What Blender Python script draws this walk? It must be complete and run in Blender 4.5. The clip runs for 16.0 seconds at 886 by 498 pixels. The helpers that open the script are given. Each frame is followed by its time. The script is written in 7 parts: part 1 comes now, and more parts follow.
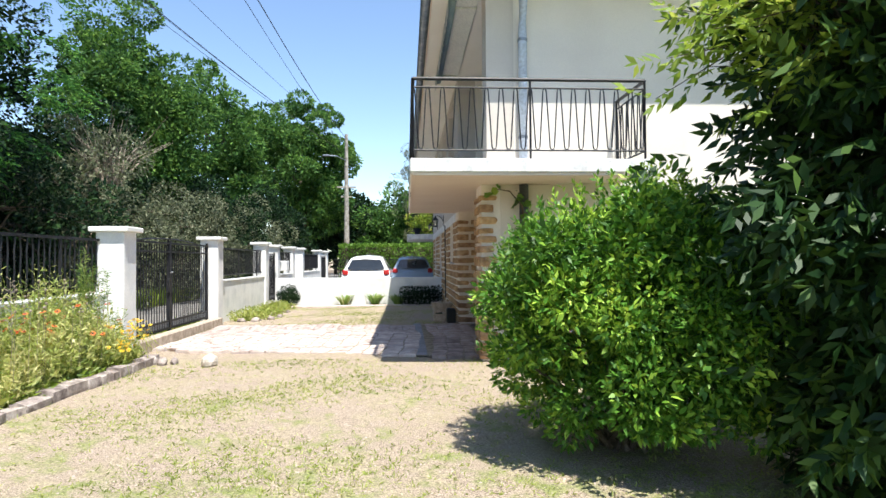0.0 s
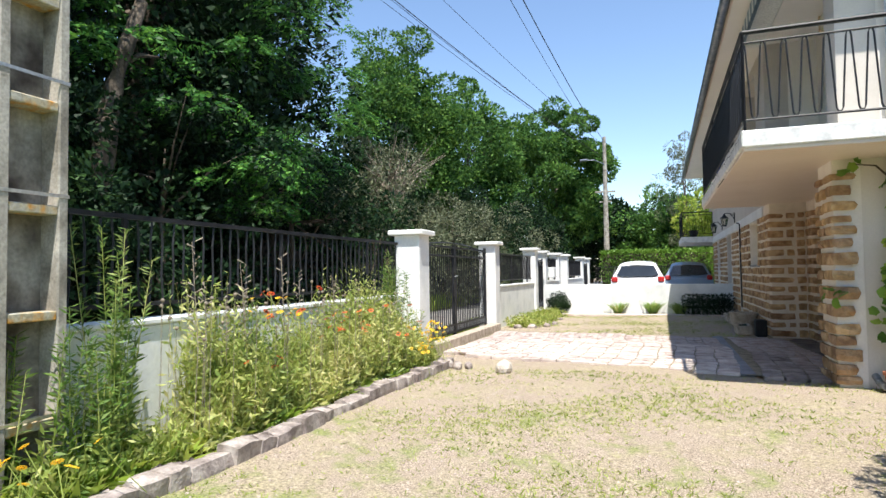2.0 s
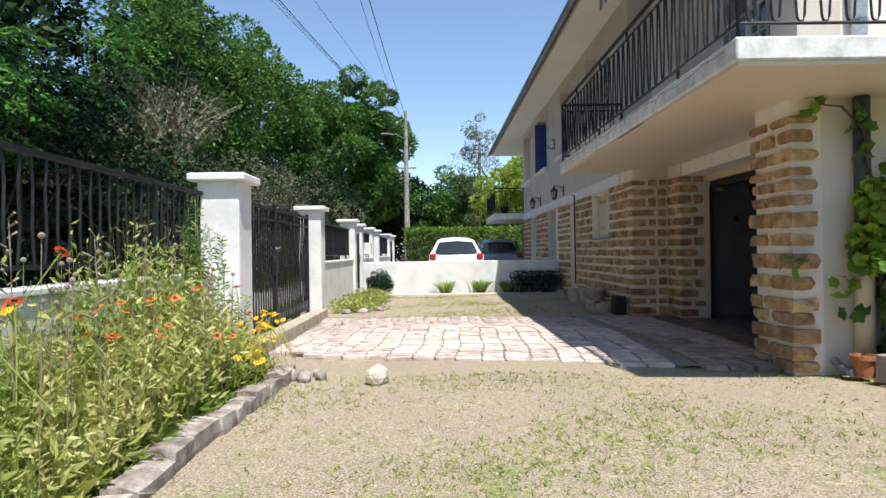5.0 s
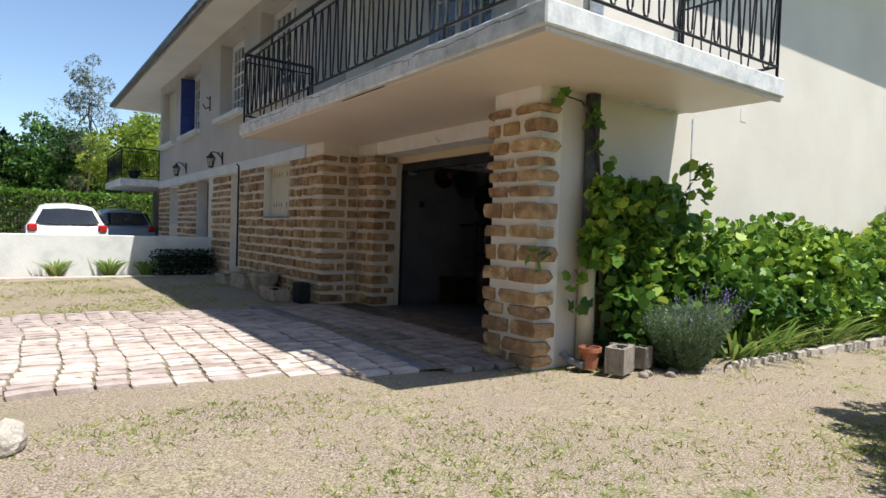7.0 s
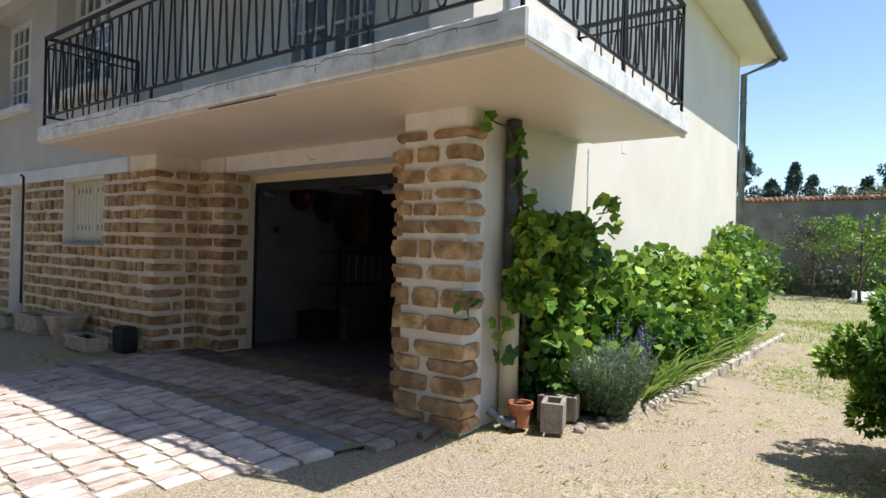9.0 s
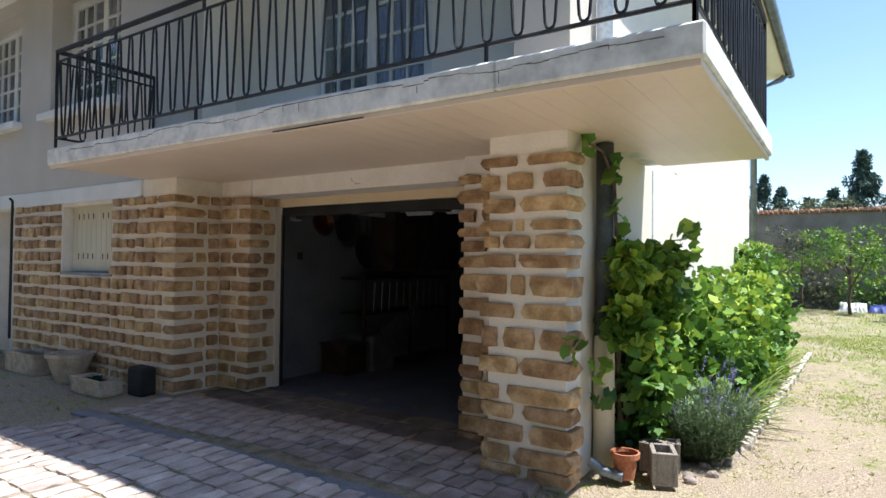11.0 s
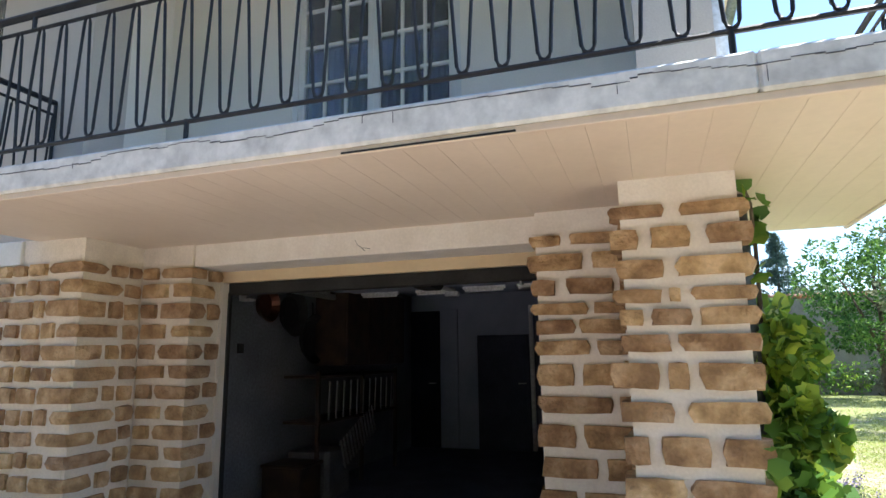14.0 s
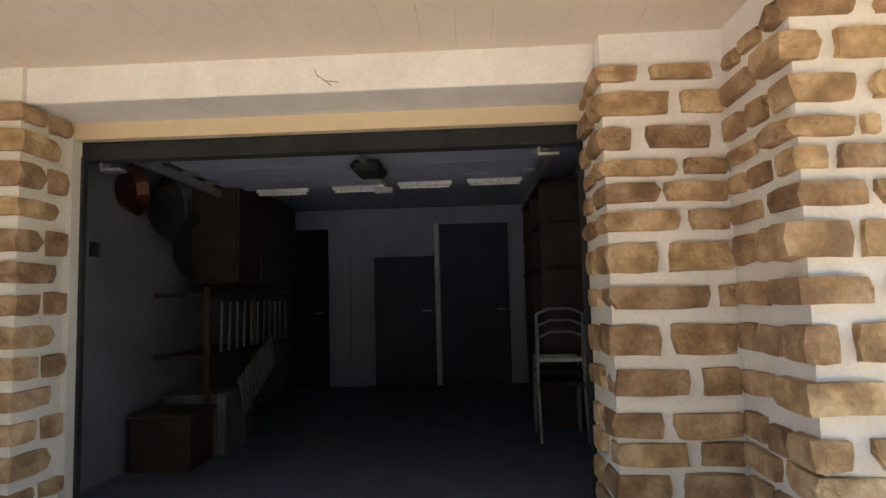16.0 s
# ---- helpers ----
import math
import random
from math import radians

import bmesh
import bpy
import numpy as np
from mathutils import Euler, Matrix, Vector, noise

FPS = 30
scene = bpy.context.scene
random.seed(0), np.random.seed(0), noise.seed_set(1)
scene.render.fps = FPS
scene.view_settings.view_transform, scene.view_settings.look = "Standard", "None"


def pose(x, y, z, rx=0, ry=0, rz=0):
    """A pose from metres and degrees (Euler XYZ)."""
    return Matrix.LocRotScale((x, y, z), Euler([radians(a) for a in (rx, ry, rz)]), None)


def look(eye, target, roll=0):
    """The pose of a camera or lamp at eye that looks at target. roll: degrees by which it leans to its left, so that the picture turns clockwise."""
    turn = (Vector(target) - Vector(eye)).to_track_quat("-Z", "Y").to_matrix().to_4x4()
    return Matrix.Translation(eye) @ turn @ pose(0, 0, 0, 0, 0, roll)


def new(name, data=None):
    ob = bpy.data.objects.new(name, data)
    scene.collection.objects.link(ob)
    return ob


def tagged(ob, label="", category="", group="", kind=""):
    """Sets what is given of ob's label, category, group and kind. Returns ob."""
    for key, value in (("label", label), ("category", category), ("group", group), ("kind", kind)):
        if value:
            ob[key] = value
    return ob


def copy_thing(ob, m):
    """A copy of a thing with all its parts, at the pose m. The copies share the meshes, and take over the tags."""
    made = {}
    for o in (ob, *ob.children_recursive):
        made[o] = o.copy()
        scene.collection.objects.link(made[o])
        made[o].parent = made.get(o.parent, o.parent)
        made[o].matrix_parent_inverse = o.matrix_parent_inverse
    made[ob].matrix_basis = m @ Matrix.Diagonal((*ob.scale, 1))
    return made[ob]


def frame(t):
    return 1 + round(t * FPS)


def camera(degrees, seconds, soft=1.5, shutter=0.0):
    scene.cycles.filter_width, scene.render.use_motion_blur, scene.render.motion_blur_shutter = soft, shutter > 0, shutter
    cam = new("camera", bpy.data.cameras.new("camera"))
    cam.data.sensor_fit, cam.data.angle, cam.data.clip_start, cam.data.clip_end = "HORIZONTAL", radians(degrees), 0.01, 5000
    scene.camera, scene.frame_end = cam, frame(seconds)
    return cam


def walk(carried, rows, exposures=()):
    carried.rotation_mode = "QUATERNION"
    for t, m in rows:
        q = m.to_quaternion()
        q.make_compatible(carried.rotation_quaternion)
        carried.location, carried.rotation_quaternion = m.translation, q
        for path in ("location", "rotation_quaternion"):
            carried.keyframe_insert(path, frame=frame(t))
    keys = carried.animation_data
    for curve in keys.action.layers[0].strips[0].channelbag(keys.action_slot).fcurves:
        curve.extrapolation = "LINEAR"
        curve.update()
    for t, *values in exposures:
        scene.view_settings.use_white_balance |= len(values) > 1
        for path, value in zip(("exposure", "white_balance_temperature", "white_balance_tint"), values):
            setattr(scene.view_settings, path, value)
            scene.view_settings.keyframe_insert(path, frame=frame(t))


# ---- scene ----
cam = camera(72.4, 16.0)
METRES, EYE, TILT, LEAN, TURN = 11.0, 1.47, 0.0, 0.0, -4.0
PATH = [
    (0, (-0.994, -0.547, 1.295), (-0.874, 1.449, 1.333), -0.4),
    (0.5, (-1.244, -0.588, 1.289), (-1.397, 1.405, 1.344), -1.0),
    (1, (-1.426, -0.495, 1.257), (-1.837, 1.461, 1.329), -1.0),
    (1.5, (-1.561, -0.173, 1.236), (-2.199, 1.721, 1.319), -1.0),
    (2, (-1.686, 0.184, 1.187), (-2.363, 2.064, 1.266), -0.8),
    (2.5, (-1.898, 0.688, 1.149), (-2.57, 2.57, 1.228), -0.8),
    (3, (-2.129, 1.165, 1.12), (-2.801, 3.046, 1.208), -0.9),
    (3.2, (-2.254, 1.332, 1.092), (-2.914, 3.218, 1.176), -0.9),
    (5.3, (-3.089, 2.617, 1.044), (-2.891, 4.607, 1.034), -0.5),
    (5.5, (-3.152, 2.817, 1.035), (-2.829, 4.791, 1.008), -0.2),
    (6, (-3.289, 3.159, 1.023), (-2.644, 5.052, 0.967), 0.3),
    (6.5, (-3.445, 3.466, 1.059), (-2.529, 5.242, 0.996), 1.5),
    (7, (-3.474, 3.84, 1.083), (-2.317, 5.471, 1.026), 1.8),
    (7.5, (-3.505, 4.17, 1.11), (-2.13, 5.62, 1.069), 1.9),
    (8, (-3.512, 4.465, 1.161), (-1.998, 5.771, 1.12), 1.6),
    (8.5, (-3.481, 4.764, 1.241), (-1.923, 6.017, 1.204), 1.2),
    (8.7, (-3.493, 4.853, 1.262), (-1.913, 6.08, 1.243), 1.4),
    (10.8, (-3.658, 5.859, 1.417), (-1.997, 6.974, 1.438), 0.6),
    (11, (-3.683, 5.944, 1.433), (-2.016, 7.049, 1.475), 0.6),
    (11.5, (-3.644, 6.186, 1.484), (-1.965, 7.261, 1.641), 0.9),
    (12, (-3.684, 6.443, 1.529), (-1.997, 7.465, 1.861), 0.8),
    (12.5, (-3.671, 6.785, 1.598), (-1.965, 7.749, 1.995), 0.7),
    (13, (-3.56, 7.104, 1.538), (-1.834, 8.02, 1.963), 0.6),
    (13.5, (-3.385, 7.468, 1.452), (-1.604, 8.285, 1.853), -0.2),
    (14, (-3.258, 7.88, 1.39), (-1.394, 8.514, 1.739), -0.7),
    (14.5, (-3.029, 8.221, 1.29), (-1.112, 8.711, 1.586), -0.9),
    (15, (-2.759, 8.574, 1.199), (-0.803, 8.893, 1.468), -1.0),
    (15.5, (-2.53, 8.917, 1.128), (-0.553, 9.093, 1.373), -1.6),
    (16, (-2.149, 9.17, 1.105), (-0.158, 9.256, 1.275), -1.5),
]
walk(cam, [(t, look(eye, target, roll)) for t, eye, target, roll in PATH],
     exposures=[(0, 1.02, 6350, 10), (1.5, 0.95, 6350, 10), (3, 0.9, 6350, 10), (5.5, 0.58, 6300, 10), (7, 0.5, 6300, 10), (8.5, 0.65, 6250, 10), (11, 1.0, 6050, 10), (12.5, 1.2, 5900, 10), (13.5, 1.5, 5850, 10), (14.5, 1.9, 6050, 10), (15.2, 2.15, 6150, 10), (16, 2.4, 6250, 10)])
# ---- world, sun ----
SUN_DIR = Vector((0.38, -0.97, 2.4)).normalized()
world = bpy.data.worlds.new("world")
scene.world = world
world.use_nodes = True
wn, wl = world.node_tree.nodes, world.node_tree.links
sky = wn.new("ShaderNodeTexSky")
sky.sky_type, sky.sun_disc = "NISHITA", False
sky.sun_elevation = math.asin(SUN_DIR.z)
sky.sun_rotation = math.atan2(SUN_DIR.x, SUN_DIR.y)
sky.air_density, sky.dust_density, sky.ozone_density = 1.0, 0.2, 1.8
wn["Background"].inputs[1].default_value = 0.125
wl.new(sky.outputs[0], wn["Background"].inputs[0])
sun = new("sun", bpy.data.lights.new("sun", "SUN"))
sun.data.energy, sun.data.angle, sun.data.color = 4.7, radians(0.5), (1.0, 0.95, 0.86)
sun.matrix_world = look((0, 0, 30), Vector((0, 0, 30)) - SUN_DIR)

# ---- materials ----
R = random.Random(7)
NR = np.random.RandomState(11)


def mat(name, c1, c2=None, c3=None, scale=3.0, fine=40.0, rough=0.85, bump=0.3, metal=0.0, spread=0.0, fine_amt=0.25, dist=0.01, spec=0.4, coat=0.0):
    """A surface of two or three colours mixed by noise at two scales, with fine relief."""
    m = bpy.data.materials.new(name)
    m.use_nodes = True
    n, l = m.node_tree.nodes, m.node_tree.links
    b = n["Principled BSDF"]
    b.inputs["Roughness"].default_value, b.inputs["Metallic"].default_value = rough, metal
    b.inputs["Specular IOR Level"].default_value = spec
    b.inputs["Coat Weight"].default_value = coat
    tc = n.new("ShaderNodeTexCoord")
    big, small = n.new("ShaderNodeTexNoise"), n.new("ShaderNodeTexNoise")
    geo = n.new("ShaderNodeNewGeometry")
    src = geo.outputs["Position"]
    big.inputs["Scale"].default_value, big.inputs["Detail"].default_value = scale, 5
    small.inputs["Scale"].default_value, small.inputs["Detail"].default_value = fine, 4
    l.new(src, big.inputs["Vector"]), l.new(src, small.inputs["Vector"])
    ramp = n.new("ShaderNodeValToRGB")
    cols = [c for c in (c1, c2, c3) if c]
    ramp.color_ramp.elements[0].position, ramp.color_ramp.elements[1].position = 0.35, 0.65
    ramp.color_ramp.elements[0].color, ramp.color_ramp.elements[1].color = (*cols[0], 1), (*cols[-1], 1)
    if len(cols) == 3:
        ramp.color_ramp.elements.new(0.5).color = (*cols[1], 1)
    l.new(big.outputs["Fac"], ramp.inputs[0])
    hsv = n.new("ShaderNodeHueSaturation")
    l.new(ramp.outputs[0], hsv.inputs["Color"])
    mr = n.new("ShaderNodeMapRange")
    mr.inputs[1].default_value, mr.inputs[2].default_value = 0.25, 0.75
    mr.inputs[3].default_value, mr.inputs[4].default_value = 1 - fine_amt, 1 + fine_amt
    l.new(small.outputs["Fac"], mr.inputs[0])
    val = mr.outputs[0]
    if spread:
        info, add = n.new("ShaderNodeObjectInfo"), n.new("ShaderNodeMath")
        add.operation = "MULTIPLY_ADD"
        mr2 = n.new("ShaderNodeMapRange")
        mr2.inputs[3].default_value, mr2.inputs[4].default_value = -spread, spread
        l.new(info.outputs["Random"], mr2.inputs[0])
        add2 = n.new("ShaderNodeMath")
        l.new(mr.outputs[0], add2.inputs[0]), l.new(mr2.outputs[0], add2.inputs[1])
        val = add2.outputs[0]
        mr3 = n.new("ShaderNodeMapRange")
        mr3.inputs[3].default_value, mr3.inputs[4].default_value = 0.492, 0.508
        l.new(info.outputs["Random"], mr3.inputs[0]), l.new(mr3.outputs[0], hsv.inputs["Hue"])
    l.new(val, hsv.inputs["Value"])
    l.new(hsv.outputs[0], b.inputs["Base Color"])
    if bump:
        bp = n.new("ShaderNodeBump")
        bp.inputs["Strength"].default_value, bp.inputs["Distance"].default_value = bump, dist
        l.new(small.outputs["Fac"], bp.inputs["Height"])
        l.new(bp.outputs[0], b.inputs["Normal"])
    return m


def leaf_mat(name, c1, c2, c3, trans=0.35, gloss=0.35):
    """Foliage: each leaf has its own tone; light passes through it in part."""
    m = bpy.data.materials.new(name)
    m.use_nodes = True
    n, l = m.node_tree.nodes, m.node_tree.links
    b, out = n["Principled BSDF"], n["Material Output"]
    geo, ramp = n.new("ShaderNodeNewGeometry"), n.new("ShaderNodeValToRGB")
    e = ramp.color_ramp.elements
    e[0].color, e[1].color = (*c1, 1), (*c3, 1)
    e.new(0.55).color = (*c2, 1)
    big = n.new("ShaderNodeTexNoise")
    big.inputs["Scale"].default_value = 1.3
    l.new(geo.outputs["Position"], big.inputs["Vector"])
    mix = n.new("ShaderNodeMath")
    mix.operation = "MULTIPLY_ADD"
    mix.inputs[1].default_value = 0.6
    sub = n.new("ShaderNodeMath")
    sub.operation = "MULTIPLY_ADD"
    sub.inputs[1].default_value, sub.inputs[2].default_value = 1.2, -0.4
    l.new(big.outputs["Fac"], sub.inputs[0])
    l.new(geo.outputs["Random Per Island"], mix.inputs[0]), l.new(sub.outputs[0], mix.inputs[2])
    l.new(mix.outputs[0], ramp.inputs[0])
    l.new(ramp.outputs[0], b.inputs["Base Color"])
    b.inputs["Roughness"].default_value = 0.5
    b.inputs["Specular IOR Level"].default_value = gloss
    tr, mx = n.new("ShaderNodeBsdfTranslucent"), n.new("ShaderNodeMixShader")
    bright = n.new("ShaderNodeHueSaturation")
    bright.inputs["Value"].default_value, bright.inputs["Hue"].default_value = 1.6, 0.485
    l.new(ramp.outputs[0], bright.inputs["Color"]), l.new(bright.outputs[0], tr.inputs["Color"])
    mx.inputs[0].default_value = trans
    l.new(b.outputs[0], mx.inputs[1]), l.new(tr.outputs[0], mx.inputs[2]), l.new(mx.outputs[0], out.inputs["Surface"])
    return m


def glass_mat(name, tint=(0.9, 0.95, 1.0)):
    m = bpy.data.materials.new(name)
    m.use_nodes = True
    b = m.node_tree.nodes["Principled BSDF"]
    b.inputs["Base Color"].default_value = (*tint, 1)
    b.inputs["IOR"].default_value = 1.33
    b.inputs["Transmission Weight"].default_value, b.inputs["Roughness"].default_value = 0.9, 0.02
    return m


DARKPIPE = mat("dark_weathered_pipe", (0.04, 0.05, 0.052), (0.10, 0.115, 0.12), scale=6, fine=40, rough=0.6, bump=0.2)
PLASTER = mat("plaster", (0.68, 0.625, 0.55), (0.74, 0.685, 0.61), scale=1.2, fine=90, bump=0.35, dist=0.004, fine_amt=0.05)
WHITE = mat("white_paint", (0.70, 0.70, 0.68), (0.80, 0.80, 0.78), scale=2.0, fine=50, bump=0.2, dist=0.004, fine_amt=0.04)
WHITEWALL = mat("weathered_white_wall", (0.68, 0.69, 0.68), (0.78, 0.78, 0.76), (0.82, 0.82, 0.80), scale=2.6, fine=35, bump=0.35, dist=0.006, fine_amt=0.07)
SLABW = mat("weathered_slab_paint", (0.58, 0.58, 0.57), (0.72, 0.72, 0.70), (0.80, 0.79, 0.77), scale=7, fine=30, bump=0.35, dist=0.006, fine_amt=0.1)
# Plaster lightened to stand in for bounce light on the recess and eaves.
RECESSW = mat("bounce_lit_plaster", (0.82, 0.78, 0.71), (0.87, 0.83, 0.76), scale=1.2, fine=90, bump=0.3, dist=0.004, fine_amt=0.04)
MORTARD = mat("darker_beige_mortar", (0.74, 0.67, 0.58), (0.83, 0.76, 0.67), scale=5, fine=60, bump=0.5, dist=0.006, fine_amt=0.08)
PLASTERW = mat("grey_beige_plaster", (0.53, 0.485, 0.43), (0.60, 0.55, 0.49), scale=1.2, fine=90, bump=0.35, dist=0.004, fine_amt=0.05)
MORTAR = mat("cream_mortar", (0.80, 0.74, 0.67), (0.87, 0.82, 0.76), scale=5, fine=60, bump=0.5, dist=0.006, fine_amt=0.06)
SOFFIT = mat("cream_boards", (0.72, 0.60, 0.485), (0.76, 0.645, 0.53), scale=1.5, fine=25, rough=0.4, bump=0.05, fine_amt=0.03)
STONE = mat("brown_sandstone", (0.27, 0.16, 0.082), (0.42, 0.265, 0.138), (0.57, 0.40, 0.24), scale=8, fine=44, bump=0.9, dist=0.018, spread=0.24, fine_amt=0.14)
PAVER = mat("pink_granite_sett", (0.44, 0.345, 0.30), (0.54, 0.45, 0.40), (0.62, 0.54, 0.49), scale=6, fine=70, bump=0.5, dist=0.006, spread=0.2, fine_amt=0.14)
KERB = mat("grey_kerb_stone", (0.18, 0.147, 0.13), (0.31, 0.262, 0.235), (0.42, 0.37, 0.33), scale=8, fine=50, bump=0.6, dist=0.012, spread=0.15)
CONCRETE = mat("lichened_concrete", (0.19, 0.17, 0.14), (0.33, 0.305, 0.26), (0.43, 0.40, 0.35), scale=5, fine=60, bump=0.5, dist=0.006)
STAINED = mat("stained_shaded_concrete", (0.07, 0.055, 0.045), (0.20, 0.18, 0.15), (0.34, 0.32, 0.28), scale=3.5, fine=40, bump=0.5, dist=0.006)
LICHEN = mat("orange_lichen", (0.38, 0.36, 0.30), (0.40, 0.34, 0.22), (0.50, 0.24, 0.04), scale=14, fine=60, bump=0.5, dist=0.006)
IRON = mat("black_iron", (0.007, 0.0075, 0.010), (0.018, 0.019, 0.023), scale=8, fine=60, rough=0.55, bump=0.15, dist=0.002, metal=0.0)
GALV = mat("galvanised_steel", (0.16, 0.19, 0.23), (0.28, 0.31, 0.35), scale=5, fine=40, rough=0.45, bump=0.1, metal=0.6)
PALEPIPE = mat("pale_blue_pipe", (0.40, 0.46, 0.56), (0.50, 0.56, 0.64), scale=4, fine=30, rough=0.5, bump=0.05)
BLIND = mat("navy_blind_cloth", (0.014, 0.026, 0.13), (0.024, 0.042, 0.18), scale=3, fine=40, rough=0.8, bump=0.1)
BLUE = mat("blue_shutter_paint", (0.03, 0.05, 0.22), (0.05, 0.08, 0.30), scale=3, fine=40, rough=0.5, bump=0.1)
CREAM = mat("cream_shutter_paint", (0.62, 0.57, 0.43), (0.68, 0.63, 0.49), scale=3, fine=40, rough=0.6, bump=0.04, fine_amt=0.04)
YELLOWW = mat("yellow_wood", (0.70, 0.54, 0.33), (0.74, 0.59, 0.38), scale=2, fine=30, rough=0.6, bump=0.03, fine_amt=0.03)
WOOD = mat("dark_brown_wood", (0.025, 0.015, 0.011), (0.055, 0.032, 0.02), scale=6, fine=60, rough=0.6)
TERRA = mat("terracotta", (0.36, 0.12, 0.06), (0.46, 0.19, 0.10), scale=9, fine=60, bump=0.2)
PLANTER = mat("weathered_stone_planter", (0.34, 0.28, 0.215), (0.52, 0.44, 0.35), scale=9, fine=60, bump=0.4)
CINDER = mat("grey_block", (0.22, 0.19, 0.16), (0.34, 0.30, 0.26), scale=9, fine=80, bump=0.8, dist=0.01)
# Plaster and floor darkened for the garage gloom, with its blue haze mixed in.
DIMWALL = mat("gloom_dark_garage_plaster", (0.13, 0.137, 0.16), (0.18, 0.188, 0.21), scale=2, fine=40)
GARAGEWALL = mat("haze_blue_garage_plaster", (0.34, 0.38, 0.50), (0.42, 0.46, 0.58), scale=2, fine=40, fine_amt=0.06)
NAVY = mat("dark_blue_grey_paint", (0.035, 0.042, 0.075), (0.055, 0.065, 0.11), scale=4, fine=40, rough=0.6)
DARKFLOOR = mat("haze_blue_garage_concrete", (0.068, 0.078, 0.118), (0.10, 0.11, 0.16), scale=3, fine=30, rough=0.7)
ROAD = mat("pale_worn_asphalt", (0.16, 0.15, 0.14), (0.24, 0.23, 0.21), scale=2, fine=60)
SLATE = mat("grey_roof", (0.10, 0.10, 0.11), (0.16, 0.16, 0.17), scale=5, fine=40)
TILE = mat("clay_roof_tile", (0.42, 0.22, 0.14), (0.55, 0.32, 0.22), scale=6, fine=40, spread=0.1)
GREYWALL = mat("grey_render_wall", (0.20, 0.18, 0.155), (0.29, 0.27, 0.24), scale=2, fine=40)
BARK = mat("bark", (0.06, 0.045, 0.03), (0.14, 0.11, 0.08), scale=14, fine=50, bump=0.8, dist=0.02)
TWIG = mat("dry_twig", (0.20, 0.16, 0.12), (0.30, 0.26, 0.20), scale=14, fine=50)
CARWHITE = mat("white_car_paint", (0.78, 0.79, 0.80), (0.8, 0.8, 0.81), fine=5, rough=0.25, bump=0, fine_amt=0.0, coat=0.6)
CARBLUE = mat("grey_blue_car_paint", (0.20, 0.26, 0.34), (0.22, 0.28, 0.36), fine=5, rough=0.25, bump=0, fine_amt=0.0, coat=0.6)
CARGLASS = mat("car_glass", (0.012, 0.016, 0.02), (0.02, 0.025, 0.03), fine=5, rough=0.05, bump=0, fine_amt=0.0, spec=0.8)
REDLAMP = mat("red_lens", (0.45, 0.02, 0.02), (0.5, 0.03, 0.03), fine=5, rough=0.15, bump=0, fine_amt=0.0)
RUBBER = mat("rubber", (0.015, 0.015, 0.015), (0.03, 0.03, 0.03), rough=0.8)
GLASS = glass_mat("window_glass")
LAMPGLASS = glass_mat("lamp_glass", (0.9, 0.85, 0.7))
# Near-black colour stands in for the dark of unlit rooms.
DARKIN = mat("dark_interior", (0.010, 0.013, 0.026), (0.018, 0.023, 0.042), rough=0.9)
FABRIC = mat("grey_striped_awning_fabric", (0.20, 0.27, 0.30), (0.26, 0.32, 0.34), rough=0.9)
FABRICW = mat("white_awning_fabric", (0.70, 0.70, 0.66), (0.75, 0.75, 0.70), rough=0.9)
ROCKM = mat("pale_rock", (0.42, 0.365, 0.305), (0.58, 0.52, 0.45), scale=12, fine=50, bump=0.8, dist=0.02)
PEBBLE = mat("pale_gravel", (0.30, 0.24, 0.20), (0.48, 0.41, 0.36), scale=30, fine=90)
JOINT = mat("mossy_joint", (0.16, 0.14, 0.08), (0.32, 0.265, 0.19), scale=8, fine=60, bump=0.8, dist=0.01)
SOIL = mat("dry_soil", (0.10, 0.07, 0.045), (0.20, 0.15, 0.10), scale=8, fine=60, bump=0.8, dist=0.02)
METALW = mat("brushed_steel", (0.5, 0.5, 0.5), (0.6, 0.6, 0.6), rough=0.35, metal=0.9, bump=0.05)
# Pale garage things, greyed down for the dark they stand in.
GLOOMW = mat("gloom_dimmed_grey", (0.10, 0.10, 0.11), (0.15, 0.15, 0.16), rough=0.6, bump=0.03)
PLASTICW = mat("white_plastic", (0.78, 0.78, 0.77), (0.82, 0.82, 0.80), rough=0.5, bump=0.03)
COPPER = mat("old_copper", (0.08, 0.03, 0.018), (0.13, 0.05, 0.03), rough=0.4, metal=0.7)

L_BUSH = leaf_mat("privet_leaf", (0.012, 0.042, 0.007), (0.085, 0.22, 0.02), (0.50, 0.68, 0.09), 0.2)
# Foliage shadow is put into this leaf's dark colour.
L_NEAR = leaf_mat("shadowed_compound_leaf", (0.008, 0.028, 0.010), (0.022, 0.062, 0.014), (0.11, 0.19, 0.03), 0.15)
L_TREE = leaf_mat("acacia_leaf", (0.014, 0.045, 0.016), (0.055, 0.135, 0.028), (0.19, 0.34, 0.065), 0.3, 0.15)
# Wood shade is held in this near-black leaf; the spray leaf carries sunlit patches.
L_DARK = leaf_mat("shade_dark_tree_leaf", (0.004, 0.012, 0.007), (0.010, 0.028, 0.011), (0.045, 0.095, 0.028), 0.12, 0.12)
L_SPRAY = leaf_mat("sunlit_compound_leaf", (0.015, 0.055, 0.014), (0.05, 0.17, 0.03), (0.20, 0.44, 0.07), 0.3, 0.25)
L_OLIVE = leaf_mat("grey_olive_leaf", (0.05, 0.065, 0.035), (0.12, 0.14, 0.075), (0.28, 0.29, 0.19), 0.2, 0.2)
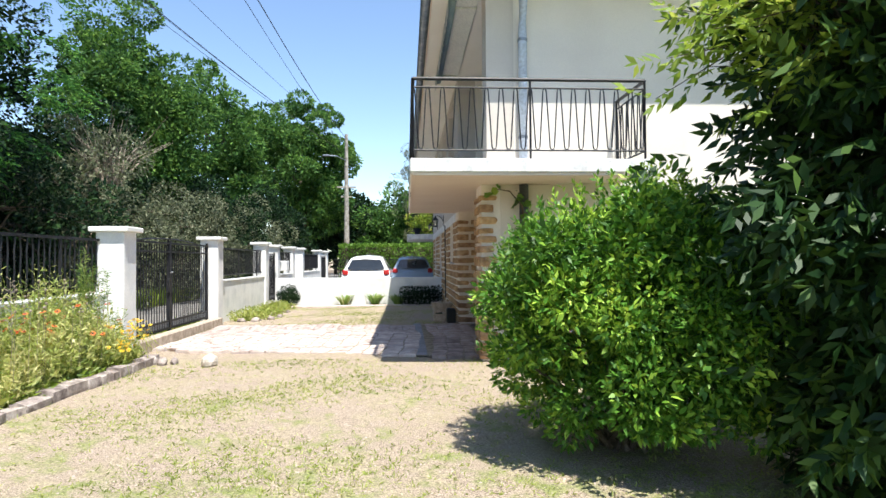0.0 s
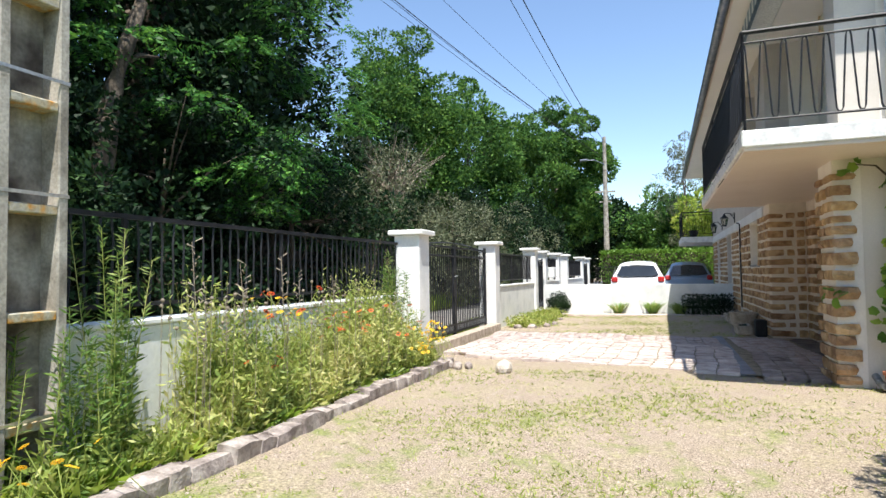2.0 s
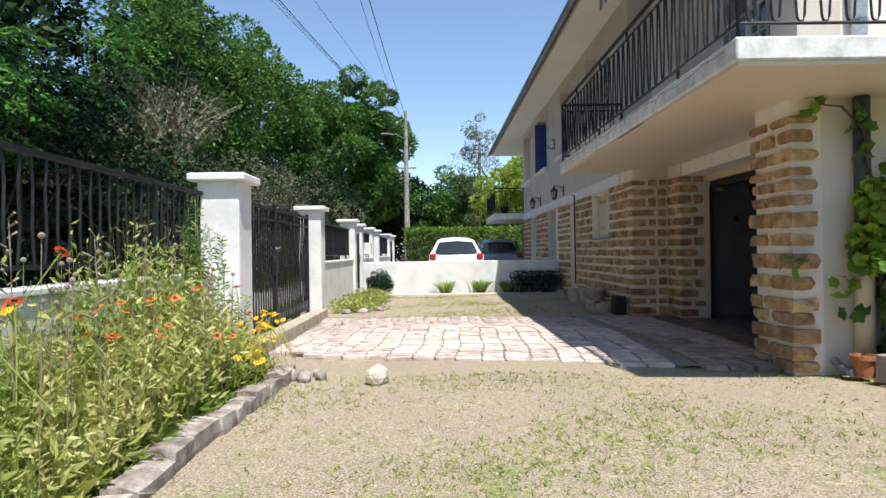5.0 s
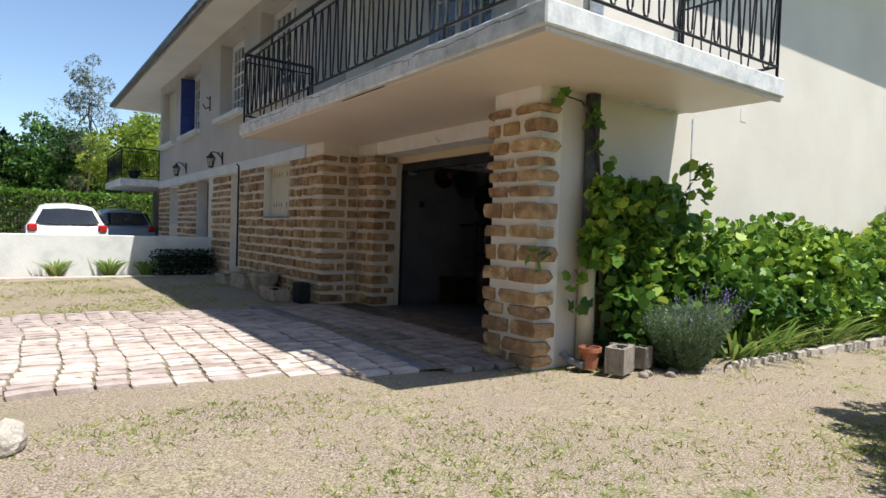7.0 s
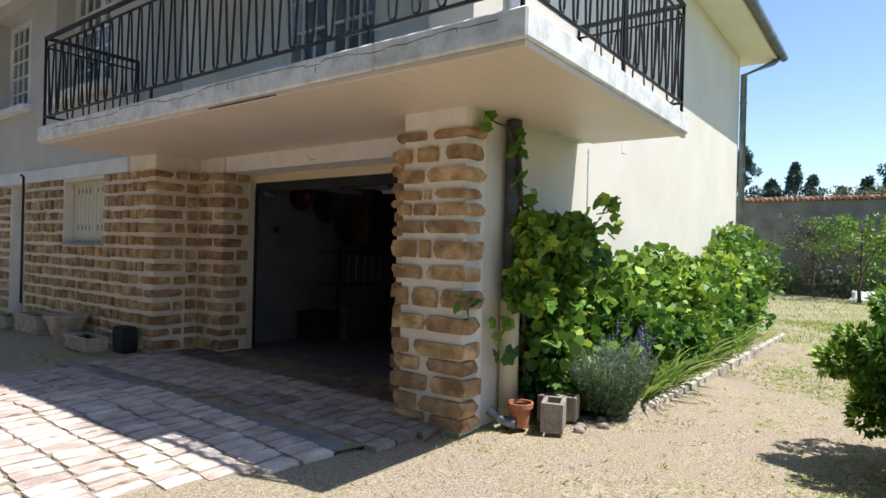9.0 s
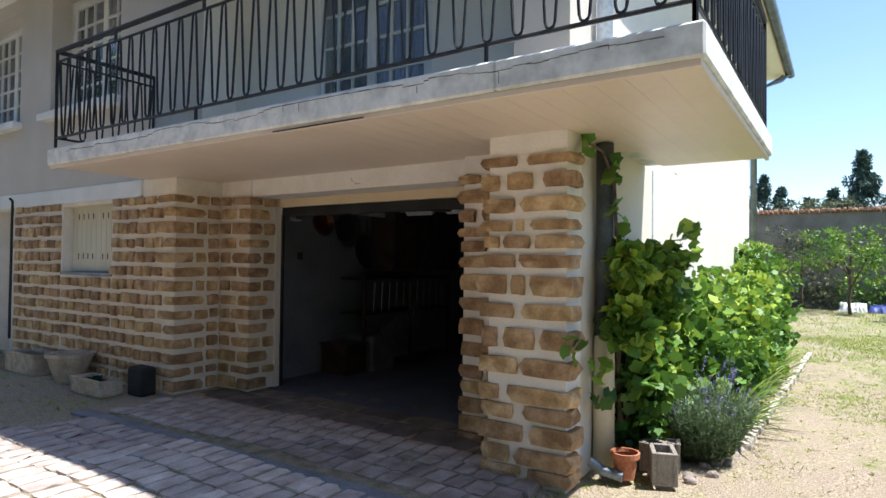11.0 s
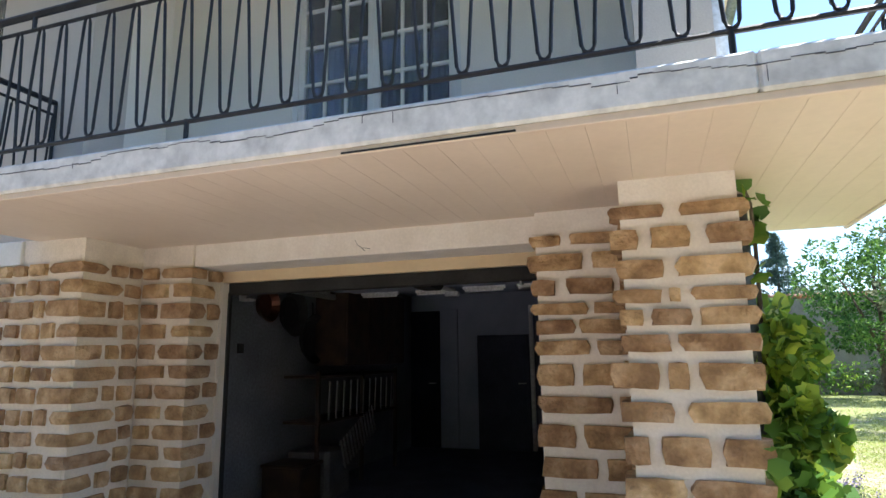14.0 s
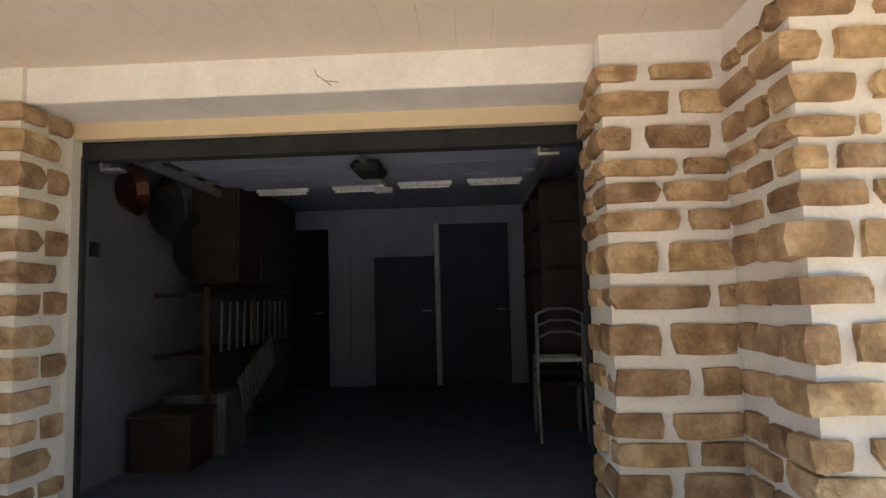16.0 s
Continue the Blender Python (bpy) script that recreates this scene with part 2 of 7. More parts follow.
L_VINE = leaf_mat("vine_leaf", (0.03, 0.09, 0.02), (0.12, 0.25, 0.035), (0.48, 0.60, 0.08), 0.22)
L_FLOWER = leaf_mat("border_leaf", (0.07, 0.15, 0.025), (0.32, 0.38, 0.09), (0.68, 0.64, 0.30), 0.35)
L_WEED = leaf_mat("weed_leaf", (0.05, 0.12, 0.02), (0.14, 0.23, 0.045), (0.36, 0.40, 0.14), 0.3)
DRAIN = mat("blue_grey_drain_channel", (0.15, 0.16, 0.185), (0.22, 0.235, 0.26), scale=5, fine=50, rough=0.6, bump=0.2)
# Balcony shade mixed into the flagstone and sett colours by the garage.
APRON = mat("shade_dark_flagstone", (0.10, 0.08, 0.07), (0.15, 0.122, 0.108), (0.20, 0.165, 0.148), scale=4, fine=50, bump=0.5, dist=0.008, spread=0.15)
PAVERD = mat("shaded_granite_sett", (0.22, 0.175, 0.155), (0.31, 0.255, 0.23), (0.39, 0.33, 0.30), scale=6, fine=70, bump=0.5, dist=0.006, spread=0.2, fine_amt=0.14)
L_GOLD = leaf_mat("golden_leaf", (0.10, 0.18, 0.02), (0.22, 0.32, 0.04), (0.42, 0.44, 0.10), 0.4)
L_LAV = leaf_mat("lavender_leaf", (0.07, 0.12, 0.06), (0.13, 0.20, 0.10), (0.22, 0.28, 0.16), 0.2)
L_IRIS = leaf_mat("blade_leaf", (0.07, 0.15, 0.03), (0.16, 0.26, 0.05), (0.42, 0.38, 0.16), 0.3)
L_GRASS = leaf_mat("grass_blade", (0.13, 0.19, 0.03), (0.28, 0.34, 0.07), (0.46, 0.44, 0.17), 0.3)
L_HEDGE = leaf_mat("hedge_leaf", (0.06, 0.13, 0.02), (0.12, 0.24, 0.03), (0.22, 0.34, 0.06), 0.3)
# Needles lightened and blued for distance haze.
L_CONIFER = leaf_mat("hazy_conifer_needles", (0.03, 0.06, 0.05), (0.055, 0.10, 0.08), (0.10, 0.16, 0.12), 0.1)
P_RED = leaf_mat("red_orange_petal", (0.55, 0.06, 0.02), (0.70, 0.14, 0.04), (0.75, 0.30, 0.05), 0.3)
P_YEL = leaf_mat("yellow_petal", (0.75, 0.40, 0.02), (0.80, 0.52, 0.03), (0.85, 0.62, 0.05), 0.3)
P_PURPLE = leaf_mat("purple_petal", (0.14, 0.12, 0.30), (0.22, 0.18, 0.42), (0.30, 0.26, 0.50), 0.2)


def ground_mat():
    """Pinkish gravel with worn turf: dry and green patches by noise, more green to the south-east."""
    m = bpy.data.materials.new("gravel_and_worn_turf")
    m.use_nodes = True
    n, l = m.node_tree.nodes, m.node_tree.links
    b = n["Principled BSDF"]
    b.inputs["Roughness"].default_value, b.inputs["Specular IOR Level"].default_value = 0.95, 0.15
    geo, sep = n.new("ShaderNodeNewGeometry"), n.new("ShaderNodeSeparateXYZ")
    l.new(geo.outputs["Position"], sep.inputs[0])

    def noise_node(scale, detail=6, rough=0.6):
        t = n.new("ShaderNodeTexNoise")
        t.inputs["Scale"].default_value, t.inputs["Detail"].default_value, t.inputs["Roughness"].default_value = scale, detail, rough
        l.new(geo.outputs["Position"], t.inputs["Vector"])
        return t

    def ramp(src, p0, c0, p1, c1):
        r = n.new("ShaderNodeValToRGB")
        r.color_ramp.elements[0].position, r.color_ramp.elements[1].position = p0, p1
        r.color_ramp.elements[0].color, r.color_ramp.elements[1].color = (*c0, 1), (*c1, 1)
        l.new(src, r.inputs[0])
        return r

    def math_node(op, a, b_=None, c=None):
        t = n.new("ShaderNodeMath")
        t.operation = op
        for k, v in enumerate((a, b_, c)):
            if v is None:
                continue
            if isinstance(v, (int, float)):
                t.inputs[k].default_value = v
            else:
                l.new(v, t.inputs[k])
        return t.outputs[0]

    gravel = ramp(noise_node(95, 4).outputs["Fac"], 0.36, (0.155, 0.117, 0.085), 0.64, (0.56, 0.462, 0.36))
    straw = ramp(noise_node(42, 4).outputs["Fac"], 0.38, (0.15, 0.13, 0.07), 0.62, (0.58, 0.51, 0.32))
    green = ramp(noise_node(60, 4).outputs["Fac"], 0.36, (0.08, 0.12, 0.025), 0.64, (0.34, 0.38, 0.12))
    n1, n2 = noise_node(1.1), noise_node(4.2)
    mixv = math_node("ADD", math_node("MULTIPLY", n1.outputs["Fac"], 0.6), math_node("MULTIPLY", n2.outputs["Fac"], 0.5))
    strawf = ramp(mixv, 0.50, (0, 0, 0), 0.66, (0.6, 0.6, 0.6))
    mix1 = n.new("ShaderNodeMixRGB")
    l.new(strawf.outputs[0], mix1.inputs[0]), l.new(gravel.outputs[0], mix1.inputs[1]), l.new(straw.outputs[0], mix1.inputs[2])
    g1, g2 = noise_node(1.6), noise_node(6.5)
    gm = math_node("ADD", math_node("MULTIPLY", g1.outputs["Fac"], 0.6), math_node("MULTIPLY", g2.outputs["Fac"], 0.5))
    east = n.new("ShaderNodeMapRange")
    east.inputs[1].default_value, east.inputs[2].default_value, east.inputs[3].default_value, east.inputs[4].default_value = 0.5, 9.0, 0.0, 0.14
    l.new(sep.outputs[0], east.inputs[0])
    south = n.new("ShaderNodeMapRange")
    south.inputs[1].default_value, south.inputs[2].default_value, south.inputs[3].default_value, south.inputs[4].default_value = 3.6, 0.8, 0.0, 0.25
    l.new(sep.outputs[1], south.inputs[0])
    north = n.new("ShaderNodeMapRange")
    north.inputs[1].default_value, north.inputs[2].default_value, north.inputs[3].default_value, north.inputs[4].default_value = 5.0, 6.4, 0.0, -0.07
    l.new(sep.outputs[1], north.inputs[0])
    gm = math_node("ADD", math_node("ADD", gm, north.outputs[0]), math_node("ADD", east.outputs[0], south.outputs[0]))
    gf = ramp(gm, 0.575, (0, 0, 0), 0.70, (0.8, 0.8, 0.8))
    mix2 = n.new("ShaderNodeMixRGB")
    l.new(gf.outputs[0], mix2.inputs[0]), l.new(mix1.outputs[0], mix2.inputs[1]), l.new(green.outputs[0], mix2.inputs[2])
    l.new(mix2.outputs[0], b.inputs["Base Color"])
    bp = n.new("ShaderNodeBump")
    bp.inputs["Strength"].default_value, bp.inputs["Distance"].default_value = 0.9, 0.02
    l.new(noise_node(70, 5).outputs["Fac"], bp.inputs["Height"]), l.new(bp.outputs[0], b.inputs["Normal"])
    return m


GROUND = ground_mat()


# ---- mesh helpers ----
class Geo:
    """Collects boxes, tubes and sheets into one mesh."""

    def __init__(self):
        self.v, self.f = [], []

    def quad(self, *pts):
        k = len(self.v)
        self.v += [tuple(p) for p in pts]
        self.f.append(tuple(range(k, k + len(pts))))
        return self

    def box(self, x0, x1, y0, y1, z0, z1, m=None):
        k = len(self.v)
        pts = [(x, y, z) for z in (z0, z1) for x, y in ((x0, y0), (x1, y0), (x1, y1), (x0, y1))]
        if m is not None:
            pts = [tuple(m @ Vector(p)) for p in pts]
        self.v += pts
        self.f += [tuple(k + i for i in q) for q in ((0, 3, 2, 1), (4, 5, 6, 7), (0, 1, 5, 4), (1, 2, 6, 5), (2, 3, 7, 6), (3, 0, 4, 7))]
        return self

    def cbox(self, x0, x1, y0, y1, z0, z1, c=0.01, m=None):
        """A box with chamfered edges."""
        bm = bmesh.new()
        bmesh.ops.create_cube(bm, size=1)
        for v in bm.verts:
            v.co = Vector(((x0 + x1) / 2 + v.co.x * (x1 - x0), (y0 + y1) / 2 + v.co.y * (y1 - y0), (z0 + z1) / 2 + v.co.z * (z1 - z0)))
        bmesh.ops.bevel(bm, geom=bm.edges[:], offset=c, segments=1, affect="EDGES")
        bm.verts.ensure_lookup_table()
        k = len(self.v)
        self.v += [tuple(m @ v.co if m is not None else v.co) for v in bm.verts]
        self.f += [tuple(k + v.index for v in f.verts) for f in bm.faces]
        bm.free()
        return self

    def tube(self, pts, r, n=8, r_end=None, cap=True):
        pts = [Vector(p) for p in pts]
        rs = r if isinstance(r, (list, tuple)) else [r + ((r_end if r_end is not None else r) - r) * i / max(1, len(pts) - 1) for i in range(len(pts))]
        k, up = len(self.v), Vector((0, 0, 1))
        for i, p in enumerate(pts):
            d = (pts[min(i + 1, len(pts) - 1)] - pts[max(i - 1, 0)]).normalized()
            a = d.cross(up if abs(d.z) < 0.95 else Vector((1, 0, 0))).normalized()
            b = d.cross(a)
            for j in range(n):
                t = 2 * math.pi * j / n
                self.v.append(tuple(p + (a * math.cos(t) + b * math.sin(t)) * rs[i]))
        for i in range(len(pts) - 1):
            for j in range(n):
                q = k + i * n
                self.f.append((q + j, q + n + j, q + n + (j + 1) % n, q + (j + 1) % n))
        if cap:
            self.f.append(tuple(k + j for j in range(n)))
            self.f.append(tuple(k + (len(pts) - 1) * n + j for j in reversed(range(n))))
        return self

    def lathe(self, prof, n=16, c=(0, 0, 0)):
        k = len(self.v)
        for r, z in prof:
            for j in range(n):
                t = 2 * math.pi * j / n
                self.v.append((c[0] + r * math.cos(t), c[1] + r * math.sin(t), c[2] + z))
        for i in range(len(prof) - 1):
            for j in range(n):
                q = k + i * n
                self.f.append((q + j, q + (j + 1) % n, q + n + (j + 1) % n, q + n + j))
        self.f.append(tuple(k + j for j in reversed(range(n))))
        return self


def obj(name, g, material, parent=None, label="", smooth=False, category="", group="", kind="", at=None):
    me = bpy.data.meshes.new(name)
    me.from_pydata(g.v, [], g.f)
    me.materials.append(material)
    if smooth:
        me.polygons.foreach_set("use_smooth", [True] * len(me.polygons))
    me.update()
    ob = new(name, me)
    if at is not None:
        ob.location = at
    if parent is not None:
        ob.parent = parent
        if parent.type == "EMPTY" or at is None:
            ob.matrix_parent_inverse = Matrix.Translation(parent.location).inverted() if at is None else Matrix()
    tagged(ob, label, category, group, kind)
    return ob


def base(name, at, label, category, group="", kind=""):
    e = new(name)
    e.location = at
    return tagged(e, label, category, group, kind)


def arr_mesh(name, V, F, material, smooth=False):
    """A mesh from arrays; all faces have the same number of corners."""
    me = bpy.data.meshes.new(name)
    n, k = F.shape
    me.vertices.add(len(V)), me.loops.add(n * k), me.polygons.add(n)
    me.vertices.foreach_set("co", np.ascontiguousarray(V, np.float32).ravel())
    me.loops.foreach_set("vertex_index", F.astype(np.int32).ravel())
    me.polygons.foreach_set("loop_start", np.arange(0, n * k, k, dtype=np.int32))
    me.materials.append(material)
    me.update(calc_edges=True)
    return me


def leaves(C, D, size, width=0.45, fold=0.25, rng=NR):
    """Leaf quads: base at C, pointing along D (unit rows), of the lengths size."""
    n = len(C)
    D = D / np.maximum(np.linalg.norm(D, axis=1, keepdims=True), 1e-6)
    A = np.cross(D, rng.normal(size=(n, 3)))
    A /= np.maximum(np.linalg.norm(A, axis=1, keepdims=True), 1e-6)
    N = np.cross(A, D)
    s = np.broadcast_to(np.asarray(size, float), (n,))[:, None]
    mid = C + D * s * 0.45
    V = np.stack([C, mid + A * s * width / 2 + N * s * fold * width, C + D * s, mid - A * s * width / 2 + N * s * fold * width], 1).reshape(-1, 3)
    F = np.arange(4 * n).reshape(-1, 4)
    return V, F


def joined(parts):
    Vs, Fs, k = [], [], 0
    for V, F in parts:
        Vs.append(V), Fs.append(F + k)
        k += len(V)
    return np.concatenate(Vs), np.concatenate(Fs)


def clump_cloud(clumps, per, size, droop=0.0, width=0.45, rng=NR, inner=0.25, lobes=False):
    """Leaves on many small clumps: rows of centre and radius."""
    out = []
    for x, y, z, r in clumps:
        d = rng.normal(size=(per, 3))
        d /= np.linalg.norm(d, axis=1, keepdims=True)
        rad = r * (1 - inner * rng.rand(per, 1) ** 0.7)
        c = np.array([x, y, z]) + d * rad * np.array([1, 1, 0.8])
        D = d + rng.normal(size=(per, 3)) * 0.6 - np.array([0, 0, droop])
        sz = size * (0.6 + 0.8 * rng.rand(per))
        out.append(lobed(c, D, sz, rng) if lobes else leaves(c, D, sz, width, rng=rng))
    return joined(out)


def lobed(C, D, size, rng=NR):
    """Broad lobed leaves, each one an eight-cornered face, slightly cupped."""
    n = len(C)
    D = D / np.maximum(np.linalg.norm(D, axis=1, keepdims=True), 1e-6)
    A = np.cross(D, rng.normal(size=(n, 3)))
    A /= np.maximum(np.linalg.norm(A, axis=1, keepdims=True), 1e-6)
    N = np.cross(A, D)
    s = np.broadcast_to(np.asarray(size, float), (n,))[:, None]
    V = []
    for u, w, z in ((0.0, 0.0, 0), (0.12, 0.46, 0.10), (0.40, 0.43, 0.03), (0.62, 0.50, 0.12), (0.76, 0.30, 0.03), (1.0, 0.0, 0.10), (0.76, -0.30, 0.03), (0.62, -0.50, 0.12), (0.40, -0.43, 0.03), (0.12, -0.46, 0.10)):
        V.append(C + (D * u + A * w * 1.05 + N * z * 1.5) * s)
    return np.stack(V, 1).reshape(-1, 3), np.arange(10 * n).reshape(-1, 10)


# ---- ground ----
def build_ground():
    gx = np.concatenate([np.array([-900, -300, -100, -50, -25]), np.arange(-12, 24, 0.3), np.array([30, 60, 120, 300, 900])])
    gy = np.concatenate([np.array([-900, -300, -100, -40, -15]), np.arange(-4, 22, 0.3), np.array([26, 35, 60, 120, 300, 900])])
    X, Y = np.meshgrid(gx, gy)
    Z = 0.012 * np.sin(X * 1.7 + Y * 0.6) + 0.010 * np.sin(Y * 2.3 - X * 0.8) - 0.02
    V = np.stack([X, Y, Z], -1).reshape(-1, 3)
    w = len(gx)
    i, j = np.meshgrid(np.arange(len(gy) - 1), np.arange(w - 1), indexing="ij")
    q = (i * w + j).ravel()
    me = arr_mesh("ground", V, np.stack([q, q + 1, q + w + 1, q + w], 1), GROUND)
    tagged(new("ground", me), "pink gravel yard with worn, patchy grass", "ground", kind="structure")


build_ground()
FX, FXN = 0.08, 30.0  # west face of the facade
# garage paving bed and threshold
obj("pavement", Geo().quad((-4.86, 8.84, -0.001), (-0.3, 7.62, -0.001), (0.3, 7.62, -0.001), (0.9, 7.86, -0.001), (0.9, 11.9, -0.001), (-0.9, 11.6, -0.001), (-1.6, 11.6, -0.001), (-4.86, 12.36, -0.001)), JOINT, label="dark sandy bed under the granite setts of the drive", kind="structure", category="pavement")
obj("pavement_edge", Geo().cbox(-4.3, 0.0, 17.0, 17.3, -0.05, 0.02, 0.01), PAVER, label="pale stone edging in front of the low wall", kind="structure", category="kerb")
obj("floor", Geo().box(0.9, 5.9, 7.7, 11.85, -0.05, 0.006), DARKFLOOR, label="concrete garage floor, gloom and blue haze put into its colour", kind="structure", category="floor")

# ---- house ----
house_wall = obj("wall_west", Geo()
    .box(FX, 0.42, 11.86, 13.09, 0, 2.31).box(FX, 0.42, 13.09, 14.28, 0, 1.25).box(FX, 0.42, 13.09, 14.28, 2.08, 2.31)
    .box(FX, 0.42, 14.28, 15.68, 0, 2.31).box(FX, 0.42, 15.68, 16.25, 2.1, 2.31).box(FX, 0.42, 16.25, 18.0, 0, 2.31)
    .box(FX, 0.42, 18.0, 19.05, 2.1, 2.31).box(FX, 0.42, 19.05, 21.1, 0, 2.31).box(FX, 0.42, 21.1, 22.1, 0, 1.05)
    .box(FX, 0.42, 21.1, 22.1, 2.05, 2.31).box(FX, 0.42, 22.1, 23.7, 0, 2.31)
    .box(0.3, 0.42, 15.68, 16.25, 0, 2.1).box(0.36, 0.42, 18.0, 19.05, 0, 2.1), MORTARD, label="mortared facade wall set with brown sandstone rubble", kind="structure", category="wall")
up = Geo()
WIN = [(13.0, 14.7), (15.6, 17.25), (18.95, 20.65), (21.55, 23.35)]
ys = [11.95] + [v for w in WIN for v in w] + [23.7]
for a, b in zip(ys[::2], ys[1::2]):
    up.box(FX, 0.45, a, b, 2.31, 5.25)
for a, b in WIN:
    up.box(FX, 0.45, a, b, 2.31, 3.28).box(FX, 0.45, a, b, 4.90, 5.25)
up.box(FX, 0.45, 7.45, 7.86, 2.49, 5.25)
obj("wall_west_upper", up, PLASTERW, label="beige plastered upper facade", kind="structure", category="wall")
# recess behind the balcony
rec = Geo().box(0.9, 1.15, 7.86, 9.13, 2.31, 5.25).box(0.9, 1.15, 10.63, 12.2, 2.31, 5.25).box(0.9, 1.15, 9.13, 10.63, 4.78, 5.25).box(0.45, 0.9, 11.95, 12.2, 2.49, 5.25).box(0.9, 1.15, 9.13, 10.63, 2.31, 2.52)
obj("wall_recess", rec, RECESSW, label="beige plastered wall behind the balcony", kind="structure", category="wall")
obj("wall_south", Geo().box(0.45, 9.16, 7.45, 7.86, 2.31, 5.25).box(0.26, 9.16, 7.45, 7.86, -0.1, 2.31), PLASTER, label="cream plastered gable wall in the sun", kind="structure", category="wall")
obj("wall_east", Geo().box(8.9, 9.16, 7.86, 23.7, -0.1, 5.25), PLASTER, label="plastered back wall", kind="structure", category="wall")
obj("wall_north", Geo().box(0.42, 9.15, 23.45, 23.7, -0.1, 5.25).box(1.6, 1.9, 23.7, 27.7, 0, 5.25).box(1.9, 9.4, 27.45, 27.7, 0, 5.25), PLASTER, label="plastered north walls", kind="structure", category="wall")
obj("wall_band", Geo().cbox(FX - 0.03, FX + 0.05, 12.45, 23.72, 2.12, 2.31, 0.006), WHITE, label="white painted band above the stonework", kind="structure", category="trim")
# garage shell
obj("wall_garage_north", Geo().box(1.06, 5.9, 11.55, 11.8, 0, 2.36), DIMWALL, label="plastered garage side wall, its colour darkened for the gloom", kind="structure", category="wall")
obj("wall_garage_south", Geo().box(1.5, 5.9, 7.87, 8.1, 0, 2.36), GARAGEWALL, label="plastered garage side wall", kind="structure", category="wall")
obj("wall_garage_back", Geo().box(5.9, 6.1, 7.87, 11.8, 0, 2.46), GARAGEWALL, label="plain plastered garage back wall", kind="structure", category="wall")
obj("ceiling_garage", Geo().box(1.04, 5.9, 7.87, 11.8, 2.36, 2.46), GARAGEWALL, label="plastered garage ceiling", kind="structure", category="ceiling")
# stone piers
pillar_wall = obj("wall_pillar", Geo().box(0.0, 0.255, 7.43, 8.0, -0.05, 2.305).box(0.255, 0.56, 7.6, 8.0, -0.05, 2.305), MORTAR, label="corner pillar of white mortar set with sandstone", kind="structure", category="wall")
pier_wall = obj("wall_pier_south", Geo().box(0.56, 1.03, 7.9, 8.55, -0.05, 2.305), MORTAR, label="garage pier of white mortar set with sandstone", kind="structure", category="wall")
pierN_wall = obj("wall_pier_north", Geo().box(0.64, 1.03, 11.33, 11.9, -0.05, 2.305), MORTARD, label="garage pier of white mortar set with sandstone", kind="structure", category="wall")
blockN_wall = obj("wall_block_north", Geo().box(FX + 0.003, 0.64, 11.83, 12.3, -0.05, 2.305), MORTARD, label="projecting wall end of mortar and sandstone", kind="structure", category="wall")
obj("lintel", Geo().cbox(0.66, 1.03, 8.55, 11.33, 2.12, 2.305, 0.006), MORTAR, label="cream painted garage lintel with a fine crack", kind="structure", category="lintel")
obj("door_frame_garage", Geo().box(1.0, 1.06, 8.5, 11.33, 2.03, 2.12), YELLOWW, label="pale yellow wooden head board of the garage door", kind="structure", category="trim")
obj("door_frame_jamb", Geo().box(0.98, 1.07, 11.298, 11.33, 0, 2.03), PLASTER, label="pale plastered door jamb", kind="structure", category="trim")

# balcony slab and soffit
SX0, SX1, SY0, SY1, SZ0, SZ1 = -0.95, 1.9, 6.43, 12.35, 2.30, 2.48
obj("balcony_slab", Geo().cbox(SX0, SX1, SY0, 7.449, SZ0 + 0.02, SZ1, 0.012).cbox(SX0, 0.079, 7.449, SY1, SZ0 + 0.02, SZ1, 0.012).box(0.079, 0.9, 7.86, 11.95, SZ0 + 0.02, SZ1), SLABW, label="white painted balcony slab, cracked and stained along its edge", category="balcony slab", kind="structure")


def soffit():
    g = Geo()
    y = SY0 + 0.05
    while y < SY1 - 0.05:
        w = min(0.16, SY1 - 0.05 - y)
        x1 = SX1 - 0.06 if y + w < 7.44 else 1.0
        if y < 7.44 < y + w:
            w = 7.44 - y
        elif y > 12.0:
            x1 = 0.07
        g.box(SX0 + 0.05, x1, y + 0.0006, y + w - 0.0006, SZ0 - 0.001, SZ0 + 0.018)
        y += w
    obj("ceiling_soffit", g, SOFFIT, label="cream boarded underside of the balcony", category="ceiling", kind="structure")
    obj("trim", Geo().cbox(SX0 + 0.02, SX0 + 0.05, SY0 + 0.02, SY1 - 0.02, SZ0 - 0.015, SZ0 + 0.02, 0.004).cbox(SX0 + 0.05, SX1 - 0.02, SY0 + 0.02, SY0 + 0.05, SZ0 - 0.015, SZ0 + 0.02, 0.004), SOFFIT, label="thin cream trim under the slab edge", category="trim", kind="structure")


soffit()

# roof
EZ, OX, OS = 5.10, -0.62, 6.88


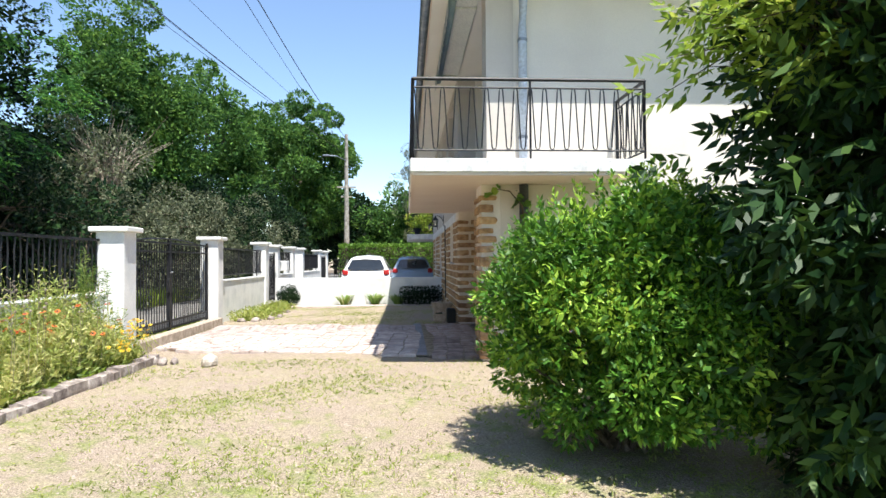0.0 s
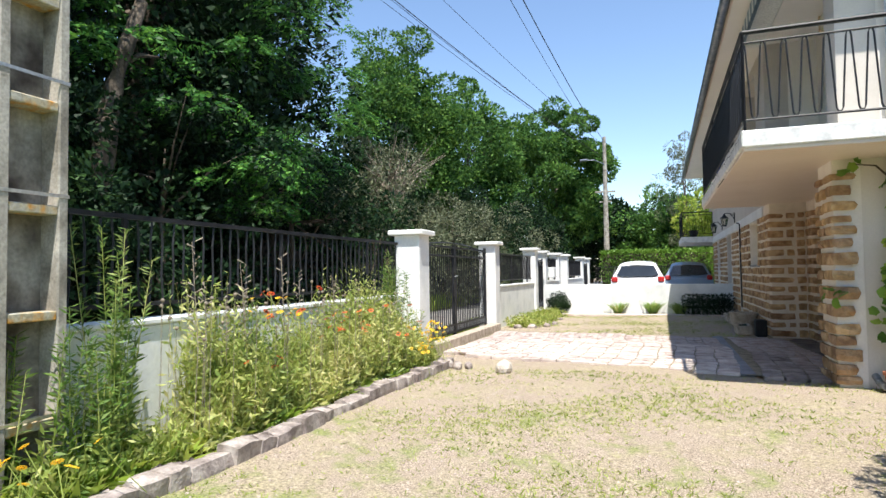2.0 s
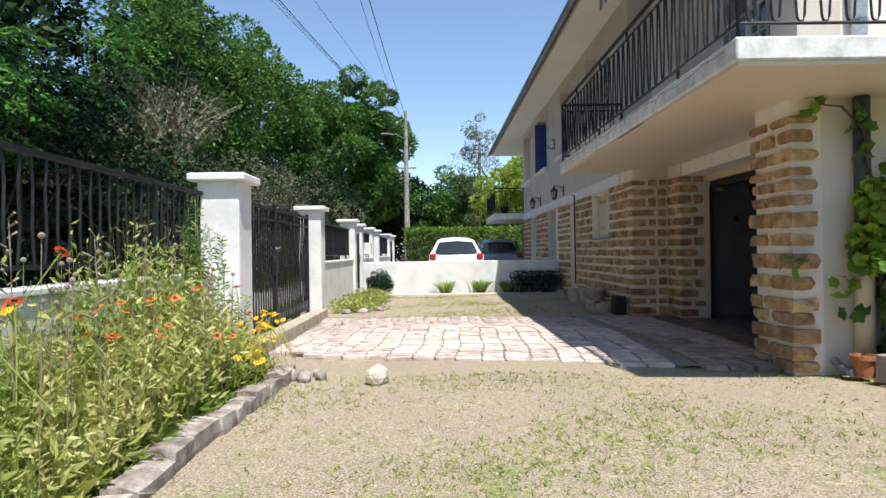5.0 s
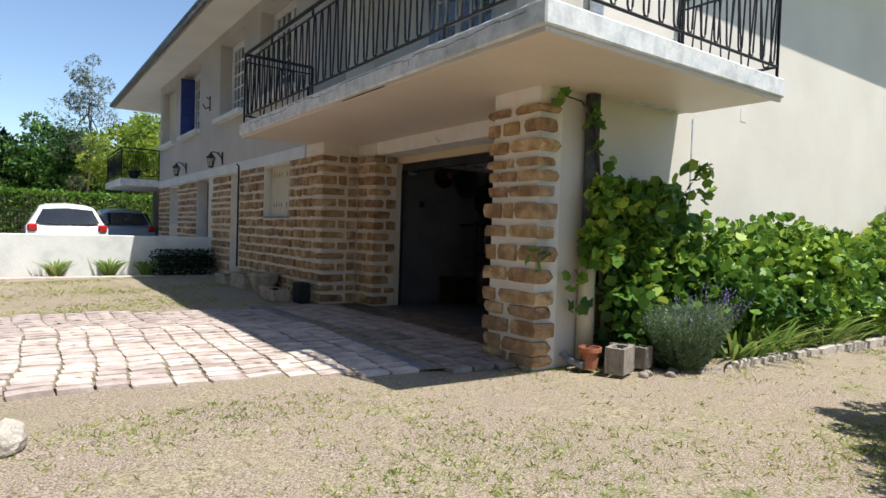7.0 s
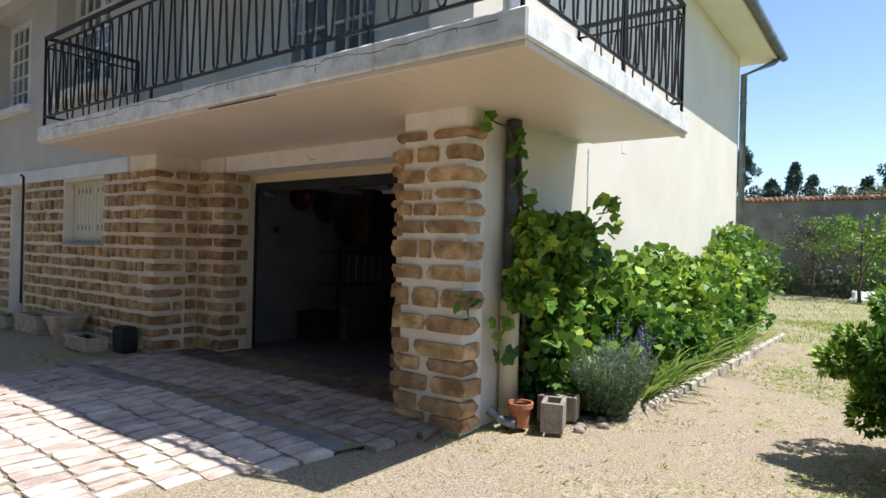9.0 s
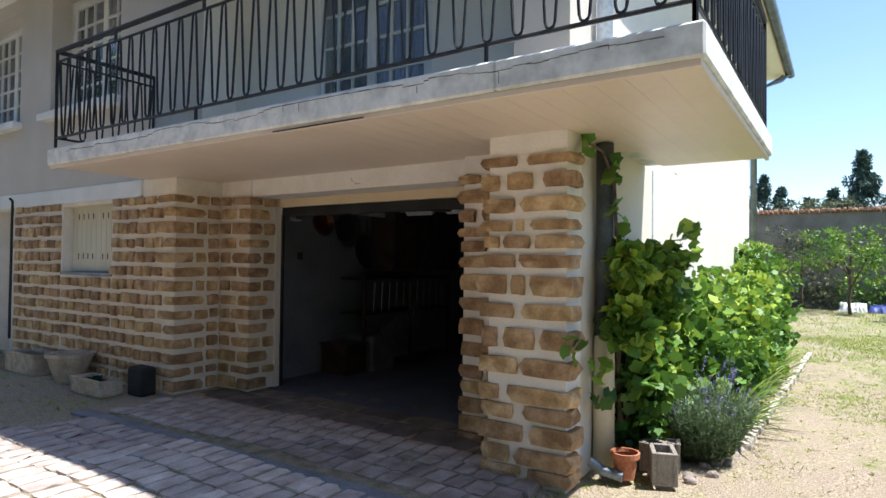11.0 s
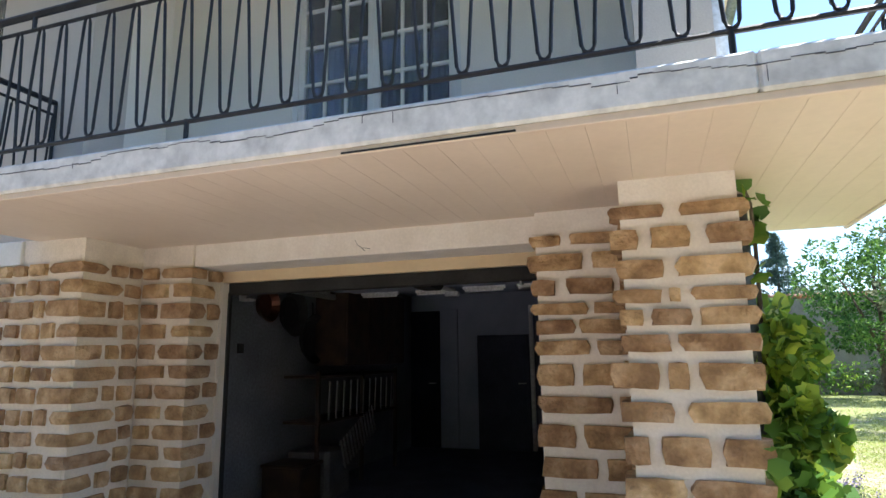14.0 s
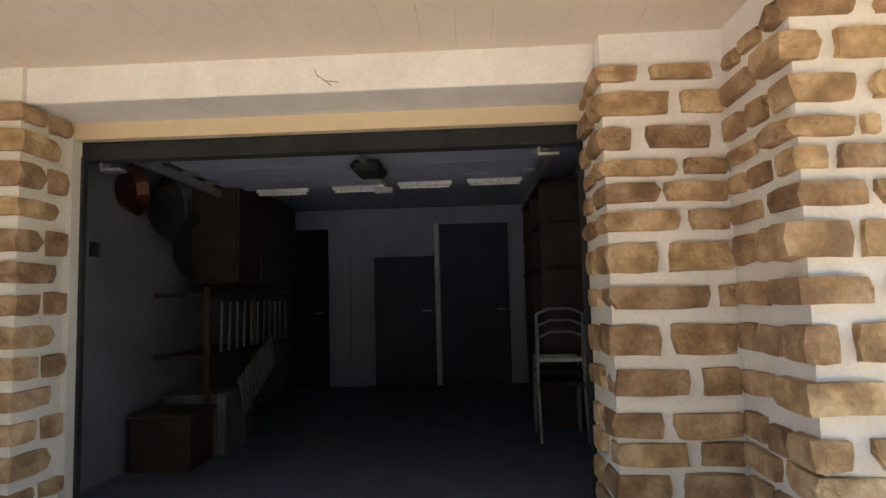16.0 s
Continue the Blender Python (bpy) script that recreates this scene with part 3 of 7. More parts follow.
def build_roof():
    x0, x1, y0, y1 = OX, 9.84, OS, 28.3
    hx = (x1 - x0) / 2
    h = hx * math.tan(radians(21))
    g = Geo()
    a, b, c, d = (x0, y0, EZ + 0.14), (x1, y0, EZ + 0.14), (x1, y1, EZ + 0.14), (x0, y1, EZ + 0.14)
    p, q = ((x0 + x1) / 2, y0 + hx, EZ + 0.14 + h), ((x0 + x1) / 2, y1 - hx, EZ + 0.14 + h)
    g.quad(a, b, p), g.quad(b, c, q, p), g.quad(c, d, q), g.quad(d, a, p, q)
    roof = obj("roof", g, SLATE, label="low hipped grey roof", category="roof", kind="structure")
    s = Geo().box(x0 + 0.02, x1, y0 + 0.02, y1, EZ, EZ + 0.05)
    obj("ceiling_eaves", s, RECESSW, label="cream eaves soffit", category="ceiling", kind="structure")
    f = Geo().box(x0, x0 + 0.02, y0, y1, EZ - 0.02, EZ + 0.15).box(x0, x1, y0 - 0.0, y0 + 0.02, EZ - 0.02, EZ + 0.15)
    obj("fascia", f, SOFFIT, label="cream fascia board", category="trim", kind="structure")
    for nm, pts in (("gutter", [(x0 - 0.07, y0 - 0.1, EZ + 0.08), (x0 - 0.07, y1, EZ + 0.08)]), ("gutter", [(x0 - 0.1, y0 - 0.07, EZ + 0.08), (x1 + 0.1, y0 - 0.07, EZ + 0.08)])):
        gg = Geo()
        for p0, p1 in zip(pts, pts[1:]):
            gg.tube([p0, p1], 0.075, 12)
        obj(nm, gg, GALV, label="half-round grey metal gutter along the eaves", category="gutter", smooth=True)
    for pts, m in (([(9.20, 7.38, 0.0), (9.20, 7.38, 4.75), (9.6, 6.95, 5.02), (9.7, 6.85, 5.15)], GALV), ([(0.56, 7.375, 2.5), (0.56, 7.375, 4.3), (0.54, 7.2, 4.7), (0.54, 6.85, 5.12)], PALEPIPE)):
        dp = base("downpipe", pts[0], "round metal rainwater downpipe on the plaster wall", "downpipe")
        obj("pipe", Geo().tube(pts, 0.058, 12), m, dp, smooth=True)
        for z in (2.9, 4.2):
            obj("bracket", Geo().tube([(pts[0][0], 7.38, z), (pts[0][0], 7.38, z + 0.04)], 0.066, 12).box(pts[0][0] - 0.015, pts[0][0] + 0.015, 7.38, 7.45, z, z + 0.03), GALV, dp)
    dp = base("downpipe", (0.56, 7.36, 0), "rainwater pipe at the pillar, dark above, cream at the foot", "downpipe")
    obj("upper_pipe", Geo().tube([(0.56, 7.37, 0.90), (0.56, 7.37, 2.29)], 0.062, 12), DARKPIPE, dp, "weathered dark grey upper pipe", smooth=True)
    obj("lower_pipe", Geo().tube([(0.56, 7.37, 0.0), (0.56, 7.37, 0.88), (0.56, 7.37, 0.92)], [0.075, 0.075, 0.065], 12), CREAM, dp, "cream cast foot pipe", smooth=True)


build_roof()


# ---- windows ----
def casement(name, w, h, cols, rows, label, leaf_n=2, shutter=None, back=0.25):
    """Window in the wall plane x = 0 facing -x: y from 0 to w, z from 0 to h."""
    t = new(name)
    g = Geo().box(-0.03, 0.04, 0, 0.05, 0, h).box(-0.03, 0.04, w - 0.05, w, 0, h).box(-0.03, 0.04, 0.05, w - 0.05, 0, 0.05).box(-0.03, 0.04, 0.05, w - 0.05, h - 0.05, h)
    obj("window_frame", g, WHITE, t)
    lw = (w - 0.1) / leaf_n
    for k in range(leaf_n):
        a = 0.05 + k * lw
        s = Geo().cbox(-0.02, 0.02, a, a + 0.055, 0.05, h - 0.05, 0.005).cbox(-0.02, 0.02, a + lw - 0.055, a + lw, 0.05, h - 0.05, 0.005)
        s.box(-0.02, 0.02, a + 0.055, a + lw - 0.055, 0.05, 0.12).box(-0.02, 0.02, a + 0.055, a + lw - 0.055, h - 0.11, h - 0.05)
        iw, ih = lw - 0.11, h - 0.23
        for c in range(1, cols):
            y = a + 0.055 + iw * c / cols
            s.box(-0.024, 0.012, y - 0.011, y + 0.011, 0.12, h - 0.11)
        for r in range(1, rows):
            z = 0.12 + ih * r / rows
            s.box(-0.025, 0.011, a + 0.055, a + lw - 0.055, z - 0.011, z + 0.011)
        leaf = obj("sash", s, WHITE, t, "white glazed sash with thin bars")
        for c in range(cols):
            for r in range(rows):
                y0, z0 = a + 0.055 + iw * c / cols, 0.12 + ih * r / rows
                obj("pane", Geo().box(-0.003, 0.003, y0 + 0.012, y0 + iw / cols - 0.012, z0 + 0.012, z0 + ih / rows - 0.012), GLASS, leaf)
    return t


def place_window(t, at, label, group=""):
    t.location = at
    return tagged(t, label, "window", group, "structure")


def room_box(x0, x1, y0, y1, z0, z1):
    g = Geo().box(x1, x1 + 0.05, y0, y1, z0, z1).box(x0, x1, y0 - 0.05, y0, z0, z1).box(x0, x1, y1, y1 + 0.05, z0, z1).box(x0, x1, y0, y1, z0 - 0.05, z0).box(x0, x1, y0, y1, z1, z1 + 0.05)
    obj("wall_room", g, DARKIN, label="near-black box holding the dark of the unlit room behind the glass", category="wall", kind="structure")


for i, (a, b) in enumerate(WIN):
    obj("sill", Geo().cbox(FX - 0.13, 0.42, a - 0.09, b + 0.09, 3.22, 3.32, 0.01), WHITE, label="white moulded window sill", category="sill", kind="structure")
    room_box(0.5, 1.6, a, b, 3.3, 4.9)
    if i in (0, 1):
        w = casement("window_%d" % (i + 1), b - a, 1.57, 3, 5, "")
        place_window(w, (0.36, a, 3.32), "white glazed casement window with small panes, deep in the wall")
    elif i == 2:
        w = casement("window_%d" % (i + 1), b - a, 1.57, 3, 5, "")
        place_window(w, (0.36, a, 3.32), "white glazed casement window behind an open shutter")
        s = base("window_shutter", (0.2, b - 0.03, 3.34), "deep blue louvred shutter, folded open in the reveal", "shutter")
        obj("shutter_panel", Geo().cbox(0.0, 0.36, b - 0.06, b - 0.02, 3.34, 4.82, 0.006), BLUE, s)
        for k in range(12):
            obj("louvre", Geo().cbox(0.02, 0.33, b - 0.075, b - 0.058, 3.40 + k * 0.115, 3.49 + k * 0.115, 0.004), BLUE, s)
    else:
        s = base("roller_shutter", (0.25, a, 3.32), "closed cream roller shutter in the window", "shutter")
        for k in range(26):
            obj("slat", Geo().cbox(0.26, 0.28, a + 0.01, b - 0.01, 3.325 + k * 0.0587, 3.38 + k * 0.0587, 0.004), CREAM, s)
place_window(casement("window_5", 1.50, 2.26, 3, 6, ""), (0.94, 9.13, 2.52), "white glazed french window with small panes, opening on the balcony")
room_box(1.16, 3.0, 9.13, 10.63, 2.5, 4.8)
cur = Geo()
for k in range(48):
    y = 9.2 + k * 1.36 / 48
    cur.quad((1.12 + 0.012 * (k % 2), y, 2.6), (1.12 + 0.012 * ((k + 1) % 2), y + 1.36 / 48, 2.6), (1.12 + 0.012 * ((k + 1) % 2), y + 1.36 / 48, 4.06), (1.12 + 0.012 * (k % 2), y, 4.06))
c_ = obj("window_shutter", cur, BLIND, label="deep blue closed inner blind behind the french window", category="blind")
mod = c_.modifiers.new("thick", "SOLIDIFY")
mod.thickness = 0.004
rb = base("roller_box", (0.8, 9.97, 4.81), "cream roller blind box above the french window", "blind box")
obj("housing", Geo().cbox(0.72, 0.898, 9.07, 10.88, 4.83, 5.08, 0.03), CREAM, rb)
obj("bottom_bar", Geo().cbox(0.78, 0.84, 9.10, 10.85, 4.80, 4.829, 0.005), CREAM, rb)
for y0 in (9.05, 10.881):
    obj("end_cap", Geo().cbox(0.71, 0.898, y0, y0 + 0.019, 4.82, 5.09, 0.006), YELLOWW, rb)
# shutter window below
obj("sill", Geo().cbox(FX - 0.02, 0.3, 13.07, 14.30, 1.22, 1.26, 0.006), GALV, label="thin grey metal sill", category="sill", kind="structure")
sh = base("window_shutter", (0.2, 13.68, 1.26), "closed pair of cream board shutters with small slots", "shutter")
for a, b in ((13.10, 13.68), (13.685, 14.27)):
    lf = obj("shutter_panel", Geo().cbox(0.20, 0.23, a, b, 1.265, 2.08, 0.005), CREAM, sh)
    for k in range(1, 5):
        y = a + (b - a) * k / 5
        obj("groove", Geo().box(0.197, 0.2, y - 0.002, y + 0.002, 1.30, 2.07), YELLOWW, lf)
        for z in (1.42, 1.92):
            obj("slot", Geo().box(0.196, 0.2, y - 0.05, y - 0.035, z, z + 0.07), WOOD, lf)
# doors further along
obj("door_1", Geo().cbox(0.26, 0.30, 15.7, 16.23, 0, 2.08, 0.005), WHITE, label="narrow white painted door in the stone facade", category="door", kind="structure")
obj("door_2", Geo().cbox(0.31, 0.35, 18.02, 19.03, 0, 2.08, 0.005), WOOD, label="dark brown wooden entrance door", category="door", kind="structure")
lw = casement("window_6", 1.0, 1.0, 2, 2, "", 1)
place_window(lw, (0.3, 21.1, 1.05), "small white ground-floor window")
room_box(0.42, 1.0, 21.1, 22.1, 1.0, 2.1)

# ---- railings ----
def rail_run(p0, p1, z0, z1, parent, pitch=0.118, first=0.5, posts=None, struts=None, rod=0.0065):
    """A rail from p0 to p1: top rails, a bottom rail, a running wave of hairpin bars, posts at the ends and short struts."""
    p0, p1 = Vector(p0), Vector(p1)
    L = (p1 - p0).length
    d = (p1 - p0) / L
    at = lambda s, z: (p0.x + d.x * s, p0.y + d.y * s, z)
    za, zb = z1 - 0.10, z0 + 0.115
    for z, r, nm in ((z1, 0.022, "handrail"), (za, 0.011, "upper_rail"), (zb - 0.012, 0.012, "lower_rail")):
        obj(nm, Geo().tube([at(0, z), at(L, z)], r, 6), IRON, parent)
    n = max(1, round(L / 1.35))
    for s in (posts if posts is not None else [L * k / n for k in range(n + 1)]):
        obj("rail_post", Geo().tube([at(s, z0), at(s, z1)], 0.014, 6), IRON, parent)
    for s, lo in (struts or ()):
        obj("strut", Geo().tube([at(s, z0 if lo else za), at(s, zb if lo else z1)], 0.013, 6), IRON, parent)
    if posts is None:
        pitch = L / max(1, round(L / pitch))
    s = first * pitch
    while s < L - 0.3 * pitch:
        pts = []
        for q, z in ((-0.5, za), (-0.43, za - 0.008), (-0.38, za - 0.04), (-0.15, zb + 0.035), (-0.10, zb + 0.010), (0, zb), (0.10, zb + 0.010), (0.15, zb + 0.035), (0.38, za - 0.04), (0.43, za - 0.008), (0.5, za)):
            pts.append(at(min(max(s + q * pitch, 0.01), L - 0.01), z))
        obj("baluster", Geo().tube(pts, rod, 6), IRON, parent)
        s += pitch


balc = base("balcony_railing", (SX0, SY0, SZ1), "black wrought-iron balcony railing with hairpin bars", "railing")
RZ = 3.42
Y0 = SY0 + 0.05
rail_run((SX0 + 0.04, Y0), (SX0 + 0.04, SY1 - 0.08), SZ1, RZ, balc, 0.1776, 0.82, (0.0, SY1 - 0.08 - Y0),
         [(7.52 - Y0, 1), (10.05 - Y0, 1), (7.6 - Y0, 0), (8.89 - Y0, 0), (9.97 - Y0, 0), (11.22 - Y0, 0)], 0.0085)
rail_run((SX0 + 0.04, Y0), (SX1 - 0.05, Y0), SZ1, RZ, balc, 0.178, rod=0.0085)
rail_run((SX1 - 0.05, Y0), (SX1 - 0.05, 7.44), SZ1, RZ, balc, 0.178, rod=0.0085)
rail_run((SX0 + 0.04, SY1 - 0.08), (FX - 0.01, SY1 - 0.08), SZ1, RZ, balc, 0.178, rod=0.0085)
# far balcony
obj("balcony_slab_far", Geo().cbox(-0.97, 1.6, 23.72, 27.2, 2.15, 2.36, 0.01), SLABW, label="white slab of the far balcony", category="balcony slab", kind="structure")
balc2 = base("balcony_railing", (-0.97, 23.7, 2.36), "dark iron railing of the far balcony", "railing")
rail_run((-0.93, 23.78), (-0.93, 27.1), 2.36, 3.25, balc2, 0.2)
rail_run((-0.93, 23.78), (FX, 23.78), 2.36, 3.25, balc2, 0.2)
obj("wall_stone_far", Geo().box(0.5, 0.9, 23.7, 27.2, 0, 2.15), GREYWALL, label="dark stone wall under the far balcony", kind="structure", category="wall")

# ---- low wall and street fence ----
obj("low_wall", Geo().cbox(-4.88, FX - 0.002, 17.66, 17.86, -0.05, 0.80, 0.01), WHITEWALL, label="low white rendered garden wall", category="wall", kind="structure")
GX = -5.05


def fence_post(x, y, top, w=0.36, cap=0.07):
    p = base("gate_post", (x, y, 0), "white rendered gate post with a flat overhanging cap", "gate post", "gate posts")
    obj("shaft", Geo().cbox(x - w / 2, x + w / 2, y - w / 2, y + w / 2, -0.05, top - 0.07, 0.008), WHITEWALL, p)
    obj("cap", Geo().cbox(x - w / 2 - cap, x + w / 2 + cap, y - w / 2 - cap, y + w / 2 + cap, top - 0.07, top, 0.012), WHITE, p)


for x, y, top, w in ((-4.95, 7.97, 1.78, 0.37), (-5.07, 12.42, 1.82, 0.36), (-5.14, 17.0, 1.85, 0.36), (-5.17, 18.75, 1.82, 0.34), (-5.17, 21.3, 1.82, 0.34), (-5.17, 23.3, 1.82, 0.34), (-5.17, 28.0, 1.82, 0.34), (-5.17, 30.5, 1.82, 0.34)):
    fence_post(x, y, top, w)


def street_fence(y0, y1, zt, tag=""):
    w = obj("low_wall", Geo().cbox(GX - 0.14, GX + 0.04, y0, y1, -0.05, 0.86 + zt, 0.01).cbox(GX - 0.16, GX + 0.06, y0, y1, 0.86 + zt, 0.90 + zt, 0.008), WHITEWALL, label="low white rendered street wall under the iron fence", category="wall", kind="structure")
    f = base("iron_fence", (GX - 0.05, y0, 0.95), "black iron fence of wavy flat bars on the street wall", "fence")
    x = GX - 0.05
    for z, r in ((1.60 + zt, 0.016), (1.00 + zt, 0.013)):
        obj("fence_rail", Geo().box(x - 0.018, x + 0.018, y0, y1, z - r, z + r), IRON, f)
    n = int((y1 - y0) / 0.105)
    for k in range(n):
        y = y0 + (k + 0.5) * (y1 - y0) / n
        s = 0.012 if k % 2 else -0.012
        obj("fence_bar", Geo().tube([(x, y - s, 1.0 + zt), (x, y + s * 0.5, 1.2 + zt), (x, y - s * 0.3, 1.42 + zt), (x, y + s, 1.58 + zt)], 0.010, 4), IRON, f)
    for k in range(int((y1 - y0) / 1.8) + 1):
        y = min(y0 + 0.1 + k * 1.8, y1 - 0.02)
        obj("fence_post", Geo().box(x - 0.014, x + 0.014, y - 0.014, y + 0.014, 0.86 + zt, 1.62 + zt), IRON, f)


street_fence(-4.0, 7.79, 0.0)
street_fence(12.62, 16.81, 0.0)
street_fence(18.92, 21.1, 0.0)
street_fence(23.47, 27.8, 0.0)


def gate(y0, y1, leafs, label, zt=1.62):
    e = base("metal_gate", (GX - 0.05, (y0 + y1) / 2, 0.1), label, "gate")
    x = GX - 0.05
    w = (y1 - y0) / leafs
    for i in range(leafs):
        a, b = y0 + i * w + 0.02, y0 + (i + 1) * w - 0.02
        fr = Geo()
        for z, t in ((0.16, 0.03), (0.28, 0.02), (zt - 0.25, 0.02), (zt - 0.10, 0.02)):
            fr.box(x - 0.02, x + 0.02, a, b, z - t / 2, z + t / 2 + 0.01)
        for y in (a, b):
            fr.box(x - 0.022, x + 0.022, y - 0.022, y + 0.022, 0.10, zt - 0.04)
        if leafs == 2:
            ar = [(x, a + (b - a) * k / 12, zt - 0.12 + 0.10 * math.sin(math.pi * (k / 12 * 0.5 + (0 if i == 0 else 0.5)))) for k in range(13)]
            fr.tube(ar, 0.012, 5)
        lf = obj("gate_frame", fr, IRON, e, "black iron gate leaf frame")
        n = int((b - a) / 0.098)
        for k in range(1, n):
            y = a + (b - a) * k / n
            s = 0.010 if k % 2 else -0.010
            obj("gate_bar", Geo().tube([(x, y - s, 0.18), (x, y + s * 0.4, 0.6), (x, y - s * 0.4, 1.0), (x, y + s, zt - 0.12)], 0.010, 4), IRON, lf)
        obj("kick_panel", Geo().box(x - 0.004, x + 0.004, a + 0.02, b - 0.02, 0.17, 0.27), GALV, lf)
    ym = y0 + w
    obj("lock_box", Geo().cbox(x - 0.03, x + 0.03, ym - 0.09, ym - 0.02, 0.78, 1.02, 0.006), IRON, e)
    obj("handle", Geo().tube([(x + 0.03, ym - 0.05, 1.12), (x + 0.075, ym - 0.05, 1.13), (x + 0.08, ym - 0.14, 1.13)], 0.011, 6), METALW, e, "steel lever handle")


gate(8.24, 12.2, 2, "black iron double gate with thin vertical bars, closed", 1.72)
gate(17.2, 18.55, 1, "narrow black iron pedestrian gate, closed")
gate(28.2, 30.3, 1, "far black iron gate, closed")
obj("kerb_gate", Geo().cbox(GX + 0.06, GX + 0.26, 8.22, 12.22, -0.05, 0.15, 0.012), PLANTER, label="raised concrete sill in front of the gate", category="kerb", kind="structure")

# ---- stones in the walls ----
def lump(seed, flat=False):
    """A rounded rough stone, one unit long each way."""
    rr = random.Random(seed)
    bm = bmesh.new()
    bmesh.ops.create_cube(bm, size=1)
    bmesh.ops.subdivide_edges(bm, edges=bm.edges[:], cuts=1, use_grid_fill=True)
    for v in bm.verts:
        c = v.co
        k = sum(1 for q in c if abs(q) > 0.4)
        s = (1.0, 1.0, 0.97, 0.91)[k]
        j = 0.022 if flat else 0.045
        v.co = c * s + Vector([rr.uniform(-j, j) for _ in range(3)])
        if flat and c.z > 0:
            v.co.z = 0.5 + rr.uniform(-0.03, 0.03) if k == 1 else 0.40
    me = bpy.data.meshes.new("stone")
    bm.to_mesh(me)
    bm.free()
    me.materials.append(STONE)
    me.polygons.foreach_set("use_smooth", [False] * len(me.polygons))
    return me


LUMPS = [lump(40 + i) for i in range(12)]
RS = random.Random(5)


def stone_at(parent, c, size, me=None, tilt=2.0, rs=RS):
    o = new("stone", me or rs.choice(LUMPS))
    o.location, o.scale = c, size
    o.rotation_euler = [radians(rs.uniform(-tilt, tilt)) for _ in range(3)]
    o.parent = parent
    return o


def courses(z0, z1, h=0.146, rs=RS, lo=0.70, hi=1.28, joint=0.048):
    out, z = [], z0
    n = round((z1 - z0) / h)
    hs = [rs.uniform(lo, hi) for _ in range(n)]
    k = (z1 - z0) / sum(hs)
    for v in hs:
        out.append((z + v * k / 2, v * k - joint))
        z += v * k
    return out


def fill(parent, axis, plane, a, b, z, h, out=-1, lo=0.13, hi=0.30, gap=0.038, depth=0.10, proud=0.034):
    """One course along a face, from a to b. axis: the way along; plane: the face's place; out: the sign of its outward way."""
    L = b - a
    wall = parent in (house_wall, blockN_wall, pierN_wall)
    if wall:
        proud, gap = 0.038, 0.042
    if L < 0.05:
        return
    n = max(1, round(L / ((lo + hi) / 2 + gap)))
    ws = [RS.uniform(lo, hi) * (0.6 if RS.random() < 0.15 else 1) for _ in range(n)]
    k = (L - gap * (n - 1)) / sum(ws)
    s = a
    for w in ws:
        w *= k
        m = s + w / 2
        pr = proud * RS.uniform(0.7, 1.25)
        c = plane + out * (pr - depth / 2)
        hh, zz = h * RS.uniform(0.88 if wall else 0.76, 1.06 if wall else 1.02), z + RS.uniform(-0.007, 0.007)
        w *= RS.uniform(0.90 if wall else 0.82, 1.0)
        stone_at(parent, (c, m, zz) if axis == "y" else (m, c, zz), (depth, w, hh) if axis == "y" else (w, depth, hh))
        s += w + gap


def quoin(parent, cx, cy, sx, sy, ly, lx, z, h):
    """A corner stone round the corner (cx, cy) whose outward signs are sx, sy; ly and lx: its lengths along the two faces."""
    p = RS.uniform(0.028, 0.042)
    x0, x1, y0, y1 = cx + sx * p, cx - sx * lx, cy + sy * p, cy - sy * ly
    stone_at(parent, ((x0 + x1) / 2, (y0 + y1) / 2, z), (abs(x1 - x0), abs(y1 - y0), h * RS.uniform(0.84, 1.0)), tilt=1.6)


PILLAR_ROWS = ((2.117, 0.068), (1.977, 0.104), (1.82, 0.10), (1.682, 0.07), (1.570, 0.085), (1.443, 0.088), (1.28, 0.133), (1.105, 0.10), (0.923, 0.135), (0.74, 0.115), (0.555, 0.11), (0.435, 0.10), (0.295, 0.12), (0.145, 0.115), (0.035, 0.08))
# along each row: from where to where the stones run, northern edge first, as shares of the face
PILLAR_CUTS = (((-.03, .38), (.49, .98)), ((-.05, .15), (.25, .585), (.73, .98)), ((0, .35), (.44, .98)), ((-.03, .32), (.38, .475), (.57, .98)), ((0, .15), (.215, .55), (.6, .98)), ((0, .37), (.425, .93)),
               ((-.08, .25), (.32, .49), (.57, .98)), ((-.03, .35), (.46, .98)), ((-.03, .13), (.225, .61), (.70, .98)), ((-.03, .40), (.445, 1.0)), ((-.03, .15), (.28, .98)), ((0, .35), (.49, .94)), ((-.05, .47), (.57, 1.0)), ((-.02, .3), (.38, .98)), ((-.03, .45), (.52, 1.0)))
PIER_CUTS = (((0, .30), (.40, .93)), ((-.03, .56), (.65, 1.0)), ((0, .22), (.35, .88)), ((0, .58), (.65, 1.0)), ((.02, .43), (.49, 1.0)), ((.02, .58), (.67, 1.0)),
             ((.02, .39), (.48, 1.0)), ((.03, .80), (.88, 1.0)), ((.02, .38), (.47, 1.0)), ((.04, .6), (.7, 1.0)), ((.02, .36), (.45, 1.0)), ((.02, .56), (.65, 1.0)), ((.03, .4), (.5, 1.0)), ((.02, .6), (.7, 1.0)), ((.02, .4), (.5, 1.0)))


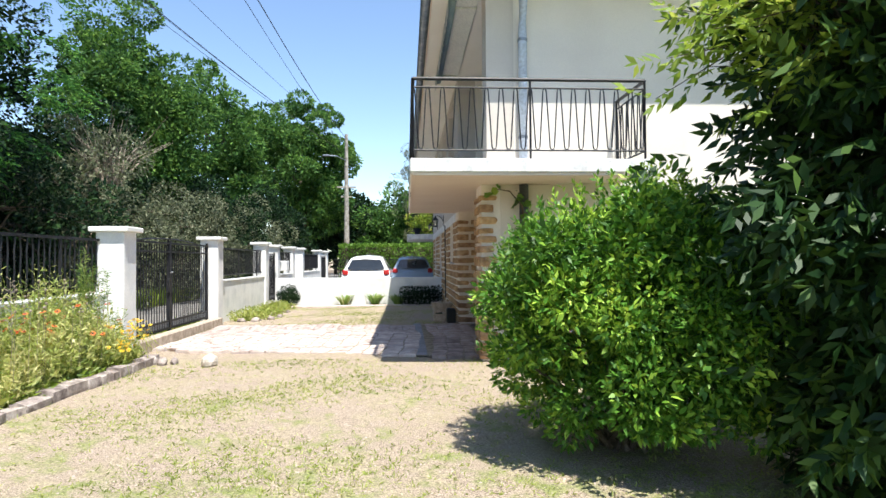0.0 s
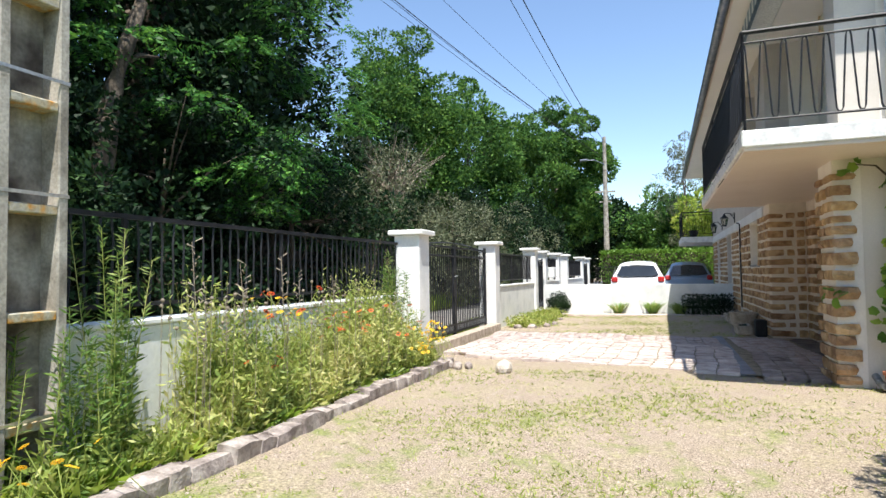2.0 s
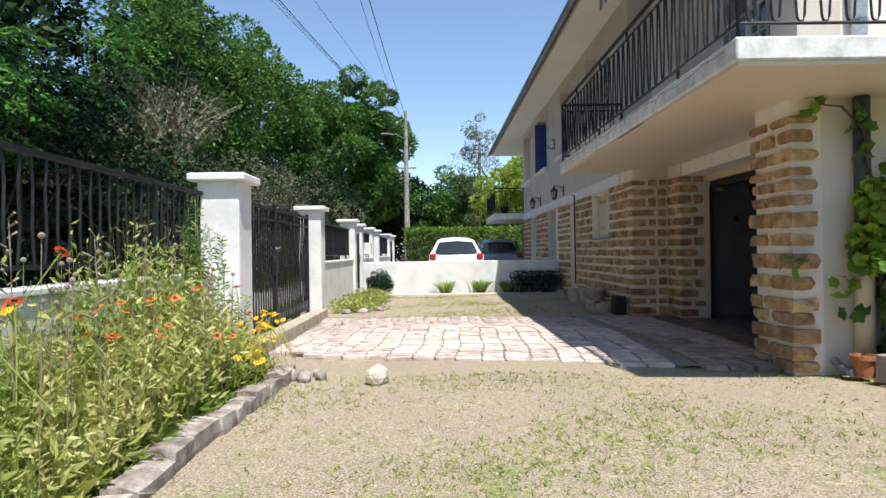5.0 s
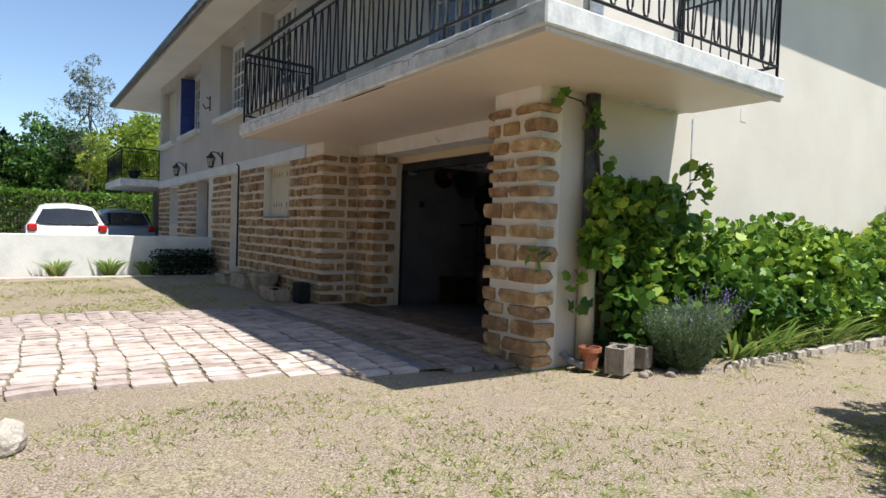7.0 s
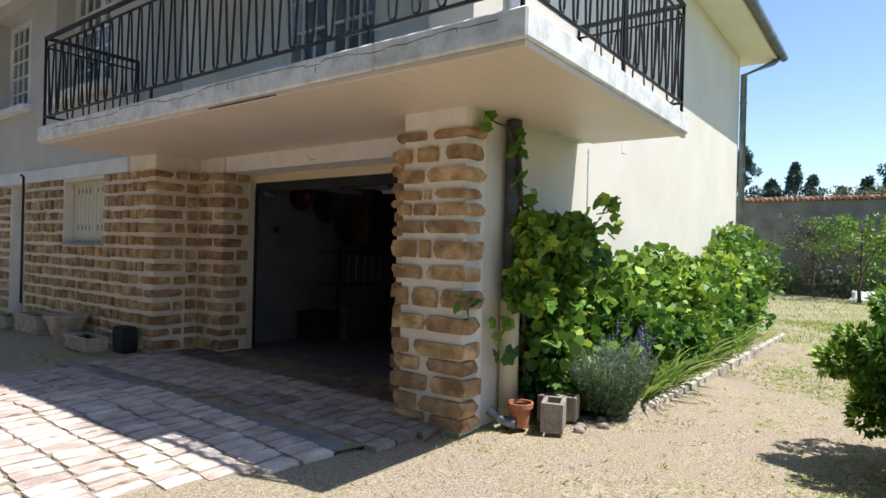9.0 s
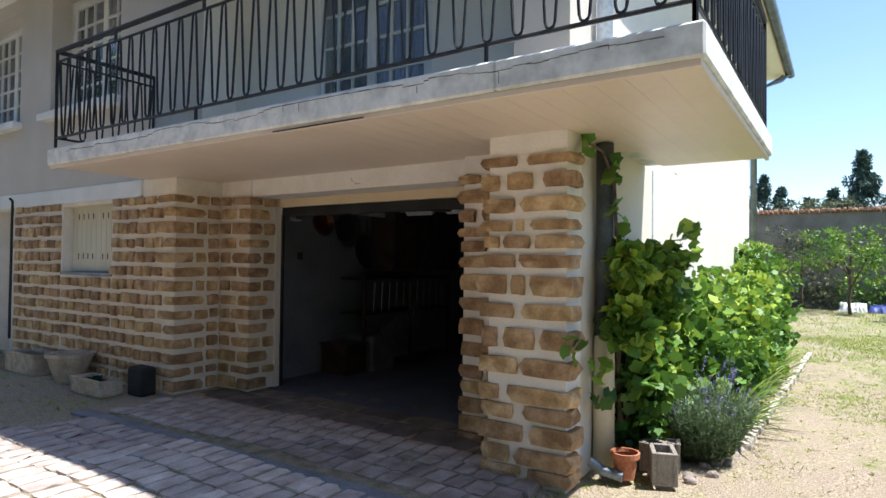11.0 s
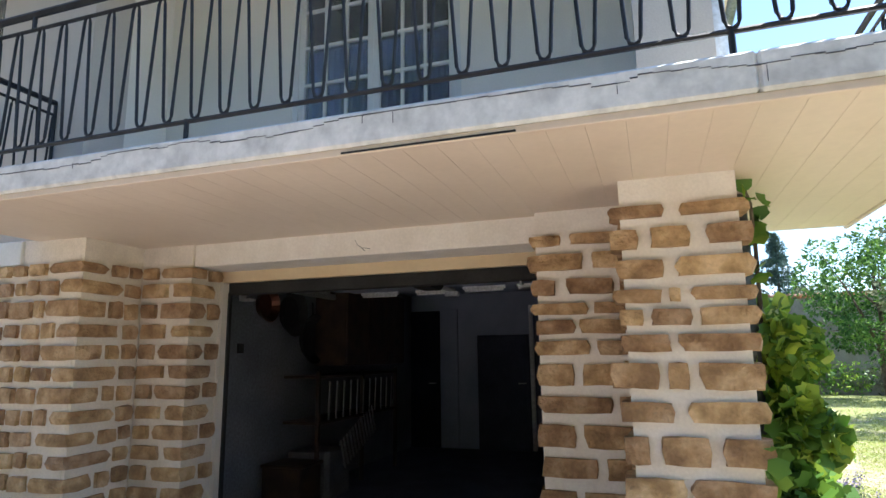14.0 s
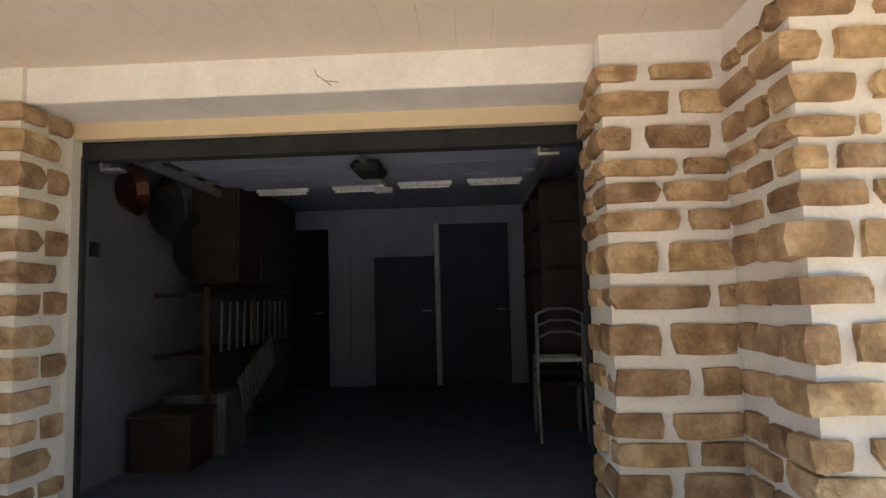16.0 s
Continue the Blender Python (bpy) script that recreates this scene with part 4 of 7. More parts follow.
def face_row(parent, plane, ya, yb, z, h, cuts, south, deep):
    """A row of stones on a west face between ya (north) and yb (south); the end stones turn their corners."""
    for j, (a, b) in enumerate(cuts):
        p = RS.uniform(0.030, 0.042)
        y0, y1 = ya + (yb - ya) * a, ya + (yb - ya) * b
        back = 0.06
        if j == 0:
            y0 += p
            back = deep[0]
        if south and j == len(cuts) - 1:
            y1 = yb - p - 0.014
            back = deep[1]
        stone_at(parent, (plane + (back - p) / 2, (y0 + y1) / 2, z), (p + back, abs(y1 - y0), h), tilt=1.2)


def build_stones():
    g = 0.046
    for i, ((z, h), cut) in enumerate(zip(PILLAR_ROWS, PILLAR_CUTS)):  # corner pillar
        u = i % 2
        face_row(pillar_wall, 0.0, 8.0, 7.43, z, h, cut, True, ((0.13, 0.21)[u], (0.20, 0.16)[u]))
        fill(pillar_wall, "x", 8.0, (0.13, 0.21)[u] + g, 0.555, z, h, 1, 0.14, 0.26)
    for i, ((z, h), cut) in enumerate(zip(PILLAR_ROWS, PIER_CUTS)):  # south pier
        u = i % 2
        z -= 0.012
        face_row(pier_wall, 0.56, 8.55, 8.02, z, h, cut, False, ((0.22, 0.12)[u], 0.1))
        fill(pier_wall, "x", 8.55, 0.56 + (0.22, 0.12)[u] + g, 1.0, z, h, 1, 0.14, 0.3)
    for i, (z, h) in enumerate(courses(0.0, 2.14, 0.151, RS, 0.84, 1.16, 0.043)):  # north pier and wall end
        u = i % 2
        ma, mb = (0.27, 0.14) if u else (0.16, 0.24)
        quoin(pierN_wall, 0.64, 11.33, -1, -1, ma, mb, z, h)
        fill(pierN_wall, "x", 11.33, 0.64 + mb + g, 0.97, z, h, -1, 0.08, 0.14)
        fill(pierN_wall, "y", 0.64, 11.33 + ma + g, 11.80, z, h, -1, 0.12, 0.22)
        na, nb = (0.30, 0.20) if u else (0.17, 0.34)
        quoin(blockN_wall, FX, 11.83, -1, -1, na, nb, z, h)
        fill(blockN_wall, "x", 11.83, FX + nb + g, 0.60, z, h, -1, 0.09, 0.17)
        fill(house_wall, "y", FX, 11.83 + na + g, 13.07, z, h, -1, 0.10, 0.18)
        if z < 1.21:
            fill(house_wall, "y", FX, 13.10, 14.28, z, h, -1, 0.10, 0.19)
        fill(house_wall, "y", FX, 14.31, 15.63, z, h, -1, 0.10, 0.22)
    for z, h in courses(0.0, 2.11):
        fill(house_wall, "y", FX, 16.28, 17.62, z, h, -1, 0.16, 0.34)
    for z, h in courses(0.72, 2.11):
        fill(house_wall, "y", FX, 19.08, 21.05, z, h, -1, 0.2, 0.4)
        fill(house_wall, "y", FX, 22.15, 23.68, z, h, -1, 0.2, 0.4)


# ---- paving setts ----
def build_pavers():
    rs = random.Random(9)
    metas = []
    for i in range(8):
        me = lump(90 + i, True)
        me.name = "paver"
        me.materials.clear()
        me.materials.append(PAVER)
        metas.append(me)
    pave = bpy.data.objects["pavement"]
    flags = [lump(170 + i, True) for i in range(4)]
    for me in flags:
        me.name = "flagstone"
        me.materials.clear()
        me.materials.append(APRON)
    # Copies of the setts in the shaded colour, for those under the balcony.
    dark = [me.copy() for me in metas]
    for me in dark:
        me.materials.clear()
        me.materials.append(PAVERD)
    rows = []
    x = -4.78
    while x < 0.86:
        w = rs.uniform(0.20, 0.27)
        south, north = 7.52 + max(0.0, -0.25 - x) * 0.265 + rs.uniform(-0.05, 0.07), min(11.95, 11.62 + max(0.0, -1.6 - x) * 0.24)
        y = south
        while y < north and x < 0.22:
            L = rs.uniform(0.125, 0.19)
            if not (-0.90 < x + w / 2 < -0.69):
                wav = lambda q, v: 0.05 * math.sin(v * 1.5 + q * 0.35) + 0.02 * math.sin(v * 4.1 + q * 1.3)
                rows.append((x + w / 2 + wav(x, y), y + L / 2 + 0.03 * math.sin(x * 2.2), w - 0.002 - rs.uniform(0, 0.012), L - 0.020 - rs.uniform(0, 0.006)))
            y += L
        x += w
    x = 0.26
    while x < 1.0:
        w = rs.uniform(0.34, 0.42)
        y = 8.1 if x > 0.55 else 7.8
        while y < 11.3:
            L = rs.uniform(0.36, 0.62)
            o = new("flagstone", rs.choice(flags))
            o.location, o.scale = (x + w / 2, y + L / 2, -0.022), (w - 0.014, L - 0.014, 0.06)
            o.rotation_euler = (0, radians(rs.uniform(-0.8, 0.8)), radians(rs.uniform(-1, 1)))
            o.parent = pave
            y += L
        x += w
    rows.sort(key=lambda r: (r[0] + 2.6) ** 2 + (r[1] - 8.2) ** 2)
    near, far = rows[:300], rows[300:]
    for x, y, w, L in near:
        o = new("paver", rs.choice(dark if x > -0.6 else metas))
        o.location, o.scale = (x, y, rs.uniform(-0.022, -0.016)), (w, L, 0.07)
        o.rotation_euler = (radians(rs.uniform(-2, 2)), radians(rs.uniform(-2, 2)), radians(rs.uniform(-4, 4)))
        o.parent = pave
    Vs, Fs, k = [], [], 0
    for x, y, w, L in far:
        me = rs.choice(metas)
        V = np.array([v.co for v in me.vertices]) * (w, L, 0.07) + (x, y, rs.uniform(-0.022, -0.016))
        F = np.array([list(p.vertices) for p in me.polygons]) + k
        Vs.append(V), Fs.append(F)
        k += len(V)
    o = new("pavers_far", arr_mesh("pavers_far", np.concatenate(Vs), np.concatenate(Fs), PAVER))
    o.parent = pave
    tagged(o, "granite setts in wavy rows", kind="stuff")


obj("drain_channel", Geo().cbox(-0.87, -0.71, 7.8, 11.95, -0.04, 0.004, 0.006), DRAIN, label="smooth blue-grey drain strip across the drive", category="drain", kind="structure")


# ---- trees and shrubs ----
def crown_clumps(c, rad, n, r0, seed, low=-0.9):
    rs = np.random.RandomState(seed)
    out = []
    while len(out) < n:
        d = rs.normal(size=3)
        d /= np.linalg.norm(d)
        if d[2] < low:
            continue
        k = 0.45 + 0.6 * rs.rand() ** 0.6
        bump = 1 + 0.22 * math.sin(3.1 * d[0] + 5 * d[1] + seed) * math.cos(4 * d[2] + seed)
        p = np.array(c) + d * np.array(rad) * k * bump
        out.append((*p, r0 * (0.6 + 0.8 * rs.rand())))
    return out


def limbs(g, foot, top, clumps, rs, n=10, r=0.16):
    foot, top = Vector(foot), Vector(top)
    pts = [foot.lerp(top, k / 6) + Vector((rs.uniform(-1, 1), rs.uniform(-1, 1), 0)) * 0.05 * (top - foot).length * (0.3 if k in (0, 6) else 1) * 0.4 for k in range(7)]
    g.tube(pts, [r * (1.25, 0.95, 0.85, 0.72, 0.58, 0.42, 0.2)[k] for k in range(7)], 9)
    for _ in range(n):
        k = rs.randint(2, 5)
        tgt = Vector(rs.choice(clumps)[:3])
        a = pts[k]
        m = a.lerp(tgt, 0.5) + Vector((0, 0, 0.08 * (tgt - a).length))
        g.tube([a, m, tgt], [r * 0.42, r * 0.26, r * 0.08], 6)
    return g


def tree(at, h, rad, cz, n, per, leaf, material, label, seed, r0=0.8, trunk=0.16, low=-0.9, name="tree", cat="tree", group="woods", width=0.5, droop=0.15):
    rs = random.Random(seed)
    rng = np.random.RandomState(seed + 50)
    t = base(name, at, label, cat, group)
    cl = crown_clumps((at[0], at[1], at[2] + cz), rad, n, r0, seed, low)
    obj("trunk", limbs(Geo(), at, (at[0], at[1], at[2] + cz + rad[2] * 0.6), cl, rs, r=trunk), BARK, t, smooth=True)
    V, F = clump_cloud(cl, per, leaf, droop, width, rng)
    me = arr_mesh("crown", V, F, material)
    o = new("crown", me)
    o.parent = t
    o.matrix_parent_inverse = Matrix.Translation(t.location).inverted()
    return t


def fronds(clumps, per, L, leaf, rng, flat=0.4):
    """Compound leaves on flattened clumps: each a drooping stalk with paired leaflets."""
    out = []
    for x, y, z, r in clumps:
        a = rng.uniform(0, 2 * math.pi, per)
        D = np.stack([np.cos(a), np.sin(a), rng.uniform(-0.35, 0.25, per)], 1)
        k = r * rng.rand(per, 1) ** 0.6
        P = np.array([x, y, z]) + D * k * np.array([1, 1, 0]) + np.stack([0 * a, 0 * a, (1 - k[:, 0] / r) * r * flat + rng.normal(0, 0.12 * r, per)], 1)
        S = np.cross(D, np.array([0, 0, 1.0]) + rng.normal(size=(per, 3)) * 0.3)
        for j in range(6):
            t = L * (0.15 + j * 0.17)
            C = P + D * t - np.array([0, 0, 1]) * t * t * 0.8 / L * 0.5
            for sg in (1, -1):
                out.append(leaves(C, S * sg + D * 0.5 + np.array([0, 0, -0.25]) + rng.normal(size=(per, 3)) * 0.15, leaf * (0.7 + 0.6 * rng.rand(per)), 0.42, rng=rng))
    return joined(out)


BROAD = "tall leafy broadleaf tree in full summer leaf behind the street fence"
DARKT = "dense tree with the wood's deep shade put into its leaf colour"
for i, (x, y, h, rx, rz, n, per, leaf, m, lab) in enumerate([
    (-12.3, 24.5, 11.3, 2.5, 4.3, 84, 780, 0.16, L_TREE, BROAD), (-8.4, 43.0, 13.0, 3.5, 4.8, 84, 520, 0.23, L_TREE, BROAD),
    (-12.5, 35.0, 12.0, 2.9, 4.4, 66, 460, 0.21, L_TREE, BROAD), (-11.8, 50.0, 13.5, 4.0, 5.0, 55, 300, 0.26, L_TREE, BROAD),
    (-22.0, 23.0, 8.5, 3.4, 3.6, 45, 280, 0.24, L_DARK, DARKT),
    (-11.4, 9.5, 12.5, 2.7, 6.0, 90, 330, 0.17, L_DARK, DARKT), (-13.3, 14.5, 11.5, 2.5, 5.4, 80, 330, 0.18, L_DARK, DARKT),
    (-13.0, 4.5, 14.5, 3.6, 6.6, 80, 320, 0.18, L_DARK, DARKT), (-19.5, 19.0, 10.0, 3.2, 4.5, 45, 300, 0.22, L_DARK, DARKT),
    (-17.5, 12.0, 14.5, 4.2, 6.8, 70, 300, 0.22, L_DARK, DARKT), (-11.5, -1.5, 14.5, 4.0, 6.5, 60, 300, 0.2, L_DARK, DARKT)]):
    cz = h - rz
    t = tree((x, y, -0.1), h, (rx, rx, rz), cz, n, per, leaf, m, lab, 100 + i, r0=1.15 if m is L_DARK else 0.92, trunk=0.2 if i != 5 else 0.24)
    if i in (5, 6, 7):
        # Sunlit sprays, set by colour on the shaded trees.
        rg = np.random.RandomState(400 + i)
        cl = []
        for _ in range(36):
            a = rg.uniform(-1.9, 0.9)
            k = rg.uniform(0.85, 1.12)
            zz = rg.uniform(1.8, h - 0.5)
            w = math.sqrt(max(0.15, 1 - ((zz - cz) / rz) ** 2)) * (rx + 0.9)
            cl.append((x + w * k * math.cos(a), y + w * k * math.sin(a), zz, rg.uniform(0.45, 0.8)))
        if i == 5:
            cl += [(-8.3, 9.8, 6.0, 0.6), (-7.7, 9.4, 6.6, 0.6), (-7.3, 9.6, 7.2, 0.5), (-8.6, 9.2, 5.2, 0.5), (-8.0, 9.0, 7.4, 0.7)]
        if i == 5:
            obj("bough", Geo().tube([(-9.2, 6.59, 2.31), (-9.2, 6.71, 3.26), (-9.2, 6.83, 3.96), (-9.2, 7.02, 4.55), (-9.2, 7.34, 5.47)], [0.17, 0.16, 0.14, 0.12, 0.09], 9).tube([(-9.2, 6.83, 3.96), (-9.2, 7.0, 4.38), (-9.2, 7.3, 4.62), (-9.2, 7.68, 4.71)], [0.06, 0.05, 0.04, 0.02], 6), BARK, t, "leaning bare bough of the dark tree", smooth=True)
        V, F = fronds(cl, 48, 0.34, 0.10, rg)
        o = new("spray", arr_mesh("spray", V, F, L_SPRAY))
        o.parent = t
        o.matrix_parent_inverse = Matrix.Translation(t.location).inverted()
# shrub layer under the trees
SH = "dense shrub at the wood's edge behind the street fence"
for i, (x, y, rx, rz, leaf, m) in enumerate([
    (-9.2, 16.2, 2.1, 2.6, 0.09, L_OLIVE), (-8.6, 20.5, 1.6, 2.0, 0.09, L_OLIVE), (-8.4, 23.5, 1.7, 2.2, 0.10, L_DARK), (-8.2, 27.5, 1.8, 2.0, 0.12, L_OLIVE),
    (-9.0, 31.5, 2.2, 2.6, 0.14, L_DARK), (-9.5, 36.0, 2.4, 2.8, 0.16, L_DARK), (-9.6, 12.0, 2.2, 2.4, 0.10, L_DARK), (-9.4, 8.0, 2.2, 2.2, 0.10, L_DARK),
    (-9.2, 4.0, 2.2, 2.2, 0.10, L_DARK), (-9.4, 0.0, 2.3, 2.4, 0.10, L_DARK), (-11.5, 20.0, 2.5, 3.2, 0.14, L_DARK), (-12.0, 29.0, 2.8, 3.4, 0.18, L_DARK), (-10, 45.0, 3, 3.6, 0.2, L_DARK)]):
    tree((x, y, -0.1), rz * 2, (rx, rx * 1.15, rz), rz * 0.95, 42, 330, leaf, m, SH, 300 + i, r0=0.6, trunk=0.07, low=-1, name="shrub", cat="shrub", group="wood edge shrubs")
tw = Geo()
rs_ = random.Random(3)
for k in range(60):
    a = Vector((-9.1 + rs_.uniform(-0.3, 0.3), 16.3 + rs_.uniform(-0.4, 0.4), 3.4))
    d = Vector((rs_.uniform(-0.9, 0.9), rs_.uniform(-1.0, 1.0), rs_.uniform(0.5, 1.3)))
    tw.tube([a, a + d * 0.7 + Vector((0, 0, 0.2)), a + d * 1.5], [0.02, 0.012, 0.004], 4)
obj("dead_twigs", tw, TWIG, label="bare grey twigs rising from the olive shrub", category="twigs", kind="stuff")
# far planting
tree((-0.2, 42.0, 0), 10, (1.3, 1.3, 3.4), 6.2, 34, 150, 0.16, L_OLIVE, "thin pale feathery tree with gaps in its crown", 501, r0=0.5, trunk=0.1, group="far trees", droop=0.5, width=0.25)
tree((1.8, 38.0, 0), 6.5, (2.2, 2.0, 2.0), 4.3, 40, 220, 0.2, L_GOLD, "yellow-green rounded tree behind the hedge", 502, r0=0.7, group="far trees")
for i, (x, y, h) in enumerate([(-4.5, 48, 6.5), (-1.5, 46, 5.8), (4, 46, 7), (8, 44, 8), (-8, 60, 9), (0, 62, 9), (8, 60, 10), (16, 52, 9)]):
    tree((x, y, 0), h, (3.2, 2.6, h * 0.45), h * 0.52, 50, 200, 0.3, L_DARK if i % 2 == 0 else L_TREE, "rounded green tree beyond the hedge", 510 + i, r0=1.0, group="far trees", low=-1)


def hedge(name, x0, x1, y0, y1, h, n, leaf, m, label, seed):
    rng = np.random.RandomState(seed)
    P = rng.rand(n, 3) * np.array([x1 - x0, y1 - y0, h]) + np.array([x0, y0, 0])
    f = rng.randint(0, 3, n)
    P[f == 0, 2] = h + rng.normal(0, 0.04, (f == 0).sum())
    P[f == 1, 1] = y0 + rng.normal(0, 0.04, (f == 1).sum())
    P[f == 2, 1] = y1 + rng.normal(0, 0.04, (f == 2).sum())
    D = rng.normal(size=(n, 3)) + np.array([0, -0.4, 0.6])
    V, F = leaves(P, D, leaf * (0.6 + 0.8 * rng.rand(n)), 0.55, rng=rng)
    e = base(name, ((x0 + x1) / 2, (y0 + y1) / 2, 0), label, "hedge")
    o = new("foliage", arr_mesh("foliage", V, F, m))
    o.parent, o.matrix_parent_inverse = e, Matrix.Translation(e.location).inverted()
    obj("core", Geo().box(x0 + 0.1, x1 - 0.1, y0 + 0.1, y1 - 0.1, 0, h - 0.08), BARK, e)


# Dark backdrops added to close the bright gaps behind the trees.
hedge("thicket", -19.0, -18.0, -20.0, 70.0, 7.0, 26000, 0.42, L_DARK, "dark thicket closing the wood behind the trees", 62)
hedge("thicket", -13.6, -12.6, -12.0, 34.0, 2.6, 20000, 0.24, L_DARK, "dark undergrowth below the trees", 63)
obj("street", Geo().box(-8.3, -5.9, -40, 70, -0.06, 0.002), ROAD, label="pale worn asphalt of the street beyond the fence", category="road", kind="structure")
# Dark sheet added for the shade on the ground under the trees.
obj("wood_shade_sheet", Geo().box(-60, -8.4, -60, 90, -0.06, 0.0), SOIL, label="dark sheet standing in for the shaded ground under the trees", category="soil", kind="structure")
hedge("hedge", -4.6, 3.5, 32.0, 33.0, 2.1, 16000, 0.13, L_HEDGE, "clipped green hedge behind the parked cars", 61)

# ---- big bush ----
def leafy(name, at, clumps, per, leaf, m, label, cat, seed, stems=None, width=0.42, droop=0.0, group="", lobes=False):
    e = base(name, at, label, cat, group)
    V, F = clump_cloud(clumps, per, leaf, droop, width, np.random.RandomState(seed), lobes=lobes)
    o = new("foliage", arr_mesh("foliage", V, F, m))
    o.parent, o.matrix_parent_inverse = e, Matrix.Translation(e.location).inverted()
    if stems:
        obj("stem", stems, BARK, e)
    return e


def big_bush():
    rs = np.random.RandomState(71)
    c = np.array([0.62, 3.6, 0.89])
    cl = []
    for _ in range(230):
        d = rs.normal(size=3)
        d /= np.linalg.norm(d)
        if d[2] < -0.75:
            continue
        k = 0.80 + 0.2 * rs.rand()
        b = 1 + 0.09 * math.sin(5 * d[0] + 7 * d[1]) * math.cos(6 * d[2]) + 0.07 * rs.normal()
        p = c + d * np.array([1.02, 0.98, 0.86]) * k * b
        cl.append((*p, 0.13 + 0.10 * rs.rand()))
    for _ in range(80):
        a = rs.rand()
        cl.append((rs.uniform(0.75, 1.7), rs.uniform(4.4, 4.85 + 0.5 * a), rs.uniform(0.25, 0.65 + 0.4 * a), 0.10 + 0.06 * rs.rand()))
    for _ in range(60):
        p = c + np.clip(rs.normal(size=3), -1.5, 1.5) * np.array([0.45, 0.45, 0.35])
        cl.append((*p, 0.22))
    st = Geo()
    r2 = random.Random(4)
    for _ in range(26):
        q = r2.choice(cl)
        st.tube([(0.5 + r2.uniform(-0.15, 0.15), 3.6 + r2.uniform(-0.15, 0.15), 0.0), ((q[0] + 0.5) / 2, (q[1] + 3.6) / 2, q[2] * 0.6), q[:3]], [0.022, 0.014, 0.005], 5)
    e = leafy("bush", (0.5, 3.6, 0), cl, 225, 0.055, L_BUSH, "large rounded glossy green bush on the worn lawn", "bush", 72, st, 0.42)
    # young upright shoots
    out = []
    rng = np.random.RandomState(75)
    for _ in range(520):
        d = rng.normal(size=3)
        d /= np.linalg.norm(d)
        if d[2] < -0.3:
            continue
        p = c + d * np.array([1.03, 1.0, 0.90])
        ax = (d + np.array([0, 0, 0.9]) + rng.normal(size=3) * 0.3)
        ax /= np.linalg.norm(ax)
        n = 9
        s = np.linspace(0, 0.13, n)[:, None]
        C = p + ax * s
        D = rng.normal(size=(n, 3)) * 0.8 + ax * 0.9
        out.append(leaves(C, D, 0.050 * (0.7 + 0.6 * rng.rand(n)), 0.4, rng=rng))
    V, F = joined(out)
    o = tagged(new("shoot", arr_mesh("shoot", V, F, L_BUSH)), kind="stuff")
    o.parent, o.matrix_parent_inverse = e, Matrix.Translation(e.location).inverted()


big_bush()


